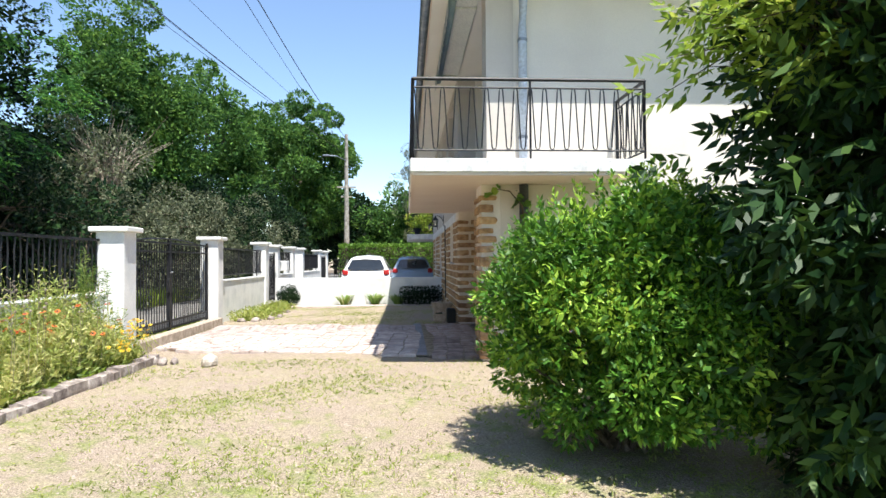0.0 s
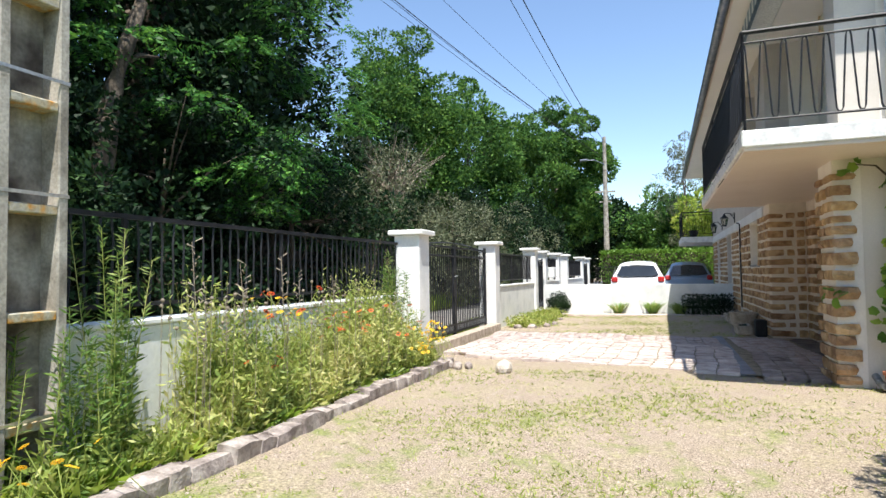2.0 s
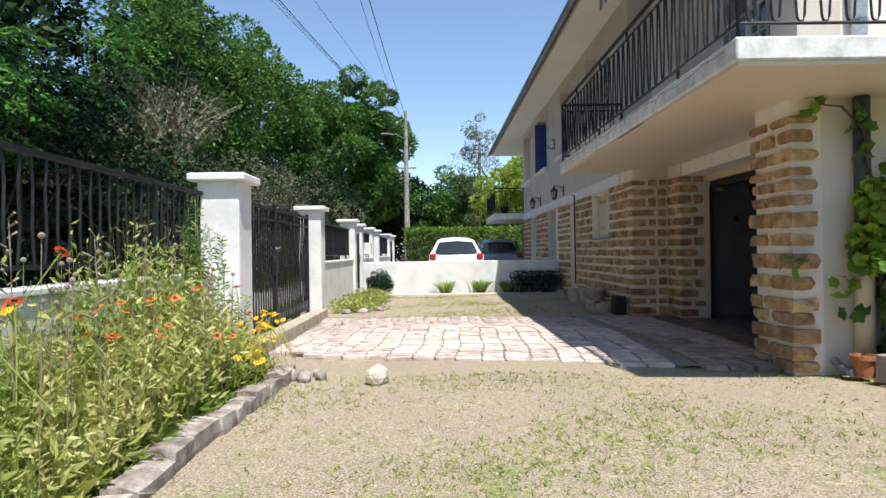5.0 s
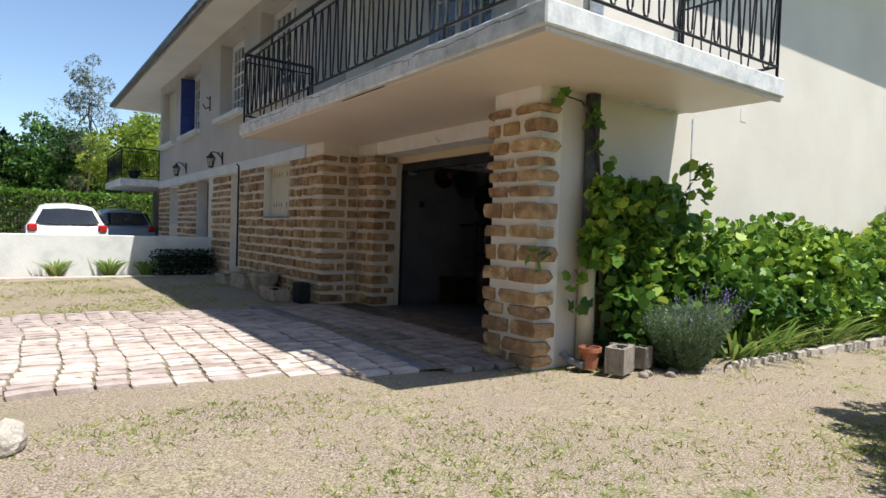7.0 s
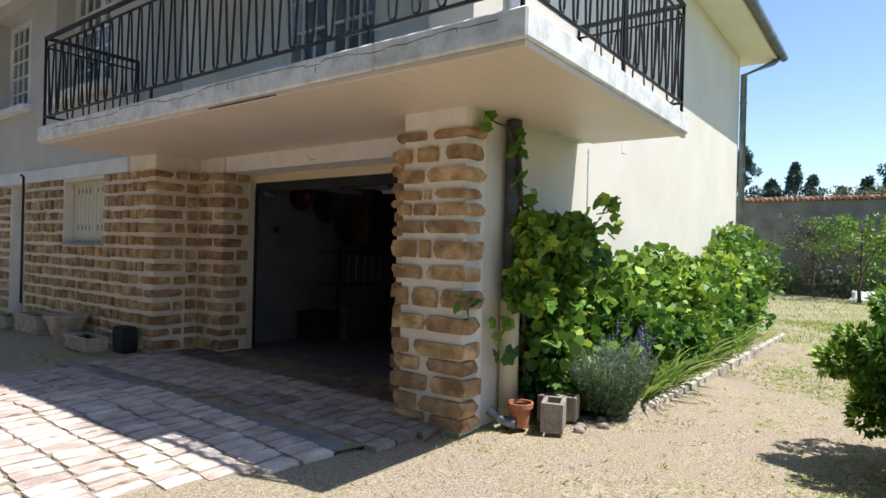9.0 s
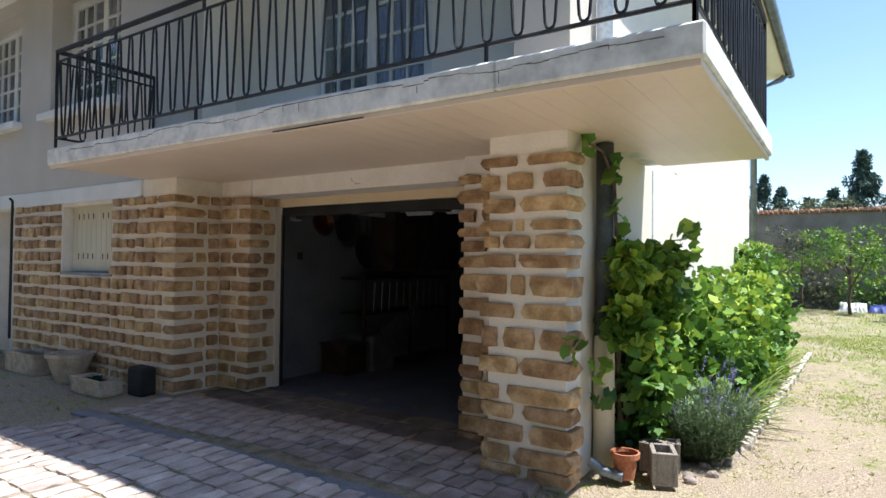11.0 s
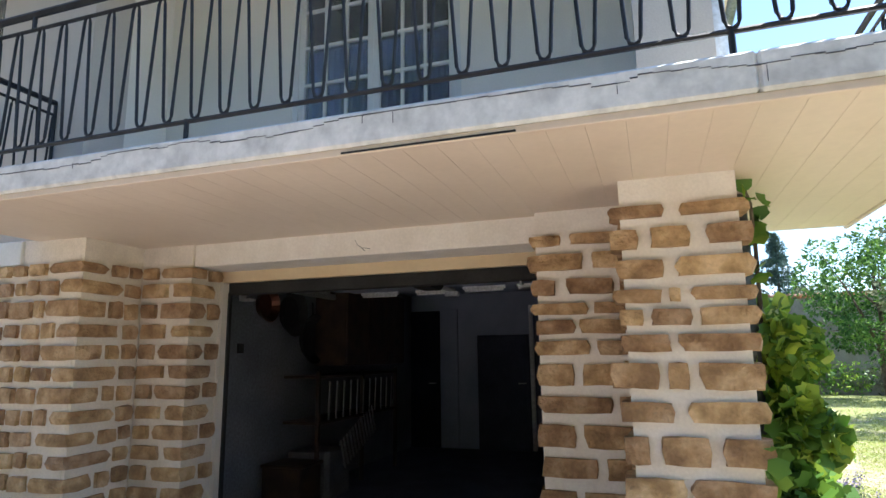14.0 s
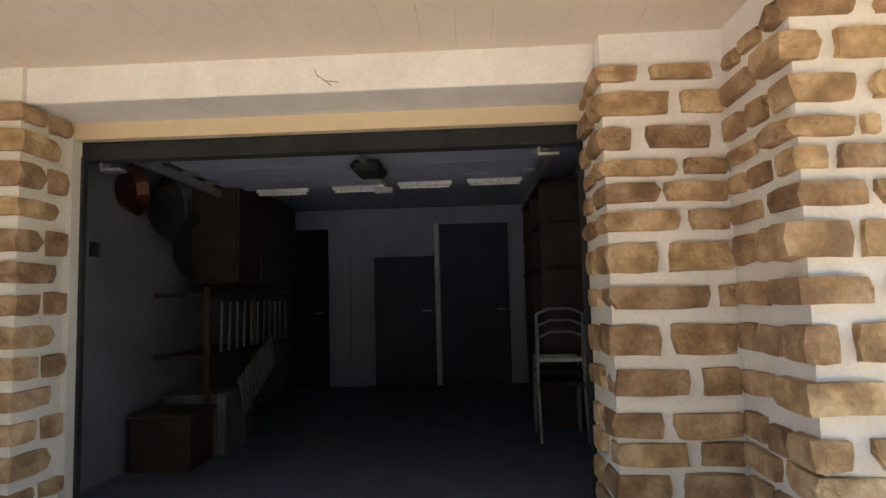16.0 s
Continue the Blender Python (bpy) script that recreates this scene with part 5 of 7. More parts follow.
def hanging_tree():
    """A small tree with drooping compound leaves beside the bush."""
    rng = np.random.RandomState(81)
    rs = random.Random(81)
    at = (1.85, 2.1, 0.0)
    e = base("tree", at, "small tree with drooping compound leaves beside the bush, shade and sun put into their colours", "tree")
    g = Geo()
    g.tube([at, (1.8, 2.15, 0.9), (1.7, 2.2, 1.8), (1.65, 2.3, 2.9)], [0.09, 0.075, 0.06, 0.03], 9)
    parts_, tips = [], []
    for k in range(1080):
        a = rs.uniform(0, 2 * math.pi)
        z = rs.uniform(0.25, 3.4)
        rr = (0.45 + 0.65 * math.sin(min(1, max(0.12, (3.9 - z) / 3.0)) * math.pi)) * rs.uniform(0.45, 1.0)
        if z > 1.9:
            rr = rs.uniform(0.3, 1.25) * (0.78 if math.cos(a) < 0.2 else 1)
        rr *= 0.82 if z > 1.7 else 1.12
        p = np.array([(1.88 if z > 1.7 else 1.80) + rr * math.cos(a), 2.45 + rr * math.sin(a), z])
        d = np.array([math.cos(a), math.sin(a), rs.uniform(-1.1, 0.2)])
        tips.append(p)
        if k % 6 == 0:
            g.tube([(1.7, 2.25, min(2.9, z + 0.2)), tuple((p + np.array([1.7, 2.25, z + 0.5])) / 2), tuple(p)], [0.02, 0.012, 0.005], 5)
        for s in range(3):
            q = p + rng.normal(size=3) * 0.13
            dd = d / np.linalg.norm(d) + rng.normal(size=3) * 0.35
            dd /= np.linalg.norm(dd)
            n = 5
            t = np.linspace(0.05, 0.30, n)[:, None]
            C = q + dd * t + np.array([0, 0, -0.55]) * t ** 2
            side = np.cross(dd, rng.normal(size=3))
            side /= np.linalg.norm(side)
            for sg in (1, -1):
                parts_.append(leaves(C, side * sg * 0.9 + dd * 0.7 + np.array([0, 0, -0.3]) + rng.normal(size=(n, 3)) * 0.15, 0.12 * (0.7 + 0.5 * rng.rand(n)), 0.36, rng=rng))
            parts_.append(leaves(C[-1:], dd[None] + np.array([[0, 0, -0.4]]), np.array([0.12]), 0.34, rng=rng))
    # Outer sprays take the golden leaf to look sunlit.
    tip = []
    for k in range(17):
        p0 = np.array([1.35, 2.4, rs.uniform(2.0, 2.7)])
        p1 = np.array([rs.uniform(0.32, 1.05), 2.4 + rs.uniform(-0.25, 0.3), rs.uniform(2.05, 2.75)])
        mid = (p0 + p1) / 2 + np.array([0, 0, 0.12])
        g.tube([tuple(p0), tuple(mid), tuple(p1)], [0.008, 0.005, 0.002], 5)
        for q in range(7):
            f = 0.3 + 0.7 * q / 6
            c = p0 * (1 - f) ** 2 + 2 * mid * f * (1 - f) + p1 * f * f
            dd = np.array([rs.uniform(-1, -0.1), rs.uniform(-0.7, 0.7), rs.uniform(-0.8, 0.25)])
            dd /= np.linalg.norm(dd)
            t = np.linspace(0.03, 0.17, 4)[:, None]
            C = c + dd * t
            side = np.cross(dd, np.array([0.2, 0.1, 1]) + rng.normal(size=3) * 0.3)
            side /= np.linalg.norm(side)
            for sg in (1, -1):
                tip.append(leaves(C, side * sg * 0.9 + dd * 0.7 + np.array([0, 0, -0.2]) + rng.normal(size=(4, 3)) * 0.12, 0.085 * (0.7 + 0.5 * rng.rand(4)), 0.36, rng=rng))
            tip.append(leaves(C[-1:], dd[None], np.array([0.09]), 0.34, rng=rng))
    obj("trunk", g, BARK, e, smooth=True)
    V, F = joined(tip)
    o = tagged(new("spray", arr_mesh("spray", V, F, L_GOLD)), kind="stuff")
    o.parent, o.matrix_parent_inverse = e, Matrix.Translation(e.location).inverted()
    V, F = joined(parts_)
    o = new("crown", arr_mesh("crown", V, F, L_NEAR))
    o.parent, o.matrix_parent_inverse = e, Matrix.Translation(e.location).inverted()


hanging_tree()

# ---- south bed: vine, lavender, iris ----
def vine_bed():
    rs = np.random.RandomState(91)
    cl = []
    for x in np.arange(0.85, 7.6, 0.13):
        top = 1.12 + 0.12 * math.sin(x * 2.1) + 0.10 * rs.normal()
        if x < 1.6:
            top = 1.12 + 0.1 * rs.normal()
        if x > 6.9:
            top = 1.35 + 0.45 * rs.rand()
        depth = 0.62 if x > 1.5 else 0.35
        for _ in range(8):
            z = rs.uniform(0.15, top)
            y = 7.38 - rs.uniform(0.05, depth * (0.55 if x < 3.2 and z < 0.45 else 1.0)) * (1.15 - 0.5 * z / top)
            cl.append((x + 0.1 * rs.normal(), y, z, 0.16 + 0.06 * rs.rand()))
    for _ in range(16):
        cl.append((rs.uniform(0.75, 1.6), 7.22 + 0.08 * rs.normal(), rs.uniform(0.9, 1.36), 0.12))
    for _ in range(34):
        z = rs.uniform(0.9, 1.5)
        cl.append((rs.uniform(0.42, 1.35), 7.20 + 0.06 * rs.normal(), z, 0.10))
    st = Geo()
    r2 = random.Random(7)
    for k in range(14):
        x = 0.7 + k * 0.5
        st.tube([(x, 7.3, 0), (x + 0.1, 7.25, 0.5), (x + r2.uniform(-0.2, 0.3), 7.3, 1.2)], [0.02, 0.014, 0.008], 5)
    # the climbing stem up the dark pipe to the soffit
    st.tube([(0.74, 7.3, 0), (0.66, 7.3, 0.7), (0.6, 7.29, 1.4), (0.52, 7.29, 2.0), (0.36, 7.32, 2.2), (0.2, 7.36, 2.23)], [0.022, 0.018, 0.015, 0.012, 0.01, 0.006], 6)
    e = leafy("climbing_vine", (0.8, 7.3, 0), cl, 56, 0.080, L_VINE, "lush green vine climbing along the foot of the gable wall", "vine", 92, st, 0.85, 0.25, lobes=True)
    out = []
    rng = np.random.RandomState(93)
    for (x, y, z, n, r) in [(0.10, 7.35, 2.20, 4, 0.05), (0.5, 7.3, 2.1, 9, 0.06), (0.53, 7.29, 1.85, 3, 0.04), (0.66, 7.3, 1.62, 7, 0.08), (0.36, 7.36, 0.75, 5, 0.07), (0.38, 7.36, 0.5, 4, 0.06), (1.62, 7.05, 1.62, 14, 0.13), (1.5, 7.1, 1.45, 16, 0.14), (1.72, 7.0, 1.70, 5, 0.07), (0.02, 7.40, 0.95, 3, 0.07), (-0.02, 7.5, 0.93, 3, 0.07)]:
        C = np.array([x, y, z]) + rng.normal(size=(n, 3)) * r * np.array([1, 0.25, 1])
        C[:, 1] = np.minimum(C[:, 1], 7.37 if x > 0.3 else 7.40)
        out.append(lobed(C, rng.normal(size=(n, 3)) * np.array([1, 0.3, 0.6]) + np.array([0, -0.35, -0.6]), 0.09 + 0.04 * rng.rand(n), rng))
    V, F = joined(out)
    o = tagged(new("shoot", arr_mesh("shoot", V, F, L_VINE)), kind="stuff")
    o.parent, o.matrix_parent_inverse = e, Matrix.Translation(e.location).inverted()


vine_bed()


def spikes(name, at, n, spread, h, label, cat, seed, stem_m, tip_m=None, blade=False, lean=0.35, leafn=7, leaf=0.035, tipn=8, tip=0.014, group=""):
    """A tuft of stems from one spot, with leaves and flower tips, or of blades."""
    rng = np.random.RandomState(seed)
    e = base(name, at, label, cat, group)
    A, B = [], []
    for _ in range(n):
        a = rng.rand() * 2 * math.pi
        r = spread * math.sqrt(rng.rand())
        p = np.array([at[0] + 0.5 * r * math.cos(a), at[1] + 0.5 * r * math.sin(a), at[2]])
        d = np.array([math.cos(a) * lean * r / spread, math.sin(a) * lean * r / spread, 1.0])
        d /= np.linalg.norm(d)
        hh = h * (0.7 + 0.4 * rng.rand())
        if blade:
            k = 5
            s = np.linspace(0, 1, k)[:, None]
            w = 0.018 * np.array([1, 1, 0.8, 0.5, 0.05])[:, None]
            out_ = np.array([math.cos(a), math.sin(a), 0])
            line = p + d * s * hh + (out_ * 0.35 - np.array([0, 0, 0.28])) * (s ** 2.4) * hh
            side = np.array([-math.sin(a), math.cos(a), 0])
            V = np.concatenate([line + side * w, line - side * w])
            F = np.array([[i, i + 1, k + i + 1, k + i] for i in range(k - 1)])
            A.append((V, F))
        else:
            m = leafn
            s = np.linspace(0.1, 0.85, m)[:, None]
            C = p + d * s * hh
            A.append(leaves(C, rng.normal(size=(m, 3)) * 0.6 + d, leaf * (0.7 + 0.6 * rng.rand(m)), 0.25, rng=rng))
            q = p
            w = 0.0022
            V = np.array([q + (w, 0, 0), q + d * hh + (w * 0.5, 0, 0), q + d * hh - (w * 0.5, 0, 0), q - (w, 0, 0)])
            A.append((V, np.array([[0, 1, 2, 3]])))
            if tip_m and rng.rand() < (0.7 if h > 0.6 else 0.07):
                t = np.linspace(0.86, 1.04, tipn)[:, None]
                B.append(leaves(p + d * t * hh, rng.normal(size=(tipn, 3)), tip * (0.8 + 0.5 * rng.rand(tipn)), 0.7, rng=rng))
    V, F = joined(A)
    o = tagged(new("foliage", arr_mesh("foliage", V, F, stem_m)), kind="stuff")
    o.parent, o.matrix_parent_inverse = e, Matrix.Translation(e.location).inverted()
    if B:
        V, F = joined(B)
        o = new("blossoms", arr_mesh("blossoms", V, F, tip_m))
        o.parent, o.matrix_parent_inverse = e, Matrix.Translation(e.location).inverted()
    return e


spikes("lavender", (1.16, 6.82, 0), 900, 0.34, 0.56, "bushy grey-green lavender with mauve tips", "lavender", 1, L_LAV, P_PURPLE, lean=0.5, leafn=12, leaf=0.04)
spikes("lavender", (1.75, 7.05, 0), 200, 0.28, 0.66, "taller lavender in bluish bloom behind", "lavender", 2, L_LAV, P_PURPLE, lean=0.6, leafn=9, leaf=0.04, tipn=14)
for i in range(11):
    spikes("iris_clump", (1.95 + i * 0.41 + 0.1 * math.sin(i * 5.0), 6.80 + 0.06 * math.sin(i * 3), 0), 26 + 5 * (i % 3), 0.26, 0.54 + 0.13 * math.sin(i * 1.7), "arching strap-leaved iris clump, green and straw yellow", "iris", 20 + i, L_IRIS, blade=True, lean=1.1, group="iris row")
for i, (x, y, n, h, m) in enumerate([(-2.83, 17.40, 90, 0.46, L_IRIS), (-1.93, 17.40, 100, 0.50, L_IRIS), (-1.25, 17.38, 90, 0.44, L_IRIS)]):
    spikes("grass_tuft", (x, y, 0), n, 0.2, h, "tuft of green blades at the foot of the white wall", "grass tuft", 40 + i, m, blade=True, lean=0.5, group="tufts at the low wall")
cl = [(x, y, z, 0.15) for x in np.arange(-1.05, 0.0, 0.12) for y in (17.1, 17.35) for z in (0.12, 0.3, 0.42)]
leafy("shrub", (-0.6, 17.2, 0), cl, 90, 0.05, L_DARK, "low dark green shrub in the shade of the low wall", "shrub", 45)
rs_ = np.random.RandomState(46)
cl = [(-4.42 + 0.26 * d[0], 17.3 + 0.26 * d[1], 0.30 + 0.27 * d[2], 0.09) for d in (v / np.linalg.norm(v) for v in rs_.normal(size=(60, 3)))]
leafy("shrub", (-4.42, 17.3, 0), cl, 110, 0.035, L_DARK, "small clipped round shrub beside the gate post", "shrub", 47)

# bed on the far side of the gate
rs_ = np.random.RandomState(48)
cl = [(rs_.uniform(-4.85, -4.15), rs_.uniform(13.0, 16.8), rs_.uniform(0.02, 0.14), 0.1) for _ in range(110)]
leafy("ground_cover", (-4.5, 14.8, 0), cl, 40, 0.06, L_GRASS, "low dry yellow-green ground cover along the street wall", "ground cover", 49)


# ---- flower border ----
def flower_border():
    rng = np.random.RandomState(55)
    e = base("flower_border", (-4.7, 3.0, 0), "overgrown flower border of mixed weeds and blanket flowers", "flower border")
    A = []
    for _ in range(5200):
        y = rng.uniform(-3.0, 7.62) if rng.rand() < 0.62 else rng.uniform(3.6, 7.3)
        x = rng.uniform(-4.93, -4.46)
        if (2.7 < y < 3.5 and x > -4.78 and rng.rand() < 0.5) or (2.1 < y < 2.7 and x < -4.6) or (y < 3.5 and x < -4.72 and rng.rand() < 0.7) or rng.rand() < 0.15 * (1 + math.sin(y * 4.7 + x * 9)):
            continue
        back = (-4.42 - x) / 0.5
        thick = 1.12 if 3.55 < y < 6.7 else (0.85 if y > 6.7 or y < 2.9 else 0.5)
        if thick < 0.6 and x < -4.6 and rng.rand() < 0.6:
            continue
        H = (0.34 + 0.46 * back + 0.14 * math.sin(y * 2.3)) * (0.55 + 0.7 * rng.rand()) * thick
        if y < 1.2:
            H *= 0.85
        p = np.array([x, y, 0.02])
        d = np.array([rng.normal() * 0.12 + 0.03, rng.normal() * 0.15, 1.0])
        d /= np.linalg.norm(d)
        m = rng.randint(9, 17)
        s = np.linspace(0.05, 1.0, m)[:, None]
        C = p + d * s * H
        sz = (0.095 - 0.045 * s[:, 0]) * (0.7 + 0.8 * rng.rand(m))
        A.append(leaves(C, rng.normal(size=(m, 3)) * 0.8 + np.array([0, 0, 0.5]), sz, 0.28, rng=rng))
        w = 0.0025
        A.append((np.array([p + (0, w, 0), p + d * H + (0, w * 0.5, 0), p + d * H - (0, w * 0.5, 0), p - (0, w, 0)]), np.array([[0, 1, 2, 3]])))
    V, F = joined(A)
    o = tagged(new("foliage", arr_mesh("foliage", V, F, L_FLOWER)), kind="stuff")
    o.parent, o.matrix_parent_inverse = e, Matrix.Translation(e.location).inverted()
    A = []
    for _ in range(760):
        y, x = rng.uniform(-3.0, 7.6), rng.uniform(-4.78, -4.50)
        n = 8
        A.append(leaves(np.repeat([[x, y, 0.03]], n, 0) + rng.normal(size=(n, 3)) * 0.02, rng.normal(size=(n, 3)) * np.array([1, 1, 0.3]) + np.array([0, 0, 0.6]), 0.13 + 0.10 * rng.rand(n), 0.34, rng=rng))
    V, F = joined(A)
    o = new("basal_leaves", arr_mesh("basal_leaves", V, F, L_GOLD))
    o.parent, o.matrix_parent_inverse = e, Matrix.Translation(e.location).inverted()


flower_border()


def daisy(r, n, petal, centre, dome=0.25):
    """A daisy-like flower in its own space: ring of petals and a domed eye."""
    g = Geo()
    for k in range(n):
        a, w = 2 * math.pi * k / n, math.pi / n * 0.95
        ca, sa = math.cos(a), math.sin(a)
        g.quad((0.25 * r * ca, 0.25 * r * sa, 0.004), (0.8 * r * math.cos(a - w), 0.8 * r * math.sin(a - w), 0.10 * r), (r * ca, r * sa, 0.02 * r), (0.8 * r * math.cos(a + w), 0.8 * r * math.sin(a + w), 0.10 * r))
    return g


def flowers():
    rng = random.Random(66)
    fm = {}
    for nm, r, n, m in (("red", 0.029, 11, P_RED), ("yellow", 0.026, 9, P_YEL)):
        t = base("flower", (0, 0, 0), "red-orange blanket flower with a dark eye on a thin stalk" if nm == "red" else "bright yellow daisy flower on a thin stalk", "flower", "border flowers")
        obj("petals", daisy(r, n, None, None), m, t)
        obj("flower_eye", Geo().lathe([(r * 0.32, 0.0), (r * 0.30, r * 0.14), (r * 0.12, r * 0.26), (0.001, r * 0.28)], 8), WOOD if nm == "red" else P_YEL, t)
        obj("stalk", Geo().tube([(0, 0, -0.34), (0.01, 0, -0.15), (0, 0, 0)], 0.0022, 4), L_FLOWER, t)
        fm[nm] = t
    spots = []
    for _ in range(26):
        spots.append(("red", rng.uniform(-4.7, -4.36), rng.uniform(4.9, 6.6), rng.uniform(0.6, 0.86)))
    for _ in range(9):
        spots.append(("red", rng.uniform(-4.6, -4.4), rng.uniform(4.0, 4.8), rng.uniform(0.85, 1.12)))
    for _ in range(52):
        spots.append(("yellow", rng.uniform(-4.60, -4.28), rng.uniform(6.6, 7.6), rng.uniform(0.26, 0.58)))
    for _ in range(10):
        spots.append(("yellow", rng.uniform(-4.6, -4.4), rng.uniform(3.9, 4.6), rng.uniform(0.86, 1.02)))
    for _ in range(26):
        spots.append(("yellow", rng.uniform(-4.5, -4.3), rng.uniform(6.9, 7.6), rng.uniform(0.22, 0.6)))
    for _ in range(6):
        spots.append(("red", rng.uniform(-4.5, -4.34), rng.uniform(6.2, 7.1), rng.uniform(0.45, 0.7)))
    for _ in range(12):
        spots.append(("yellow", rng.uniform(-4.5, -4.3), rng.uniform(1.4, 2.6), rng.uniform(0.26, 0.42)))
    for _ in range(3):
        spots.append(("red", rng.uniform(-4.55, -4.3), rng.uniform(3.6, 5.0), rng.uniform(0.45, 0.6)))
    for i, (nm, x, y, z) in enumerate(spots):
        m = Matrix.Translation((x, y, z)) @ Euler((rng.uniform(-0.5, 0.5), rng.uniform(0.1, 0.9), rng.uniform(0, 6))).to_matrix().to_4x4() @ Matrix.Scale(rng.uniform(0.8, 1.2), 4)
        copy_thing(fm[nm], m)
    for nm, x, y, z in (("red", -4.4, 5.0, 0.7), ("yellow", -4.36, 6.4, 0.5)):
        fm[nm].location = (x, y, z)


flowers()


def weed(at, h, seed, label):
    """A tall leafy weed: an upright stalk thick with narrow leaves."""
    rng = np.random.RandomState(seed)
    e = base("tall_weed", at, label, "weed", "tall weeds")
    A, g = [], Geo()
    for b in range(rng.randint(3, 6)):
        p = np.array(at) + np.array([rng.normal() * 0.05, rng.normal() * 0.05, 0])
        d = np.array([rng.normal() * 0.06, rng.normal() * 0.06, 1.0])
        hh = h * (0.65 + 0.35 * rng.rand())
        g.tube([tuple(p), tuple(p + d * hh * 0.5), tuple(p + d * hh)], [0.006, 0.004, 0.002], 4)
        m = int(hh * 95)
        s = np.linspace(0.05, 1.0, m)[:, None]
        C = p + d * s * hh
        A.append(leaves(C, rng.normal(size=(m, 3)) * np.array([1, 1, 0.25]) + np.array([0, 0, 0.55]), (0.10 - 0.045 * s[:, 0]) * (0.8 + 0.5 * rng.rand(m)), 0.18, rng=rng))
    V, F = joined(A)
    o = new("leaves", arr_mesh("leaves", V, F, L_WEED))
    o.parent, o.matrix_parent_inverse = e, Matrix.Translation(e.location).inverted()
    obj("stem", g, L_FLOWER, e, kind="stuff")


WL = "tall green weed with narrow leaves in the border"
for i, (x, y, h) in enumerate([(-4.8, 6.95, 1.5), (-4.75, 7.25, 1.25), (-4.85, 6.6, 1.0), (-4.8, 2.95, 1.3), (-4.7, 2.85, 1.5), (-4.66, 2.5, 1.1), (-4.72, 4.1, 1.05), (-4.8, 2.3, 1.0), (-4.7, 2.75, 1.0), (-4.62, 7.35, 0.8), (-4.8, 1.7, 1.1), (-4.75, 1.0, 1.0), (-4.78, 3.0, 1.62), (-4.6, 2.65, 0.8), (-4.86, 7.1, 1.45), (-4.8, 6.85, 1.3)]):
    weed((x, y, 0.0), h, 200 + i, WL)

# seed heads on thin stalks
sd = base("seed_heads", (-4.6, 4.0, 0), "dry brown seed heads on thin stalks over the border", "seed heads")
g, r2 = Geo(), random.Random(17)
for _ in range(70):
    x, y, z = r2.uniform(-4.85, -4.4), r2.uniform(3.0, 6.8), r2.uniform(0.75, 1.12)
    g.tube([(x, y, 0.2), (x + 0.02, y, z)], 0.002, 4)
    g.lathe([(0.004, -0.012), (0.013, -0.004), (0.013, 0.006), (0.003, 0.013)], 6, (x + 0.02, y, z + 0.01))
for x, y, z in ((-4.62, 3.42, 1.42), (-4.66, 3.55, 1.12), (-4.6, 3.9, 1.28), (-4.7, 4.0, 1.1), (-4.58, 4.35, 1.34), (-4.66, 4.7, 1.2), (-4.62, 3.7, 1.02), (-4.55, 5.1, 1.15)):
    g.tube([(x, y, 0.1), (x + 0.02, y + 0.02, z * 0.5), (x + r2.uniform(-0.04, 0.04), y, z)], 0.0032, 4)
    for k in range(16):
        q = z * (0.55 + 0.45 * k / 15)
        a = r2.uniform(0, 6.28)
        g.tube([(x + 0.01, y, q), (x + 0.01 + 0.05 * math.cos(a), y + 0.05 * math.sin(a), q + 0.025)], [0.002, 0.006], 4)
obj("dry_stalk", g, TWIG, sd, kind="stuff")


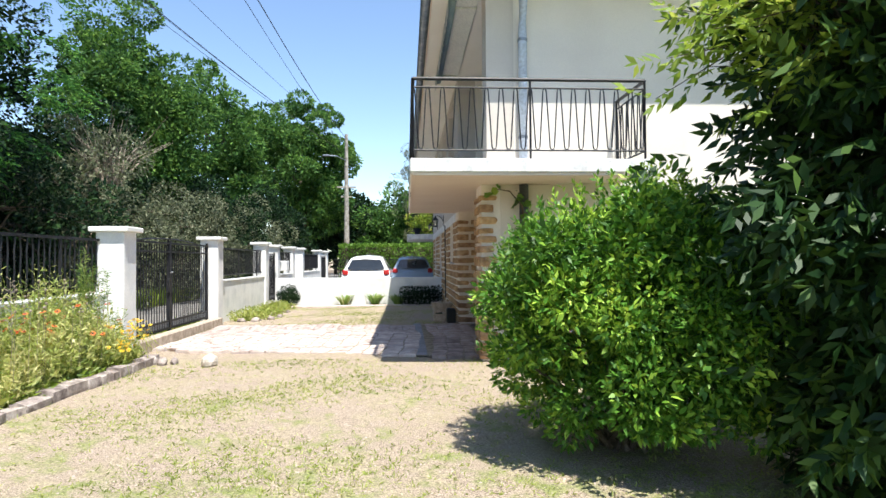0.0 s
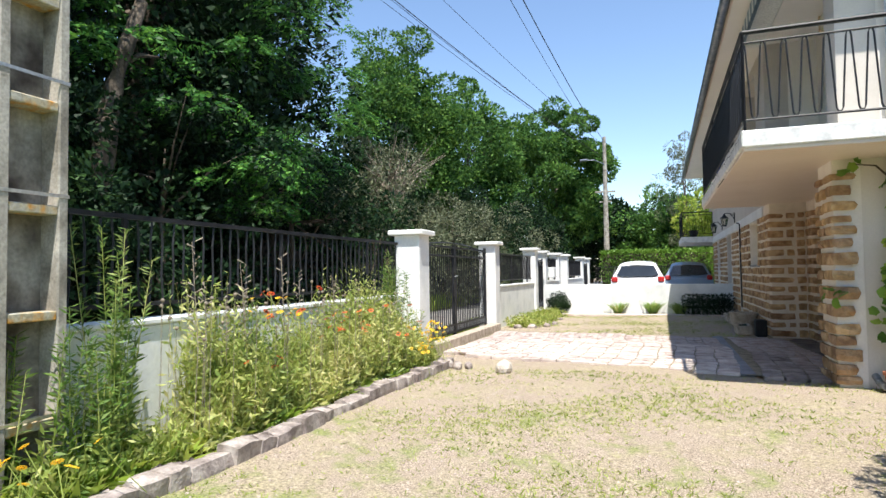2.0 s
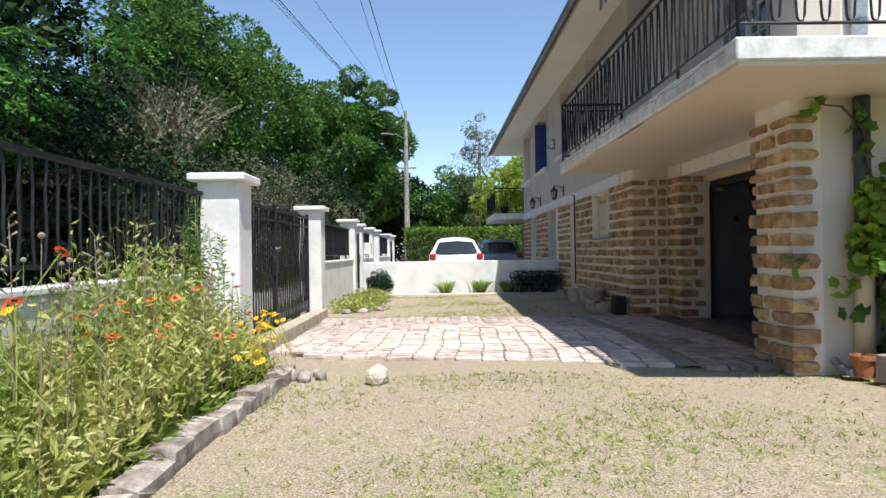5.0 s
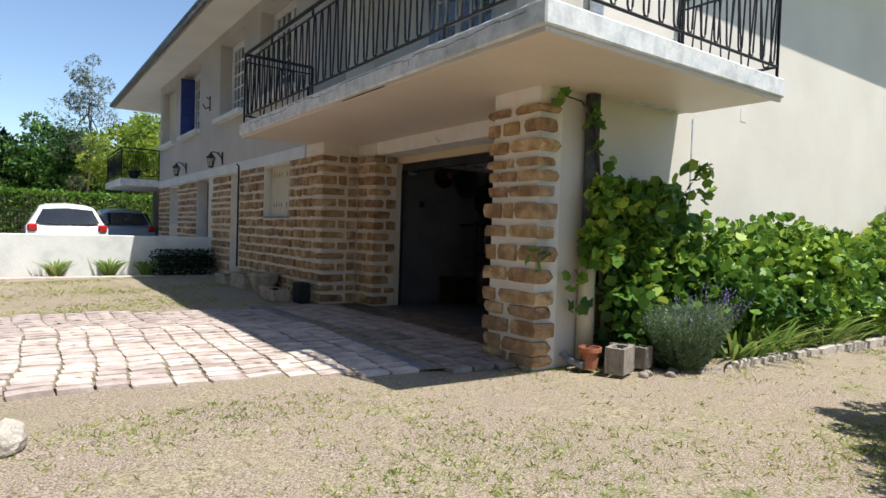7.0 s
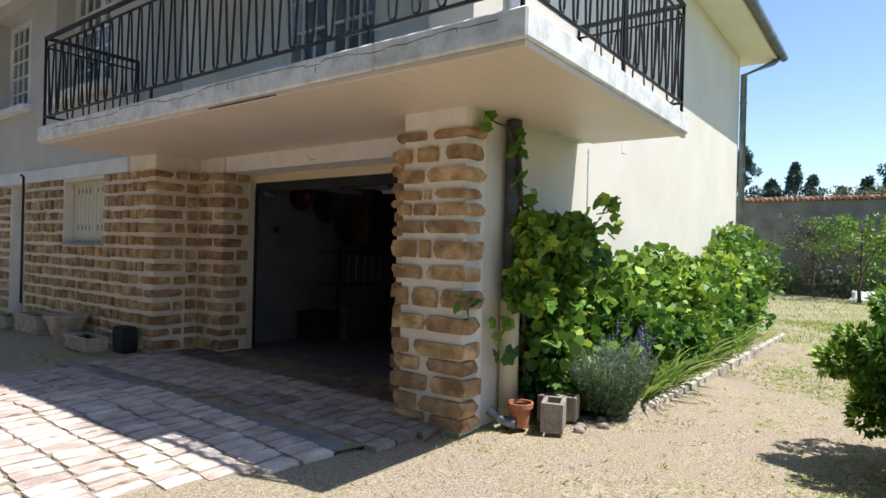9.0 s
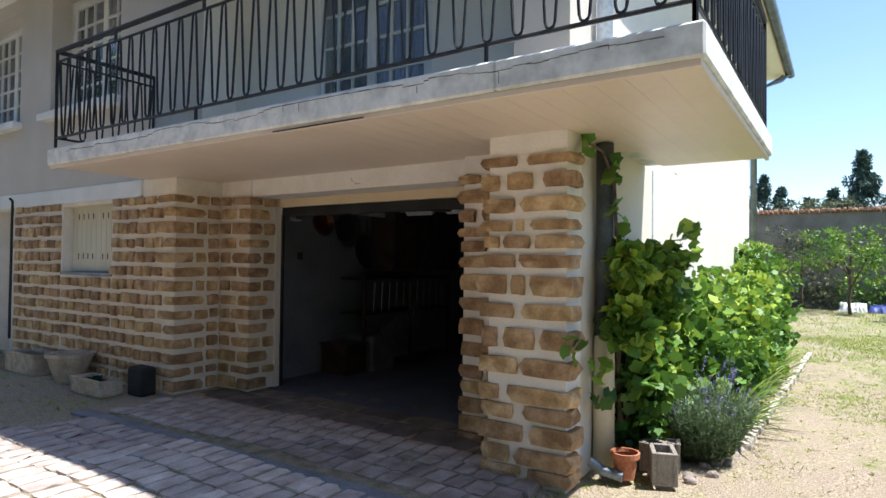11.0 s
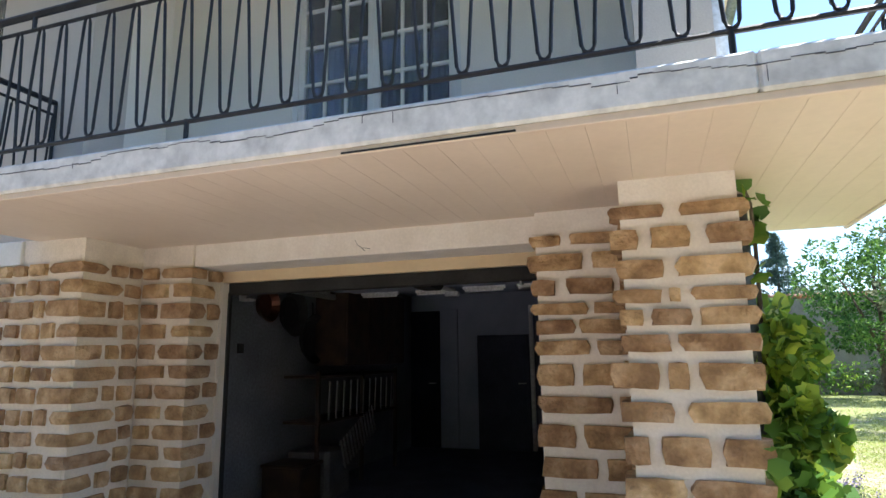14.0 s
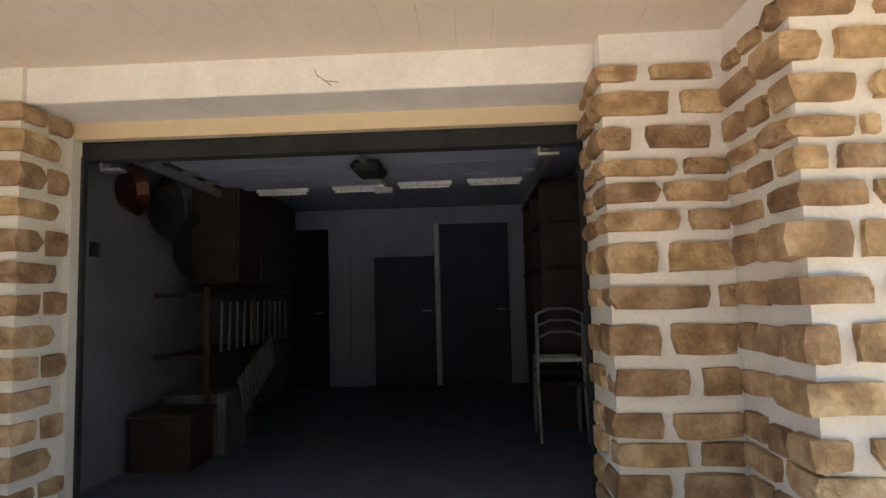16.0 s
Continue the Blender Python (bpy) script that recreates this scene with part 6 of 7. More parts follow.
# ---- ground details ----
def grass_scatter():
    rng = np.random.RandomState(31)
    n = 120000
    X = rng.uniform(-4.3, 12, n)
    Y = rng.uniform(-1.0, 7.6, n)
    far = rng.rand(n) < 0.10
    X[far], Y[far] = rng.uniform(-4.2, -0.3, far.sum()), rng.uniform(12.05, 16.9, far.sum())
    dens = 0.5 + 0.25 * np.sin(X * 2.1 + 1.3 * np.sin(Y * 1.7)) + 0.25 * np.sin(Y * 2.7 + 1.5 * np.sin(X * 1.1)) + 0.22 * (X > 3) - 0.25 * (X * 0 + ((Y > 5.3) & (X > 0.0) & (X < 8)))
    dens = dens + 0.2 * (Y < 1.8)
    keep = (rng.rand(n) < np.clip(dens - 0.22, 0.06, 0.85))
    X, Y = X[keep], Y[keep]
    m = len(X)
    A = []
    for _ in range(5):
        C = np.stack([X + rng.normal(0, 0.015, m), Y + rng.normal(0, 0.015, m), 0.012 * np.sin(X * 1.7 + Y * 0.6) + 0.010 * np.sin(Y * 2.3 - X * 0.8) - 0.022], 1)
        D = rng.normal(size=(m, 3)) * np.array([0.8, 0.8, 0.2]) + np.array([0, 0, 0.55])
        A.append(leaves(C, D, 0.015 + 0.032 * rng.rand(m) ** 2, 0.20, rng=rng))
    V, F = joined(A)
    tagged(new("grass", arr_mesh("grass", V, F, L_GRASS)), "short sparse grass tufts on the gravel", "grass", kind="stuff")
    # pebbles
    k = 7000
    P = np.stack([rng.uniform(-4.3, 5, k), rng.uniform(1.0, 7.6, k), np.zeros(k)], 1)
    s = 0.004 + 0.009 * rng.rand(k) ** 3
    P[:, 2] = 0.012 * np.sin(P[:, 0] * 1.7 + P[:, 1] * 0.6) + 0.010 * np.sin(P[:, 1] * 2.3 - P[:, 0] * 0.8) - 0.02
    oc = np.array([[1, 0, 0], [0, 1, 0], [-1, 0, 0], [0, -1, 0], [0, 0, 0.7]])
    V = (P[:, None] + oc[None] * s[:, None, None] * (0.7 + 0.6 * rng.rand(k, 5, 1))).reshape(-1, 3)
    f = np.array([[0, 1, 4], [1, 2, 4], [2, 3, 4], [3, 0, 4]])
    F = (np.arange(k)[:, None, None] * 5 + f[None]).reshape(-1, 3)
    tagged(new("gravel", arr_mesh("gravel", V, F, PEBBLE)), "loose pale pebbles on the yard", "gravel", kind="stuff")
    # tall grass on the far side of the street
    n = 15000
    X, Y = rng.uniform(-9.3, -8.3, n), rng.uniform(-3, 32, n)
    V, F = leaves(np.stack([X, Y, np.full(n, -0.02)], 1), rng.normal(size=(n, 3)) * 0.3 + np.array([0, 0, 1]), 0.30 + 0.30 * rng.rand(n), 0.07, rng=rng)
    tagged(new("grass", arr_mesh("grass", V, F, L_GOLD)), "tall green grass at the wood's edge across the street", "grass", kind="stuff")
    # street verge
    n = 9000
    X, Y = rng.uniform(-5.9, -5.3, n), rng.uniform(-3, 30, n)
    C = np.stack([X, Y, np.full(n, -0.02)], 1)
    V, F = leaves(C, rng.normal(size=(n, 3)) * 0.5 + np.array([0, 0, 1]), 0.10 + 0.12 * rng.rand(n), 0.12, rng=rng)
    tagged(new("grass", arr_mesh("grass", V, F, L_GOLD)), "green verge grass beyond the street fence", "grass", kind="stuff")
    # lawn to the east
    n = 16000
    X, Y = rng.uniform(7, 19.5, n), rng.uniform(-3, 9.5, n)
    C = np.stack([X, Y, np.full(n, -0.03)], 1)
    V, F = leaves(C, rng.normal(size=(n, 3)) * 0.6 + np.array([0, 0, 1]), 0.04 + 0.05 * rng.rand(n), 0.18, rng=rng)
    tagged(new("grass", arr_mesh("grass", V, F, L_GRASS)), "green lawn behind the house", "grass", kind="stuff")


grass_scatter()


def rock(name, at, size, seed, m, label, cat="rock", group=""):
    rr = random.Random(seed)
    bm = bmesh.new()
    bmesh.ops.create_icosphere(bm, subdivisions=2, radius=0.5)
    for v in bm.verts:
        k = 1 + 0.25 * noise.noise(v.co * 2.2 + Vector((seed, 0, 0)))
        v.co = Vector((v.co.x * size[0] * k, v.co.y * size[1] * k, max(v.co.z, -0.3) * size[2] * k))
    me = bpy.data.meshes.new(name)
    bm.to_mesh(me), bm.free()
    me.materials.append(m)
    o = new(name, me)
    o.location = (at[0], at[1], at[2] + size[2] * 0.28)
    o.rotation_euler = (0, 0, rr.uniform(0, 6))
    return tagged(o, label, cat, group)


rock("rock", (-3.5, 7.33, -0.02), (0.22, 0.17, 0.2), 1, ROCKM, "pale broken rock lying on the gravel")
for i, (x, y, s) in enumerate([(-4.25, 7.45, 0.16), (-4.12, 7.42, 0.15), (-4.0, 7.5, 0.13), (-4.42, 7.5, 0.14), (-4.05, 7.62, 0.1)]):
    rock("rock", (x, y, -0.02), (s, s * 0.8, s * 0.9), 5 + i, KERB, "dark angular rubble stone at the border's end", group="rubble")
for i, (x, y, s) in enumerate([(-4.05, 13.3, 0.2), (-4.15, 13.6, 0.18), (-4.3, 12.95, 0.22), (-4.0, 14.0, 0.16), (-4.6, 12.9, 0.2), (-4.05, 15.2, 0.15)]):
    rock("rock", (x, y, -0.02), (s, s * 0.8, s * 0.6), 15 + i, KERB, "flat brown stone edging the far bed", group="bed stones")

kerb_e = base("border_kerb", (-4.36, 2.5, 0), "row of rough grey kerb stones along the flower border", "kerb", kind="structure")
r2 = random.Random(23)
KM = []
for i in range(5):
    me = lump(140 + i, True)
    me.name = "kerb_stone"
    me.materials.clear()
    me.materials.append(KERB)
    KM.append(me)
y = -3.0
while y < 7.55:
    L = r2.uniform(0.14, 0.40)
    o = new("kerb_stone", r2.choice(KM))
    o.location, o.scale = (-4.35 + 0.03 * math.sin(y * 2) + r2.uniform(-0.014, 0.014), y + L / 2, 0.045 + r2.uniform(-0.06, -0.02)), (0.17, L + 0.006, 0.18)
    o.rotation_euler = (r2.uniform(-0.05, 0.05), r2.uniform(-0.12, 0.12), r2.uniform(-0.06, 0.06))
    o.parent, o.matrix_parent_inverse = kerb_e, Matrix.Translation(kerb_e.location).inverted()
    y += L
obj("border_soil", Geo().box(-5.0, -4.36, -3.0, 7.6, -0.05, 0.03), SOIL, label="dry dark soil of the flower border", kind="structure", category="soil")
pale_kerb = KM[0].copy()
pale_kerb.materials.clear()
pale_kerb.materials.append(ROCKM)
kerb_s = base("bed_edging", (3, 6.6, 0), "low pale edging stones of the gable bed", "kerb", kind="structure")
x = 1.55
while x < 7.6:
    L = r2.uniform(0.38, 0.55)
    o = new("kerb_stone", pale_kerb)
    o.location, o.scale = (x + L / 2, 6.60 - 0.03 * (x - 1), -0.01), (L - 0.008, 0.07, 0.13)
    o.parent, o.matrix_parent_inverse = kerb_s, Matrix.Translation(kerb_s.location).inverted()
    x += L
for i in range(9):
    rock("rock", (0.62 + i * 0.11 + 0.03 * math.sin(i * 5), 6.80 - 0.02 * i + 0.06 * math.sin(i * 2.3), -0.035), (0.06 + 0.05 * math.sin(i * 3.1) ** 2, 0.09, 0.075), 30 + i, KERB, "small rough grey stone beside the pillar", group="pillar rubble")


# ---- pots and blocks ----
def pot(name, at, prof, m, label, plant=None, soil=True, group=""):
    e = base(name, at, label, "pot", group)
    obj("body", Geo().lathe(prof, 20, at), m, e, smooth=False)
    if soil:
        r = prof[-1][0] * 0.98
        obj("soil", Geo().lathe([(0.01, prof[-1][1] - 0.03), (r, prof[-1][1] - 0.03)], 20, at), SOIL, e)
    return e


pot("flower_pot", (0.40, 7.17, 0), [(0.06, 0), (0.082, 0.14), (0.095, 0.14), (0.097, 0.175), (0.083, 0.175), (0.078, 0.15)], TERRA, "terracotta flower pot at the foot of the rainwater pipe")
for (x, y, w, d, h, a) in ((0.50, 6.95, 0.24, 0.16, 0.21, 0.35), (0.66, 7.05, 0.14, 0.16, 0.20, -0.1), (0.82, 7.0, 0.14, 0.18, 0.18, 0.2)):
    b = base("concrete_block", (x, y, 0), "grey hollow concrete block standing on end", "block", "blocks at the bed")
    m = pose(x, y, 0, 0, 0, math.degrees(a))
    g = Geo().cbox(-w / 2, w / 2, -d / 2, -d / 2 + 0.03, 0, h, 0.004, m).cbox(-w / 2, w / 2, d / 2 - 0.03, d / 2, 0, h, 0.004, m).cbox(-w / 2, -w / 2 + 0.03, -d / 2 + 0.03, d / 2 - 0.03, 0, h, 0.004, m).cbox(w / 2 - 0.03, w / 2, -d / 2 + 0.03, d / 2 - 0.03, 0, h, 0.004, m)
    obj("shell", g, CINDER, b)
obj("pipe_shoe", Geo().tube([(0.30, 7.38, 0.10), (0.31, 7.30, 0.05), (0.32, 7.16, 0.03)], 0.035, 10), GALV, label="grey plastic pipe end at the pillar's foot", category="pipe")


def trough(at, L, w, h, label, m=PLANTER):
    e = base("planter", at, label, "planter", "planters at the facade")
    x, y, z = at
    g = Geo()
    g.cbox(x - w / 2, x + w / 2, y - L / 2, y - L / 2 + 0.03, z + 0.02, z + h, 0.006).cbox(x - w / 2, x + w / 2, y + L / 2 - 0.03, y + L / 2, z + 0.02, z + h, 0.006)
    g.cbox(x - w / 2, x - w / 2 + 0.03, y - L / 2 + 0.03, y + L / 2 - 0.03, z + 0.02, z + h, 0.006).cbox(x + w / 2 - 0.03, x + w / 2, y - L / 2 + 0.03, y + L / 2 - 0.03, z + 0.02, z + h, 0.006)
    g.box(x - w / 2 + 0.02, x + w / 2 - 0.02, y - L / 2 + 0.02, y + L / 2 - 0.02, z, z + 0.04)
    obj("body", g, m, e)
    obj("rim", Geo().cbox(x - w / 2 - 0.012, x - w / 2 + 0.02, y - L / 2, y + L / 2, z + h - 0.035, z + h + 0.004, 0.005), m, e)
    obj("soil", Geo().box(x - w / 2 + 0.03, x + w / 2 - 0.03, y - L / 2 + 0.03, y + L / 2 - 0.03, z + h - 0.07, z + h - 0.04), SOIL, e)


trough((-0.15, 14.45, -0.02), 0.8, 0.32, 0.27, "weathered stone trough planter under the shutter window")
trough((-0.2, 15.45, -0.02), 0.7, 0.26, 0.18, "pale stone trough planter beside the door")
trough((-0.3, 12.62, -0.02), 0.62, 0.24, 0.18, "pale stone trough with small succulents")
pot("planter", (-0.18, 13.45, -0.02), [(0.14, 0), (0.19, 0.15), (0.235, 0.30), (0.26, 0.31), (0.26, 0.35), (0.22, 0.35), (0.21, 0.30)], PLANTER, "round weathered stone planter with a wide rim", group="planters at the facade")
obj("plastic_crate", Geo().cbox(-0.16, 0.02, 12.02, 12.28, 0, 0.30, 0.02, Matrix.Translation((0, 0, -0.01))), RUBBER, label="dark grey plastic container leaning by the planters", category="container")
spikes("succulent", (-0.3, 12.62, 0.11), 26, 0.12, 0.09, "small succulent plants in the trough", "succulent", 71, L_DARK, blade=True, lean=0.9)
spikes("succulent", (-0.2, 15.45, 0.10), 20, 0.12, 0.14, "small plants in the trough", "succulent", 72, L_LAV, blade=True, lean=0.9)


# ---- facade fittings ----
def lantern(y, z):
    e = base("wall_lantern", (FX, y, z), "black wrought-iron wall lantern on a scrolled arm", "wall lamp", "facade lanterns")
    x = FX
    obj("wall_plate", Geo().cbox(x - 0.02, x, y - 0.035, y + 0.035, z - 0.16, z + 0.10, 0.004), IRON, e)
    arm = [(x - 0.02, y, z - 0.06)] + [(x - 0.02 - 0.10 * k / 6 - 0.12 * (k / 6) ** 2, y, z - 0.06 + 0.15 * math.sin(k / 6 * math.pi * 0.62)) for k in range(1, 7)]
    obj("arm", Geo().tube(arm, 0.010, 6).tube([(x - 0.03, y, z + 0.06), (x - 0.09, y, z + 0.03), (x - 0.10, y, z + 0.08), (x - 0.06, y, z + 0.09)], 0.007, 5), IRON, e)
    cx, top = arm[-1][0], arm[-1][2] - 0.02
    obj("roof", Geo().lathe([(0.105, top - 0.10), (0.10, top - 0.09), (0.03, top - 0.02), (0.012, top + 0.02)], 6, (cx, y, 0)), IRON, e)
    obj("glass", Geo().lathe([(0.045, top - 0.27), (0.080, top - 0.11)], 6, (cx, y, 0)), LAMPGLASS, e)
    fr = Geo()
    for k in range(6):
        t = 2 * math.pi * k / 6
        fr.tube([(cx + 0.048 * math.cos(t), y + 0.048 * math.sin(t), top - 0.28), (cx + 0.086 * math.cos(t), y + 0.086 * math.sin(t), top - 0.10)], 0.006, 4)
    fr.lathe([(0.052, top - 0.30), (0.056, top - 0.27), (0.02, top - 0.265)], 6, (cx, y, 0))
    obj("cage", fr, IRON, e)


lantern(16.92, 2.50)
lantern(20.2, 2.52)
obj("hook", Geo().cbox(FX - 0.012, FX, 17.98, 18.06, 3.62, 3.95, 0.004).tube([(FX - 0.01, 18.02, 3.70), (FX - 0.10, 18.02, 3.66), (FX - 0.16, 18.02, 3.74)], 0.014, 6).tube([(FX - 0.01, 18.02, 3.88), (FX - 0.08, 18.06, 3.92)], 0.012, 6), IRON, label="small black iron fitting on the upper facade", category="bracket")
pp = base("drain_pipe", (FX - 0.03, 15.66, 0), "thin dark vertical pipe beside the narrow white door", "pipe")
obj("pipe", Geo().tube([(FX - 0.04, 15.66, 0.3), (FX - 0.04, 15.66, 2.22), (FX - 0.10, 15.58, 2.24)], 0.018, 8), IRON, pp)
obj("vent", Geo().cbox(3.05, 3.17, 7.445, 7.46, 2.40, 2.54, 0.004), PLASTER, label="small plaster-coloured wall vent", category="vent")
obj("wire", Geo().tube([(2.15, 7.452, 0.6), (2.15, 7.45, 1.6), (2.15, 7.452, 2.31)], 0.012, 6), PALEPIPE, label="thin pale conduit running up the gable wall", category="conduit")


def awning():
    e = base("awning", (0.3, 10.0, 5.0), "rolled-up striped awning with a scalloped valance above the balcony", "awning")
    obj("roller", Geo().tube([(-0.32, 8.0, 4.99), (-0.32, 11.85, 4.99)], 0.06, 10), FABRIC, e, smooth=True)
    n = 26
    for k in range(n):
        y0, y1 = 8.0 + 3.85 * k / n, 8.0 + 3.85 * (k + 1) / n
        g = Geo()
        pts = [(y0, 4.99), (y1, 4.99), (y1, 4.82), ((y0 + y1) / 2 + 0.04, 4.785), ((y0 + y1) / 2, 4.775), ((y0 + y1) / 2 - 0.04, 4.785), (y0, 4.82)]
        g.quad(*[(-0.385, a, b) for a, b in pts]), g.quad(*[(-0.381, a, b) for a, b in reversed(pts)])
        obj("valance_strip", g, FABRIC if k % 2 else FABRICW, e)
    for y in (8.3, 11.6):
        obj("awning_arm", Geo().cbox(-0.34, 0.06, y - 0.02, y + 0.02, 5.0, 5.04, 0.004), FABRICW, e)
    obj("cassette", Geo().cbox(-0.30, 0.07, 7.98, 11.87, 5.045, 5.09, 0.01), FABRICW, e)


awning()
# black strip for the shade above loose trim, and fine cracks
obj("gap_shade_strip", Geo().box(SX0 + 0.012, SX0 + 0.03, 8.35, 9.15, 2.292, 2.299), RUBBER, label="black strip standing in for the shaded gap above a loose strip of trim", category="gap", kind="structure")
lc = Geo()
for a, b in (((9.91, 2.235), (9.90, 2.205)), ((9.90, 2.205), (9.86, 2.175)), ((9.86, 2.175), (9.83, 2.15)), ((9.86, 2.175), (9.79, 2.165))):
    lc.tube([(0.659, a[0] - 0.02, a[1]), (0.659, b[0] - 0.02, b[1])], 0.0016, 4)
obj("crack", lc, RUBBER, label="fine branching crack in the garage lintel", category="crack", kind="structure")
# cracks along the slab edge
ck, r2 = Geo(), random.Random(12)
y, z = 6.6, 2.43
while y < 11.9:
    y2, z2 = y + r2.uniform(0.03, 0.10), min(2.455, max(2.395, z + r2.uniform(-0.018, 0.018)))
    w = r2.uniform(0.0010, 0.0034)
    ck.box(SX0 - 0.002, SX0 + 0.004, y, y2, -w, w, Matrix.Translation((0, 0, (z + z2) / 2)))
    if r2.random() < 0.12:
        ck.box(SX0 - 0.002, SX0 + 0.004, y, y + 0.003, z - r2.uniform(0.02, 0.07), z)
    y, z = y2, z2
obj("cracks", ck, SLATE, label="dark hairline cracks in the slab's edge", category="cracks", kind="structure")


# ---- poles and wires ----
def near_pole():
    e = base("utility_pole", (-4.85, 2.4, 0), "concrete ladder-type utility pole with orange lichen and steel bands", "utility pole")
    x0, x1, y0, y1, H = -4.98, -4.72, 2.21, 2.59, 8.6
    obj("flange_south", Geo().cbox(x0, x1, y0, y0 + 0.06, -0.1, H, 0.008), CONCRETE, e)
    obj("flange_north", Geo().cbox(x0, x1, y1 - 0.06, y1, -0.1, H, 0.008), CONCRETE, e)
    # Web colour holds both the stains and the recess's shade.
    obj("web", Geo().box(x0 + 0.09, x0 + 0.13, y0 + 0.06, y1 - 0.06, -0.1, H), STAINED, e, "stained concrete web, darkened for the shade in its recess")
    z = -0.13
    while z < H:
        obj("rung", Geo().cbox(x0 + 0.01, x1 - 0.004, y0 + 0.06, y1 - 0.06, z - 0.025, z + 0.025, 0.006), LICHEN if 0 < z < 3 else CONCRETE, e, "lichened concrete rung")
        z += 0.56
    for z in (0.46, 1.62, 2.24, 2.74):
        obj("steel_band", Geo().box(x0 - 0.004, x1 + 0.004, y0 - 0.004, y0, z, z + 0.018).box(x1, x1 + 0.004, y0, y1, z, z + 0.018).box(x0 - 0.004, x1, y1, y1 + 0.004, z, z + 0.018), METALW, e)
    obj("earth_wire", Geo().tube([(x1 - 0.1, y0 - 0.012, 0.2), (x1 - 0.09, y0 - 0.015, 1.7), (x1 - 0.06, y0 - 0.012, 2.6), (x1 - 0.07, y0 - 0.012, 5)], 0.006, 5), RUBBER, e)


near_pole()
fp = base("utility_pole", (-4.75, 37.8, 0), "slim grey utility pole with crossarms and a street lamp", "utility pole")
obj("shaft", Geo().tube([(-4.75, 37.8, -0.1), (-4.75, 37.8, 9.3)], [0.19, 0.10], 8), CONCRETE, fp)
obj("crossarm", Geo().cbox(-5.35, -4.15, 37.74, 37.82, 5.9, 6.0, 0.01), CONCRETE, fp)
obj("crossarm", Geo().cbox(-5.1, -4.4, 37.74, 37.82, 5.3, 5.38, 0.01), CONCRETE, fp)
obj("lamp_arm", Geo().tube([(-4.75, 37.7, 7.6), (-5.3, 37.4, 7.85), (-5.75, 37.2, 7.85)], 0.03, 6), GALV, fp)
obj("lamp_head", Geo().cbox(-6.15, -5.7, 37.1, 37.3, 7.80, 7.90, 0.03), GALV, fp)
for i, (a, b, r) in enumerate([((-4.85, 2.4, 8.3), (-4.75, 37.8, 9.0), 0.014), ((-4.95, 2.4, 8.0), (-4.95, 37.8, 8.6), 0.008), ((-9.7, -6, 8.5), (-5.2, 37.8, 8.3), 0.012), ((-9.95, -6, 8.6), (-5.3, 37.8, 8.4), 0.007), ((-10.2, -6, 8.4), (-5.0, 37.8, 8.2), 0.007), ((-8.9, -6, 9.0), (-4.8, 37.8, 8.8), 0.007)]):
    a, b = Vector(a), Vector(b)
    pts = [a.lerp(b, k / 14) - Vector((0, 0, 0.5 * math.sin(math.pi * k / 14))) for k in range(15)]
    obj("overhead_cable", Geo().tube(pts, r, 5), RUBBER, label="dark overhead cable running to the far pole", category="cable", group="overhead cables")


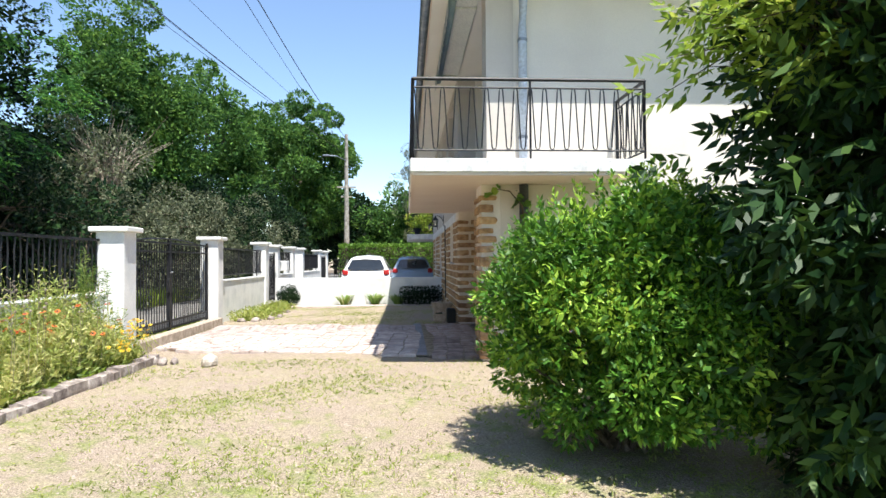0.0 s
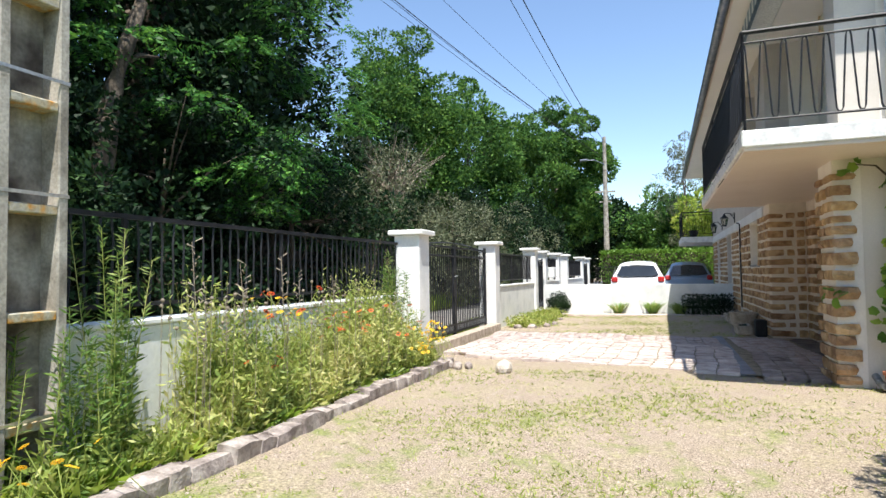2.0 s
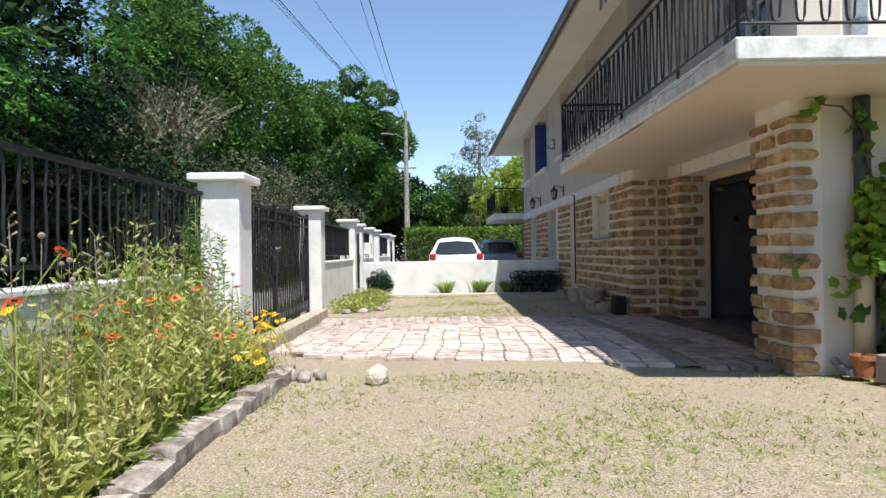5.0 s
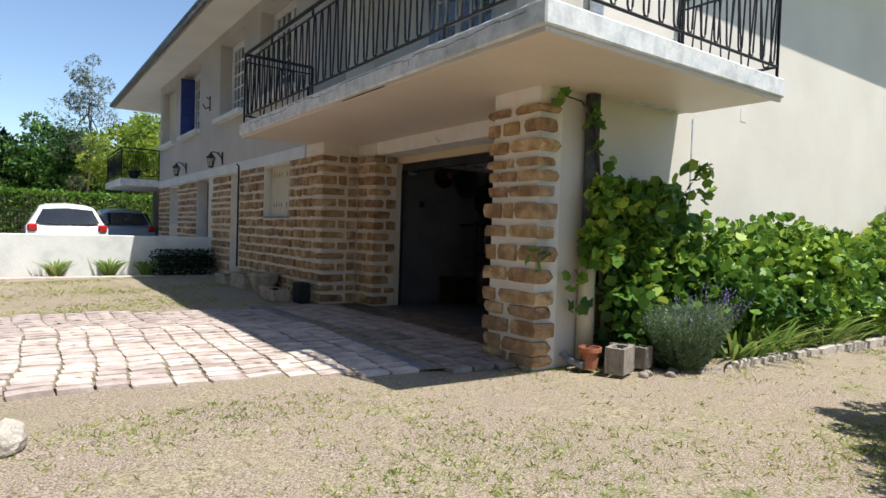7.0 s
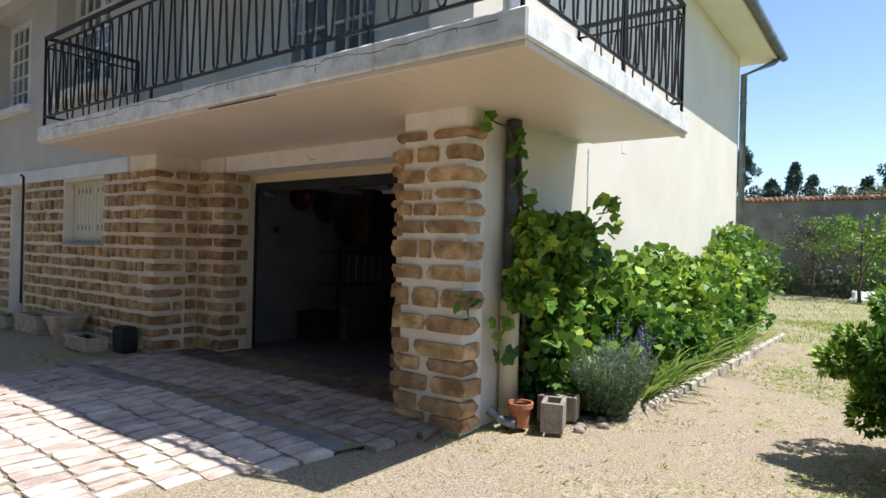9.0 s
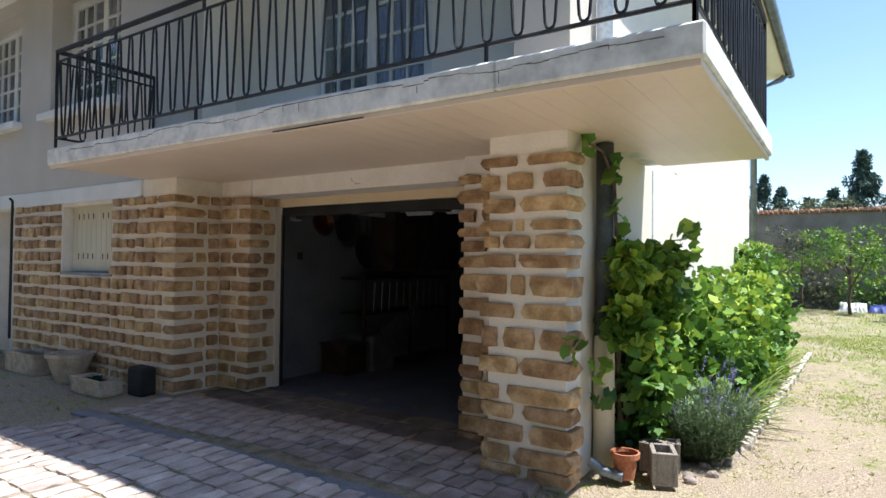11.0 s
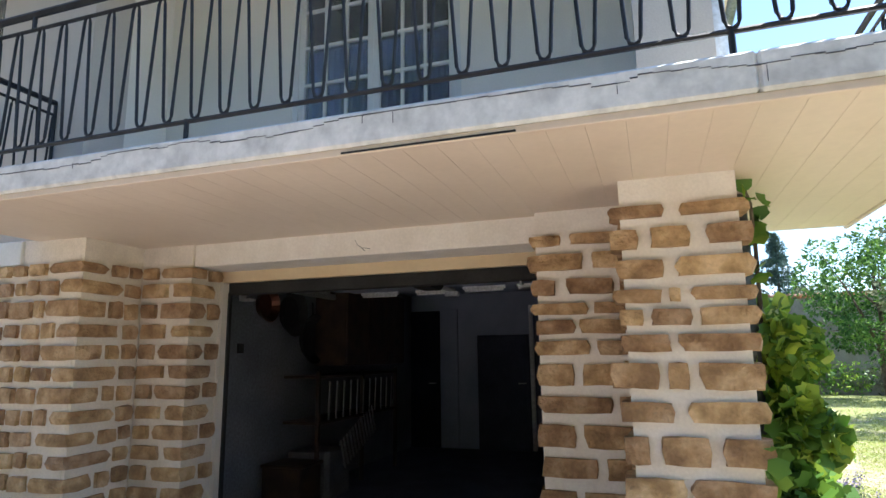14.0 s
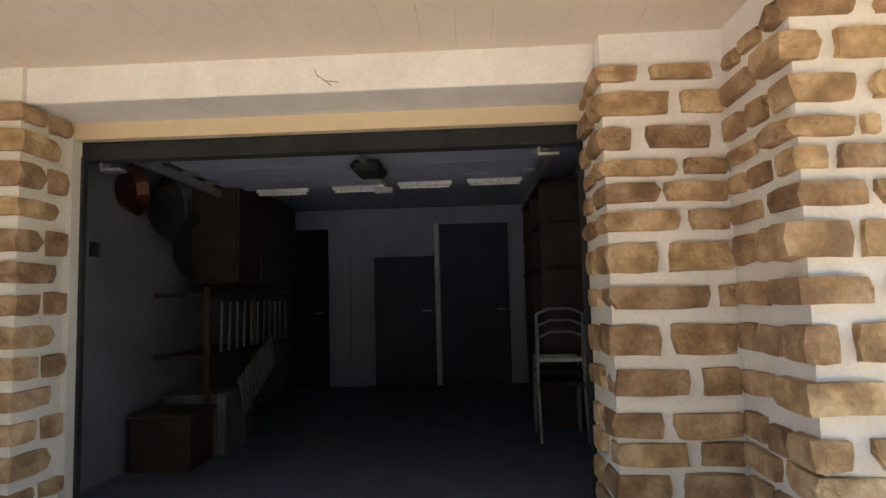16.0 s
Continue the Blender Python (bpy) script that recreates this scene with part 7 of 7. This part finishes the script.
# ---- cars ----
def car(at, paint, label, width=1.68):
    e = base("car", at, label, "car", "parked cars")
    L, w = 3.9, width / 2
    prof = [(-0.02, 0.25), (-0.03, 0.55), (0.03, 0.84), (0.10, 0.93), (0.24, 1.12), (0.44, 1.36), (0.72, 1.45), (1.6, 1.49), (2.3, 1.42), (2.95, 1.0), (3.7, 0.86), (3.88, 0.62), (3.9, 0.25)]
    secs = []
    for y, z in prof:
        ww = w if z < 0.95 else w * (1 - 0.30 * (z - 0.95) / 0.55)
        secs.append((y, z, ww))
    g = Geo()
    k = 0
    for y, z, ww in secs:
        zb = 0.25 if z > 0.3 else 0.22
        ring = [(-w * 0.97, zb), (-w, 0.6 if z > 0.6 else z), (-w * 0.99, 0.92 if z > 0.92 else z), (-ww * 0.93, z - 0.05 if z > 0.95 else z), (-ww * 0.70, z), (0, z + 0.035), (ww * 0.70, z), (ww * 0.93, z - 0.05 if z > 0.95 else z), (w * 0.99, 0.92 if z > 0.92 else z), (w, 0.6 if z > 0.6 else z), (w * 0.97, zb)]
        g.v += [(at[0] + a, at[1] + y, b) for a, b in ring]
    n = 11
    for i in range(len(secs) - 1):
        for j in range(n - 1):
            q = i * n
            g.f.append((q + j, q + j + 1, q + n + j + 1, q + n + j))
    g.f.append(tuple(range(n - 1, -1, -1)))
    obj("body", g, paint, e, smooth=False)
    X, Y = at[0], at[1]
    def sheet(pts, off=0.012):
        return Geo().quad(*[(X + a, Y + b - off, c) for a, b, c in pts])
    rw = w * 0.74
    gl = sheet([(-rw * 1.05, 0.13, 1.02), (-rw * 0.7, 0.10, 0.99), (0, 0.09, 0.985), (rw * 0.7, 0.10, 0.99), (rw * 1.05, 0.13, 1.02), (rw * 0.82, 0.36, 1.33), (0, 0.36, 1.37), (-rw * 0.82, 0.36, 1.33)], 0.03)
    obj("rear_window", gl, CARGLASS, e, "dark tinted rear window")
    obj("wiper", Geo().tube([(X, Y + 0.10, 0.99), (X - 0.3, Y + 0.14, 1.08)], 0.008, 4), RUBBER, e)
    for s in (-1, 1):
        obj("tail_lamp", Geo().cbox(X + s * w * 0.97 - 0.20 * (s > 0), X + s * w * 0.97 + 0.20 * (s < 0), Y - 0.02, Y + 0.20, 0.80, 0.98, 0.04), REDLAMP, e)
        obj("side_windows", Geo().quad((X + s * w * 0.985, Y + 0.55, 1.0), (X + s * w * 0.985, Y + 2.6, 1.0), (X + s * w * 0.85, Y + 2.2, 1.36), (X + s * w * 0.85, Y + 0.75, 1.36)), CARGLASS, e)
        for yy in (0.62, 3.15):
            wh = obj("wheel", Geo().tube([(X + s * (w - 0.17), Y + yy, 0.29), (X + s * (w + 0.01), Y + yy, 0.29)], 0.29, 18), RUBBER, e)
            obj("rim", Geo().tube([(X + s * (w + 0.005), Y + yy, 0.29), (X + s * (w + 0.02), Y + yy, 0.29)], 0.18, 14), METALW, wh)
    obj("number_plate", Geo().cbox(X - 0.26, X + 0.26, Y - 0.045, Y - 0.03, 0.52, 0.63, 0.004), PLASTICW, e)
    obj("bumper", Geo().cbox(X - w * 0.97, X + w * 0.97, Y - 0.06, Y + 0.05, 0.27, 0.48, 0.03), paint, e)
    obj("roof_aerial", Geo().tube([(X, Y + 1.0, 1.49), (X, Y + 0.85, 1.66)], 0.006, 4), RUBBER, e)
    return e


car((-2.42, 20.7, 0), CARWHITE, "white hatchback parked behind the low wall, seen from the rear")
car((-0.75, 24.2, 0), CARBLUE, "grey-blue hatchback parked behind the white one")
obj("road", Geo().box(-4.9, FX - 0.01, 17.9, 31.8, -0.03, 0.004), ROAD, label="grey neighbouring driveway", kind="structure", category="driveway")
gf = base("iron_fence", (-3.2, 31.4, 0), "dark iron fence in front of the hedge", "fence")
for z in (0.15, 1.35):
    obj("fence_rail", Geo().box(-4.8, -1.2, 31.38, 31.42, z, z + 0.04), IRON, gf)
for k in range(34):
    x = -4.8 + k * 0.108
    obj("fence_bar", Geo().tube([(x, 31.4, 0.0), (x + 0.03, 31.4, 0.7), (x, 31.4, 1.38)], 0.012, 4), IRON, gf)
pot("flower_pot", (-0.55, 24.1, 2.37), [(0.10, 0), (0.17, 0.22), (0.18, 0.24), (0.15, 0.24)], RUBBER, "dark bowl planter on the far balcony")
spikes("potted_plant", (-0.55, 24.1, 2.6), 40, 0.2, 0.35, "leafy plant in the far balcony's bowl", "plant", 77, L_VINE, blade=True, lean=0.8)
lb = base("letter_box", (-5.0, 20.0, 1.1), "light grey letter box between the gate posts", "letter box")
obj("box", Geo().cbox(-5.1, -4.85, 19.2, 19.6, 1.0, 1.32, 0.01), WHITEWALL, lb)

# ---- back garden ----
bw = obj("wall_garden", Geo().box(20.6, 20.85, -14, 22, -0.1, 3.22), GREYWALL, label="long grey rendered garden wall", kind="structure", category="wall")
r2 = random.Random(2)
tl = []
for i in range(4):
    me = lump(180 + i)
    me.name = "coping_tile"
    me.materials.clear()
    me.materials.append(TILE)
    tl.append(me)
for k in range(150):
    y = -6 + k * 0.155
    o = new("coping_tile", tl[k % 4])
    o.location, o.scale, o.rotation_euler = (20.7, y, 3.28), (0.5, 0.13, 0.10), (0, 0.22, 0)
    o.parent = bw
for i, (x, y, h, wide) in enumerate([(45, 14.0, 9.3, 0.36), (45, 4.9, 9.2, 0.24), (45, -0.9, 9.9, 0.26), (46, 10.8, 8.0, 0.2), (45, 9.6, 6.9, 0.26), (45, 6.5, 6.7, 0.26), (45, 3.0, 6.8, 0.24), (46, 8.0, 6.2, 0.3), (45.5, 12.2, 6.8, 0.28), (46, 1.4, 7.0, 0.22)]):
    cl = []
    rs_ = np.random.RandomState(600 + i)
    for _ in range(int(120 + 110 * (h > 9))):
        f = rs_.rand() ** 1.1
        rr = (1 - f) * h * wide * 1.75 * (0.70 + 0.30 * math.sin(f * 34 + i)) + 0.08
        a = rs_.rand() * 6.28
        k = rs_.rand() ** 0.4
        cl.append((x + rr * k * math.cos(a), y + rr * k * math.sin(a), h * (0.1 + 0.88 * f), 0.12 + 0.36 * (1 - f)))
    st = Geo().tube([(x, y, -0.1), (x, y, h)], [0.2, 0.03], 7)
    leafy("conifer", (x, y, 0), cl, 60, 0.25, L_CONIFER, "dark conifer beyond the garden wall", "conifer", 620 + i, st, 0.3, 0.2, "conifers")
for i, (y, h) in enumerate(((7.3, 5.6), (5.9, 5.4), (2.0, 5.6), (10.2, 5.6), (-2.5, 6.0))):
    tree((43, y, 0), h, (1.6, 1.5, 1.7), h - 1.8, 22, 90, 0.22, L_OLIVE, "pale green tree beyond the garden wall", 690 + i, r0=0.7, group="trees beyond the wall")
tree((18.1, 5.8, -0.05), 2.9, (1.15, 1.1, 0.85), 1.95, 30, 80, 0.10, L_VINE, "small round-headed fruit tree on the lawn", 640, r0=0.28, trunk=0.045, group="garden trees")
tree((19.5, 7.1, -0.05), 3.0, (1.2, 1.1, 1.0), 1.9, 20, 80, 0.10, L_OLIVE, "small fruit tree near the garden wall", 641, r0=0.3, trunk=0.04, group="garden trees")
tree((17.5, 1.6, -0.05), 5.0, (2.0, 2.0, 1.9), 2.9, 60, 200, 0.12, L_TREE, "leafy garden tree on the lawn", 642, r0=0.5, trunk=0.1, group="garden trees")
tree((11.5, 0.5, -0.05), 6.5, (2.6, 2.6, 2.4), 4.0, 80, 240, 0.11, L_OLIVE, "large leafy garden tree, its leaves glinting in the sun", 643, r0=0.6, trunk=0.14, group="garden trees")
tree((8.2, 7.2, -0.05), 2.0, (0.55, 0.45, 0.85), 0.95, 30, 120, 0.10, L_VINE, "upright leafy shrub at the corner of the house", 644, r0=0.25, trunk=0.03, low=-1, name="shrub", cat="shrub", group="")
for i in range(7):
    leafy("shrub", (20.1, 8.5 - i * 1.6, 0), [(20.1 + 0.3 * math.sin(k), 8.5 - i * 1.6 + 0.6 * math.cos(k * 2.3), 0.3 + 0.12 * (k % 6), 0.35) for k in range(14)], 60, 0.12, L_OLIVE if i % 2 else L_VINE, "low leafy shrub against the garden wall", "shrub", 660 + i, group="wall shrubs")


def crumpled(x0, x1, y0, y1, h, seed):
    """A creased sheet lying on the ground."""
    rng = np.random.RandomState(seed)
    n, k = 16, 10
    V = []
    for i in range(k):
        for j in range(n):
            e = min(i, j, k - 1 - i, n - 1 - j)
            V.append((x0 + (x1 - x0) * i / (k - 1) + 0.03 * rng.normal(), y0 + (y1 - y0) * j / (n - 1) + 0.03 * rng.normal(), -0.02 + (h * (0.35 + 0.65 * rng.rand()) if e > 0 else 0.0)))
    F = np.array([[i * n + j, (i + 1) * n + j, (i + 1) * n + j + 1, i * n + j + 1] for i in range(k - 1) for j in range(n - 1)])
    return np.array(V), F


V, F = crumpled(19.2, 20.3, 4.2, 5.3, 0.26, 4)
tagged(new("tarpaulin", arr_mesh("tarpaulin", V, F, BLUE)), "crumpled blue sheet lying by the garden wall", "sheet")
V, F = crumpled(19.3, 20.1, 5.35, 6.1, 0.3, 5)
tagged(new("tarpaulin", arr_mesh("tarpaulin", V, F, CARWHITE)), "crumpled white plastic sheet lying by the garden wall", "sheet")


# ---- garage interior ----
def garage_things():
    d = base("garage_door", (2.2, 9.9, 2.1), "pale sectional garage door raised flat under the ceiling", "garage door")
    for k in range(4):
        x0 = 1.35 + k * 0.44
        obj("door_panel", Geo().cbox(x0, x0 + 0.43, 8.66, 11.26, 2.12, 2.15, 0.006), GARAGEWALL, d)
    obj("door_track", Geo().box(1.15, 3.7, 8.60, 8.64, 2.04, 2.10), METALW, d)
    obj("door_track", Geo().box(1.15, 3.7, 11.28, 11.32, 2.04, 2.10), METALW, d)
    obj("head_seal", Geo().cbox(1.06, 1.16, 8.55, 11.34, 1.93, 2.03, 0.006), RUBBER, d, "black rubber head of the opening")
    obj("side_seal", Geo().cbox(1.05, 1.09, 11.28, 11.31, 0, 1.95, 0.004).cbox(1.05, 1.09, 8.55, 8.575, 0, 1.95, 0.004), RUBBER, d)
    for y in (8.72, 11.18):
        obj("roller_bracket", Geo().cbox(1.12, 1.20, y - 0.06, y + 0.06, 1.88, 1.90, 0.004).cbox(1.12, 1.20, y + 0.04, y + 0.06, 1.90, 1.96, 0.004), METALW, d)
    obj("opener_rail", Geo().box(1.2, 3.0, 9.86, 9.90, 2.07, 2.10), METALW, d)
    for x, y in ((1.77, 11.22), (2.23, 11.24), (2.58, 11.24), (1.88, 8.68), (2.54, 8.68)):
        obj("hinge", Geo().cbox(x - 0.04, x + 0.04, y - 0.05, y + 0.05, 2.085, 2.115, 0.004), METALW, d)
    obj("rail_hanger", Geo().cbox(2.86, 2.92, 9.80, 9.95, 2.02, 2.07, 0.004).box(2.88, 2.90, 9.87, 9.89, 2.07, 2.34), METALW, d)
    obj("opener_motor", Geo().cbox(1.95, 2.3, 9.76, 9.98, 2.02, 2.10, 0.03), RUBBER, d)
    # White bars placed for the bright slits under the raised door.
    for k in range(4):
        x, y = (2.86, 2.90, 2.99, 3.02)[k], (8.71, 9.30, 9.88, 10.56)[k]
        lp = base("strip_light", (x, y, 2.1), "white strip under the raised garage door", "strip light", "garage strip lights")
        obj("housing", Geo().cbox(x, x + 0.05, y, y + 0.46, 2.085, 2.119, 0.006), PLASTICW, lp)
        obj("tube", Geo().tube([(x + 0.02, y + 0.02, 2.074), (x + 0.02, y + 0.44, 2.074)], 0.013, 8), PLASTICW, lp)
    # hanging pans on the side wall
    for i, (x, z, r) in enumerate([(1.9, 1.92, 0.17), (2.36, 1.86, 0.24), (2.78, 1.60, 0.27)]):
        p = base("pan", (x, 11.5, z), "large old round pan hanging on the garage wall", "pan", "hanging pans")
        prof = [(0.01, 0), (r * 0.75, 0.0), (r, 0.07), (r * 1.03, 0.07), (r * 0.76, -0.01), (0.01, -0.01)]
        g = Geo().lathe(prof, 20)
        m = pose(x, 11.53, z, 90, 0, 0)
        g.v = [tuple(m @ Vector(v)) for v in g.v]
        obj("bowl", g, COPPER if i == 0 else RUBBER, p)
        obj("handle", Geo().tube([(x, 11.5, z + r), (x, 11.51, z + r + 0.14)], 0.012, 5), IRON, p)
    obj("switch", Geo().cbox(1.53, 1.61, 11.53, 11.555, 1.44, 1.53, 0.004), RUBBER, label="small dark switch on the garage wall", category="switch")
    sh = base("shelf_unit", (3.0, 11.4, 0), "dark shelf unit with hanging tools along the side wall", "shelf")
    for z in (0.72, 1.18):
        obj("shelf", Geo().cbox(2.3, 4.3, 11.12, 11.54, z, z + 0.03, 0.004), WOOD, sh)
    for x in (2.3, 3.3, 4.27):
        obj("upright", Geo().cbox(x, x + 0.04, 11.12, 11.16, 0, 1.25, 0.004), WOOD, sh)
    for k in range(11):
        t = base("tool_handle", (2.45 + k * 0.16, 11.08, 0.98), "tool handle hanging from the shelf, greyed for the gloom", "tool", "hanging tools")
        x = 2.45 + k * 0.16
        obj("shaft", Geo().tube([(x, 11.09, 0.76), (x + 0.02, 11.09, 1.14)], 0.011, 6), GLOOMW, t)
    rk = base("slatted_rack", (2.9, 10.9, 0.5), "slatted rack leaning against the shelf, greyed for the gloom", "rack")
    m = pose(2.55, 10.95, 0.28, 0, -22, 0)
    for k in range(12):
        obj("rack_slat", Geo().cbox(0.07 * k, 0.07 * k + 0.02, -0.02, 0.0, 0.0, 0.30, 0.003, m), GLOOMW, rk)
    obj("rack_rail", Geo().cbox(0, 0.86, 0.001, 0.015, 0.03, 0.05, 0.003, m).cbox(0, 0.86, 0.001, 0.015, 0.25, 0.27, 0.003, m), GLOOMW, rk)
    b1 = base("storage_box", (1.95, 11.25, 0), "reddish brown wooden box on the garage floor", "box")
    obj("box_body", Geo().cbox(1.92, 2.30, 11.08, 11.50, 0, 0.36, 0.008), WOOD, b1)
    obj("lid", Geo().cbox(1.90, 2.32, 11.06, 11.51, 0.36, 0.39, 0.008), WOOD, b1)
    b2 = base("storage_box", (2.4, 11.2, 0), "grey plastic tub on the garage floor", "box")
    obj("tub", Geo().cbox(2.36, 2.8, 11.02, 11.08, 0, 0.46, 0.01).cbox(2.36, 2.8, 11.08, 11.5, 0, 0.45, 0.01), GLOOMW, b2)
    cab = base("tall_cabinet", (4.0, 11.3, 1.2), "tall dark brown wall cabinet", "cabinet")
    obj("carcass", Geo().cbox(2.9, 4.6, 11.15, 11.54, 1.3, 2.2, 0.006), WOOD, cab)
    for k in range(3):
        obj("cabinet_door", Geo().cbox(2.92 + k * 0.56, 3.46 + k * 0.56, 11.13, 11.15, 1.32, 2.18, 0.004), WOOD, cab)
    # The first panel is near-black for the darkness inside an opening.
    for nm, y0, y1, z1, m, lab in (("door_3", 11.06, 11.54, 2.10, DARKIN, "near-black panel painted for the dark of an open doorway at the garage back"), ("door_4", 9.64, 10.44, 1.70, NAVY, "low dark blue-grey door at the back of the garage"), ("door_5", 8.66, 9.56, 2.12, NAVY, "dark blue-grey painted door at the back of the garage")):
        dd = obj(nm, Geo().cbox(5.85, 5.895, y0, y1, 0.01, z1, 0.006), m, label=lab, category="door", kind="structure")
        obj("door_handle", Geo().tube([(5.84, y0 + 0.06, 0.98), (5.79, y0 + 0.06, 0.98), (5.79, y0 + 0.16, 0.98)], 0.01, 6), METALW, dd)
    obj("door_frame_back", Geo().cbox(5.86, 5.895, 10.76, 11.05, 0.01, 2.12, 0.006), GARAGEWALL, label="pale boarded strip beside the dark doorway", category="trim", kind="structure")
    obj("door_frame_back", Geo().cbox(5.86, 5.895, 9.575, 9.63, 0.01, 2.14, 0.006), PLASTICW, label="pale painted door frame at the back of the garage", category="trim", kind="structure")
    cb = base("open_shelving", (2.9, 8.3, 0), "dark brown open shelving with jars, by the garage's side wall", "shelving")
    for x in (3.1, 3.9, 4.7):
        obj("upright", Geo().cbox(x, x + 0.03, 8.13, 8.55, 0, 2.15, 0.004), WOOD, cb)
    for z in (0.9, 1.35, 1.75, 2.1):
        obj("shelf", Geo().cbox(3.1, 4.73, 8.13, 8.56, z, z + 0.03, 0.004), WOOD, cb)
    for i, x in enumerate((3.25, 3.4, 3.8)):
        pot("jar", (x, 8.42, 0.93), [(0.05, 0), (0.055, 0.08), (0.045, 0.10), (0.04, 0.12)], PLASTICW, "white jar on the garage shelf", soil=False, group="garage jars")
    for k in range(3):
        c = base("chair", (1.75, 8.75, 0.02 + 0.09 * k), "stacked metal-framed folding chair with pale tube legs", "chair", "stacked chairs")
        z, x, y = 0.09 * k, 2.58 + 0.03 * k, 8.30
        for sy in (0.0, 0.36):
            obj("leg", Geo().tube([(x, y + sy, z), (x + 0.10, y + sy, 0.42 + z), (x + 0.02, y + sy, 0.80 + z)], 0.011, 6), METALW, c)
            obj("leg", Geo().tube([(x + 0.40, y + sy, z), (x + 0.30, y + sy, 0.42 + z)], 0.011, 6), METALW, c)
        obj("seat", Geo().cbox(x + 0.06, x + 0.42, y, y + 0.36, 0.42 + z, 0.45 + z, 0.01), PLASTICW if k == 2 else RUBBER, c)
        obj("backrest", Geo().tube([(x + 0.02, y, 0.80 + z), (x + 0.02, y + 0.1, 0.84 + z), (x + 0.02, y + 0.26, 0.84 + z), (x + 0.02, y + 0.36, 0.80 + z)], 0.011, 6), METALW, c)


garage_things()


# ---- many small pieces, last ----
build_stones()
build_pavers()
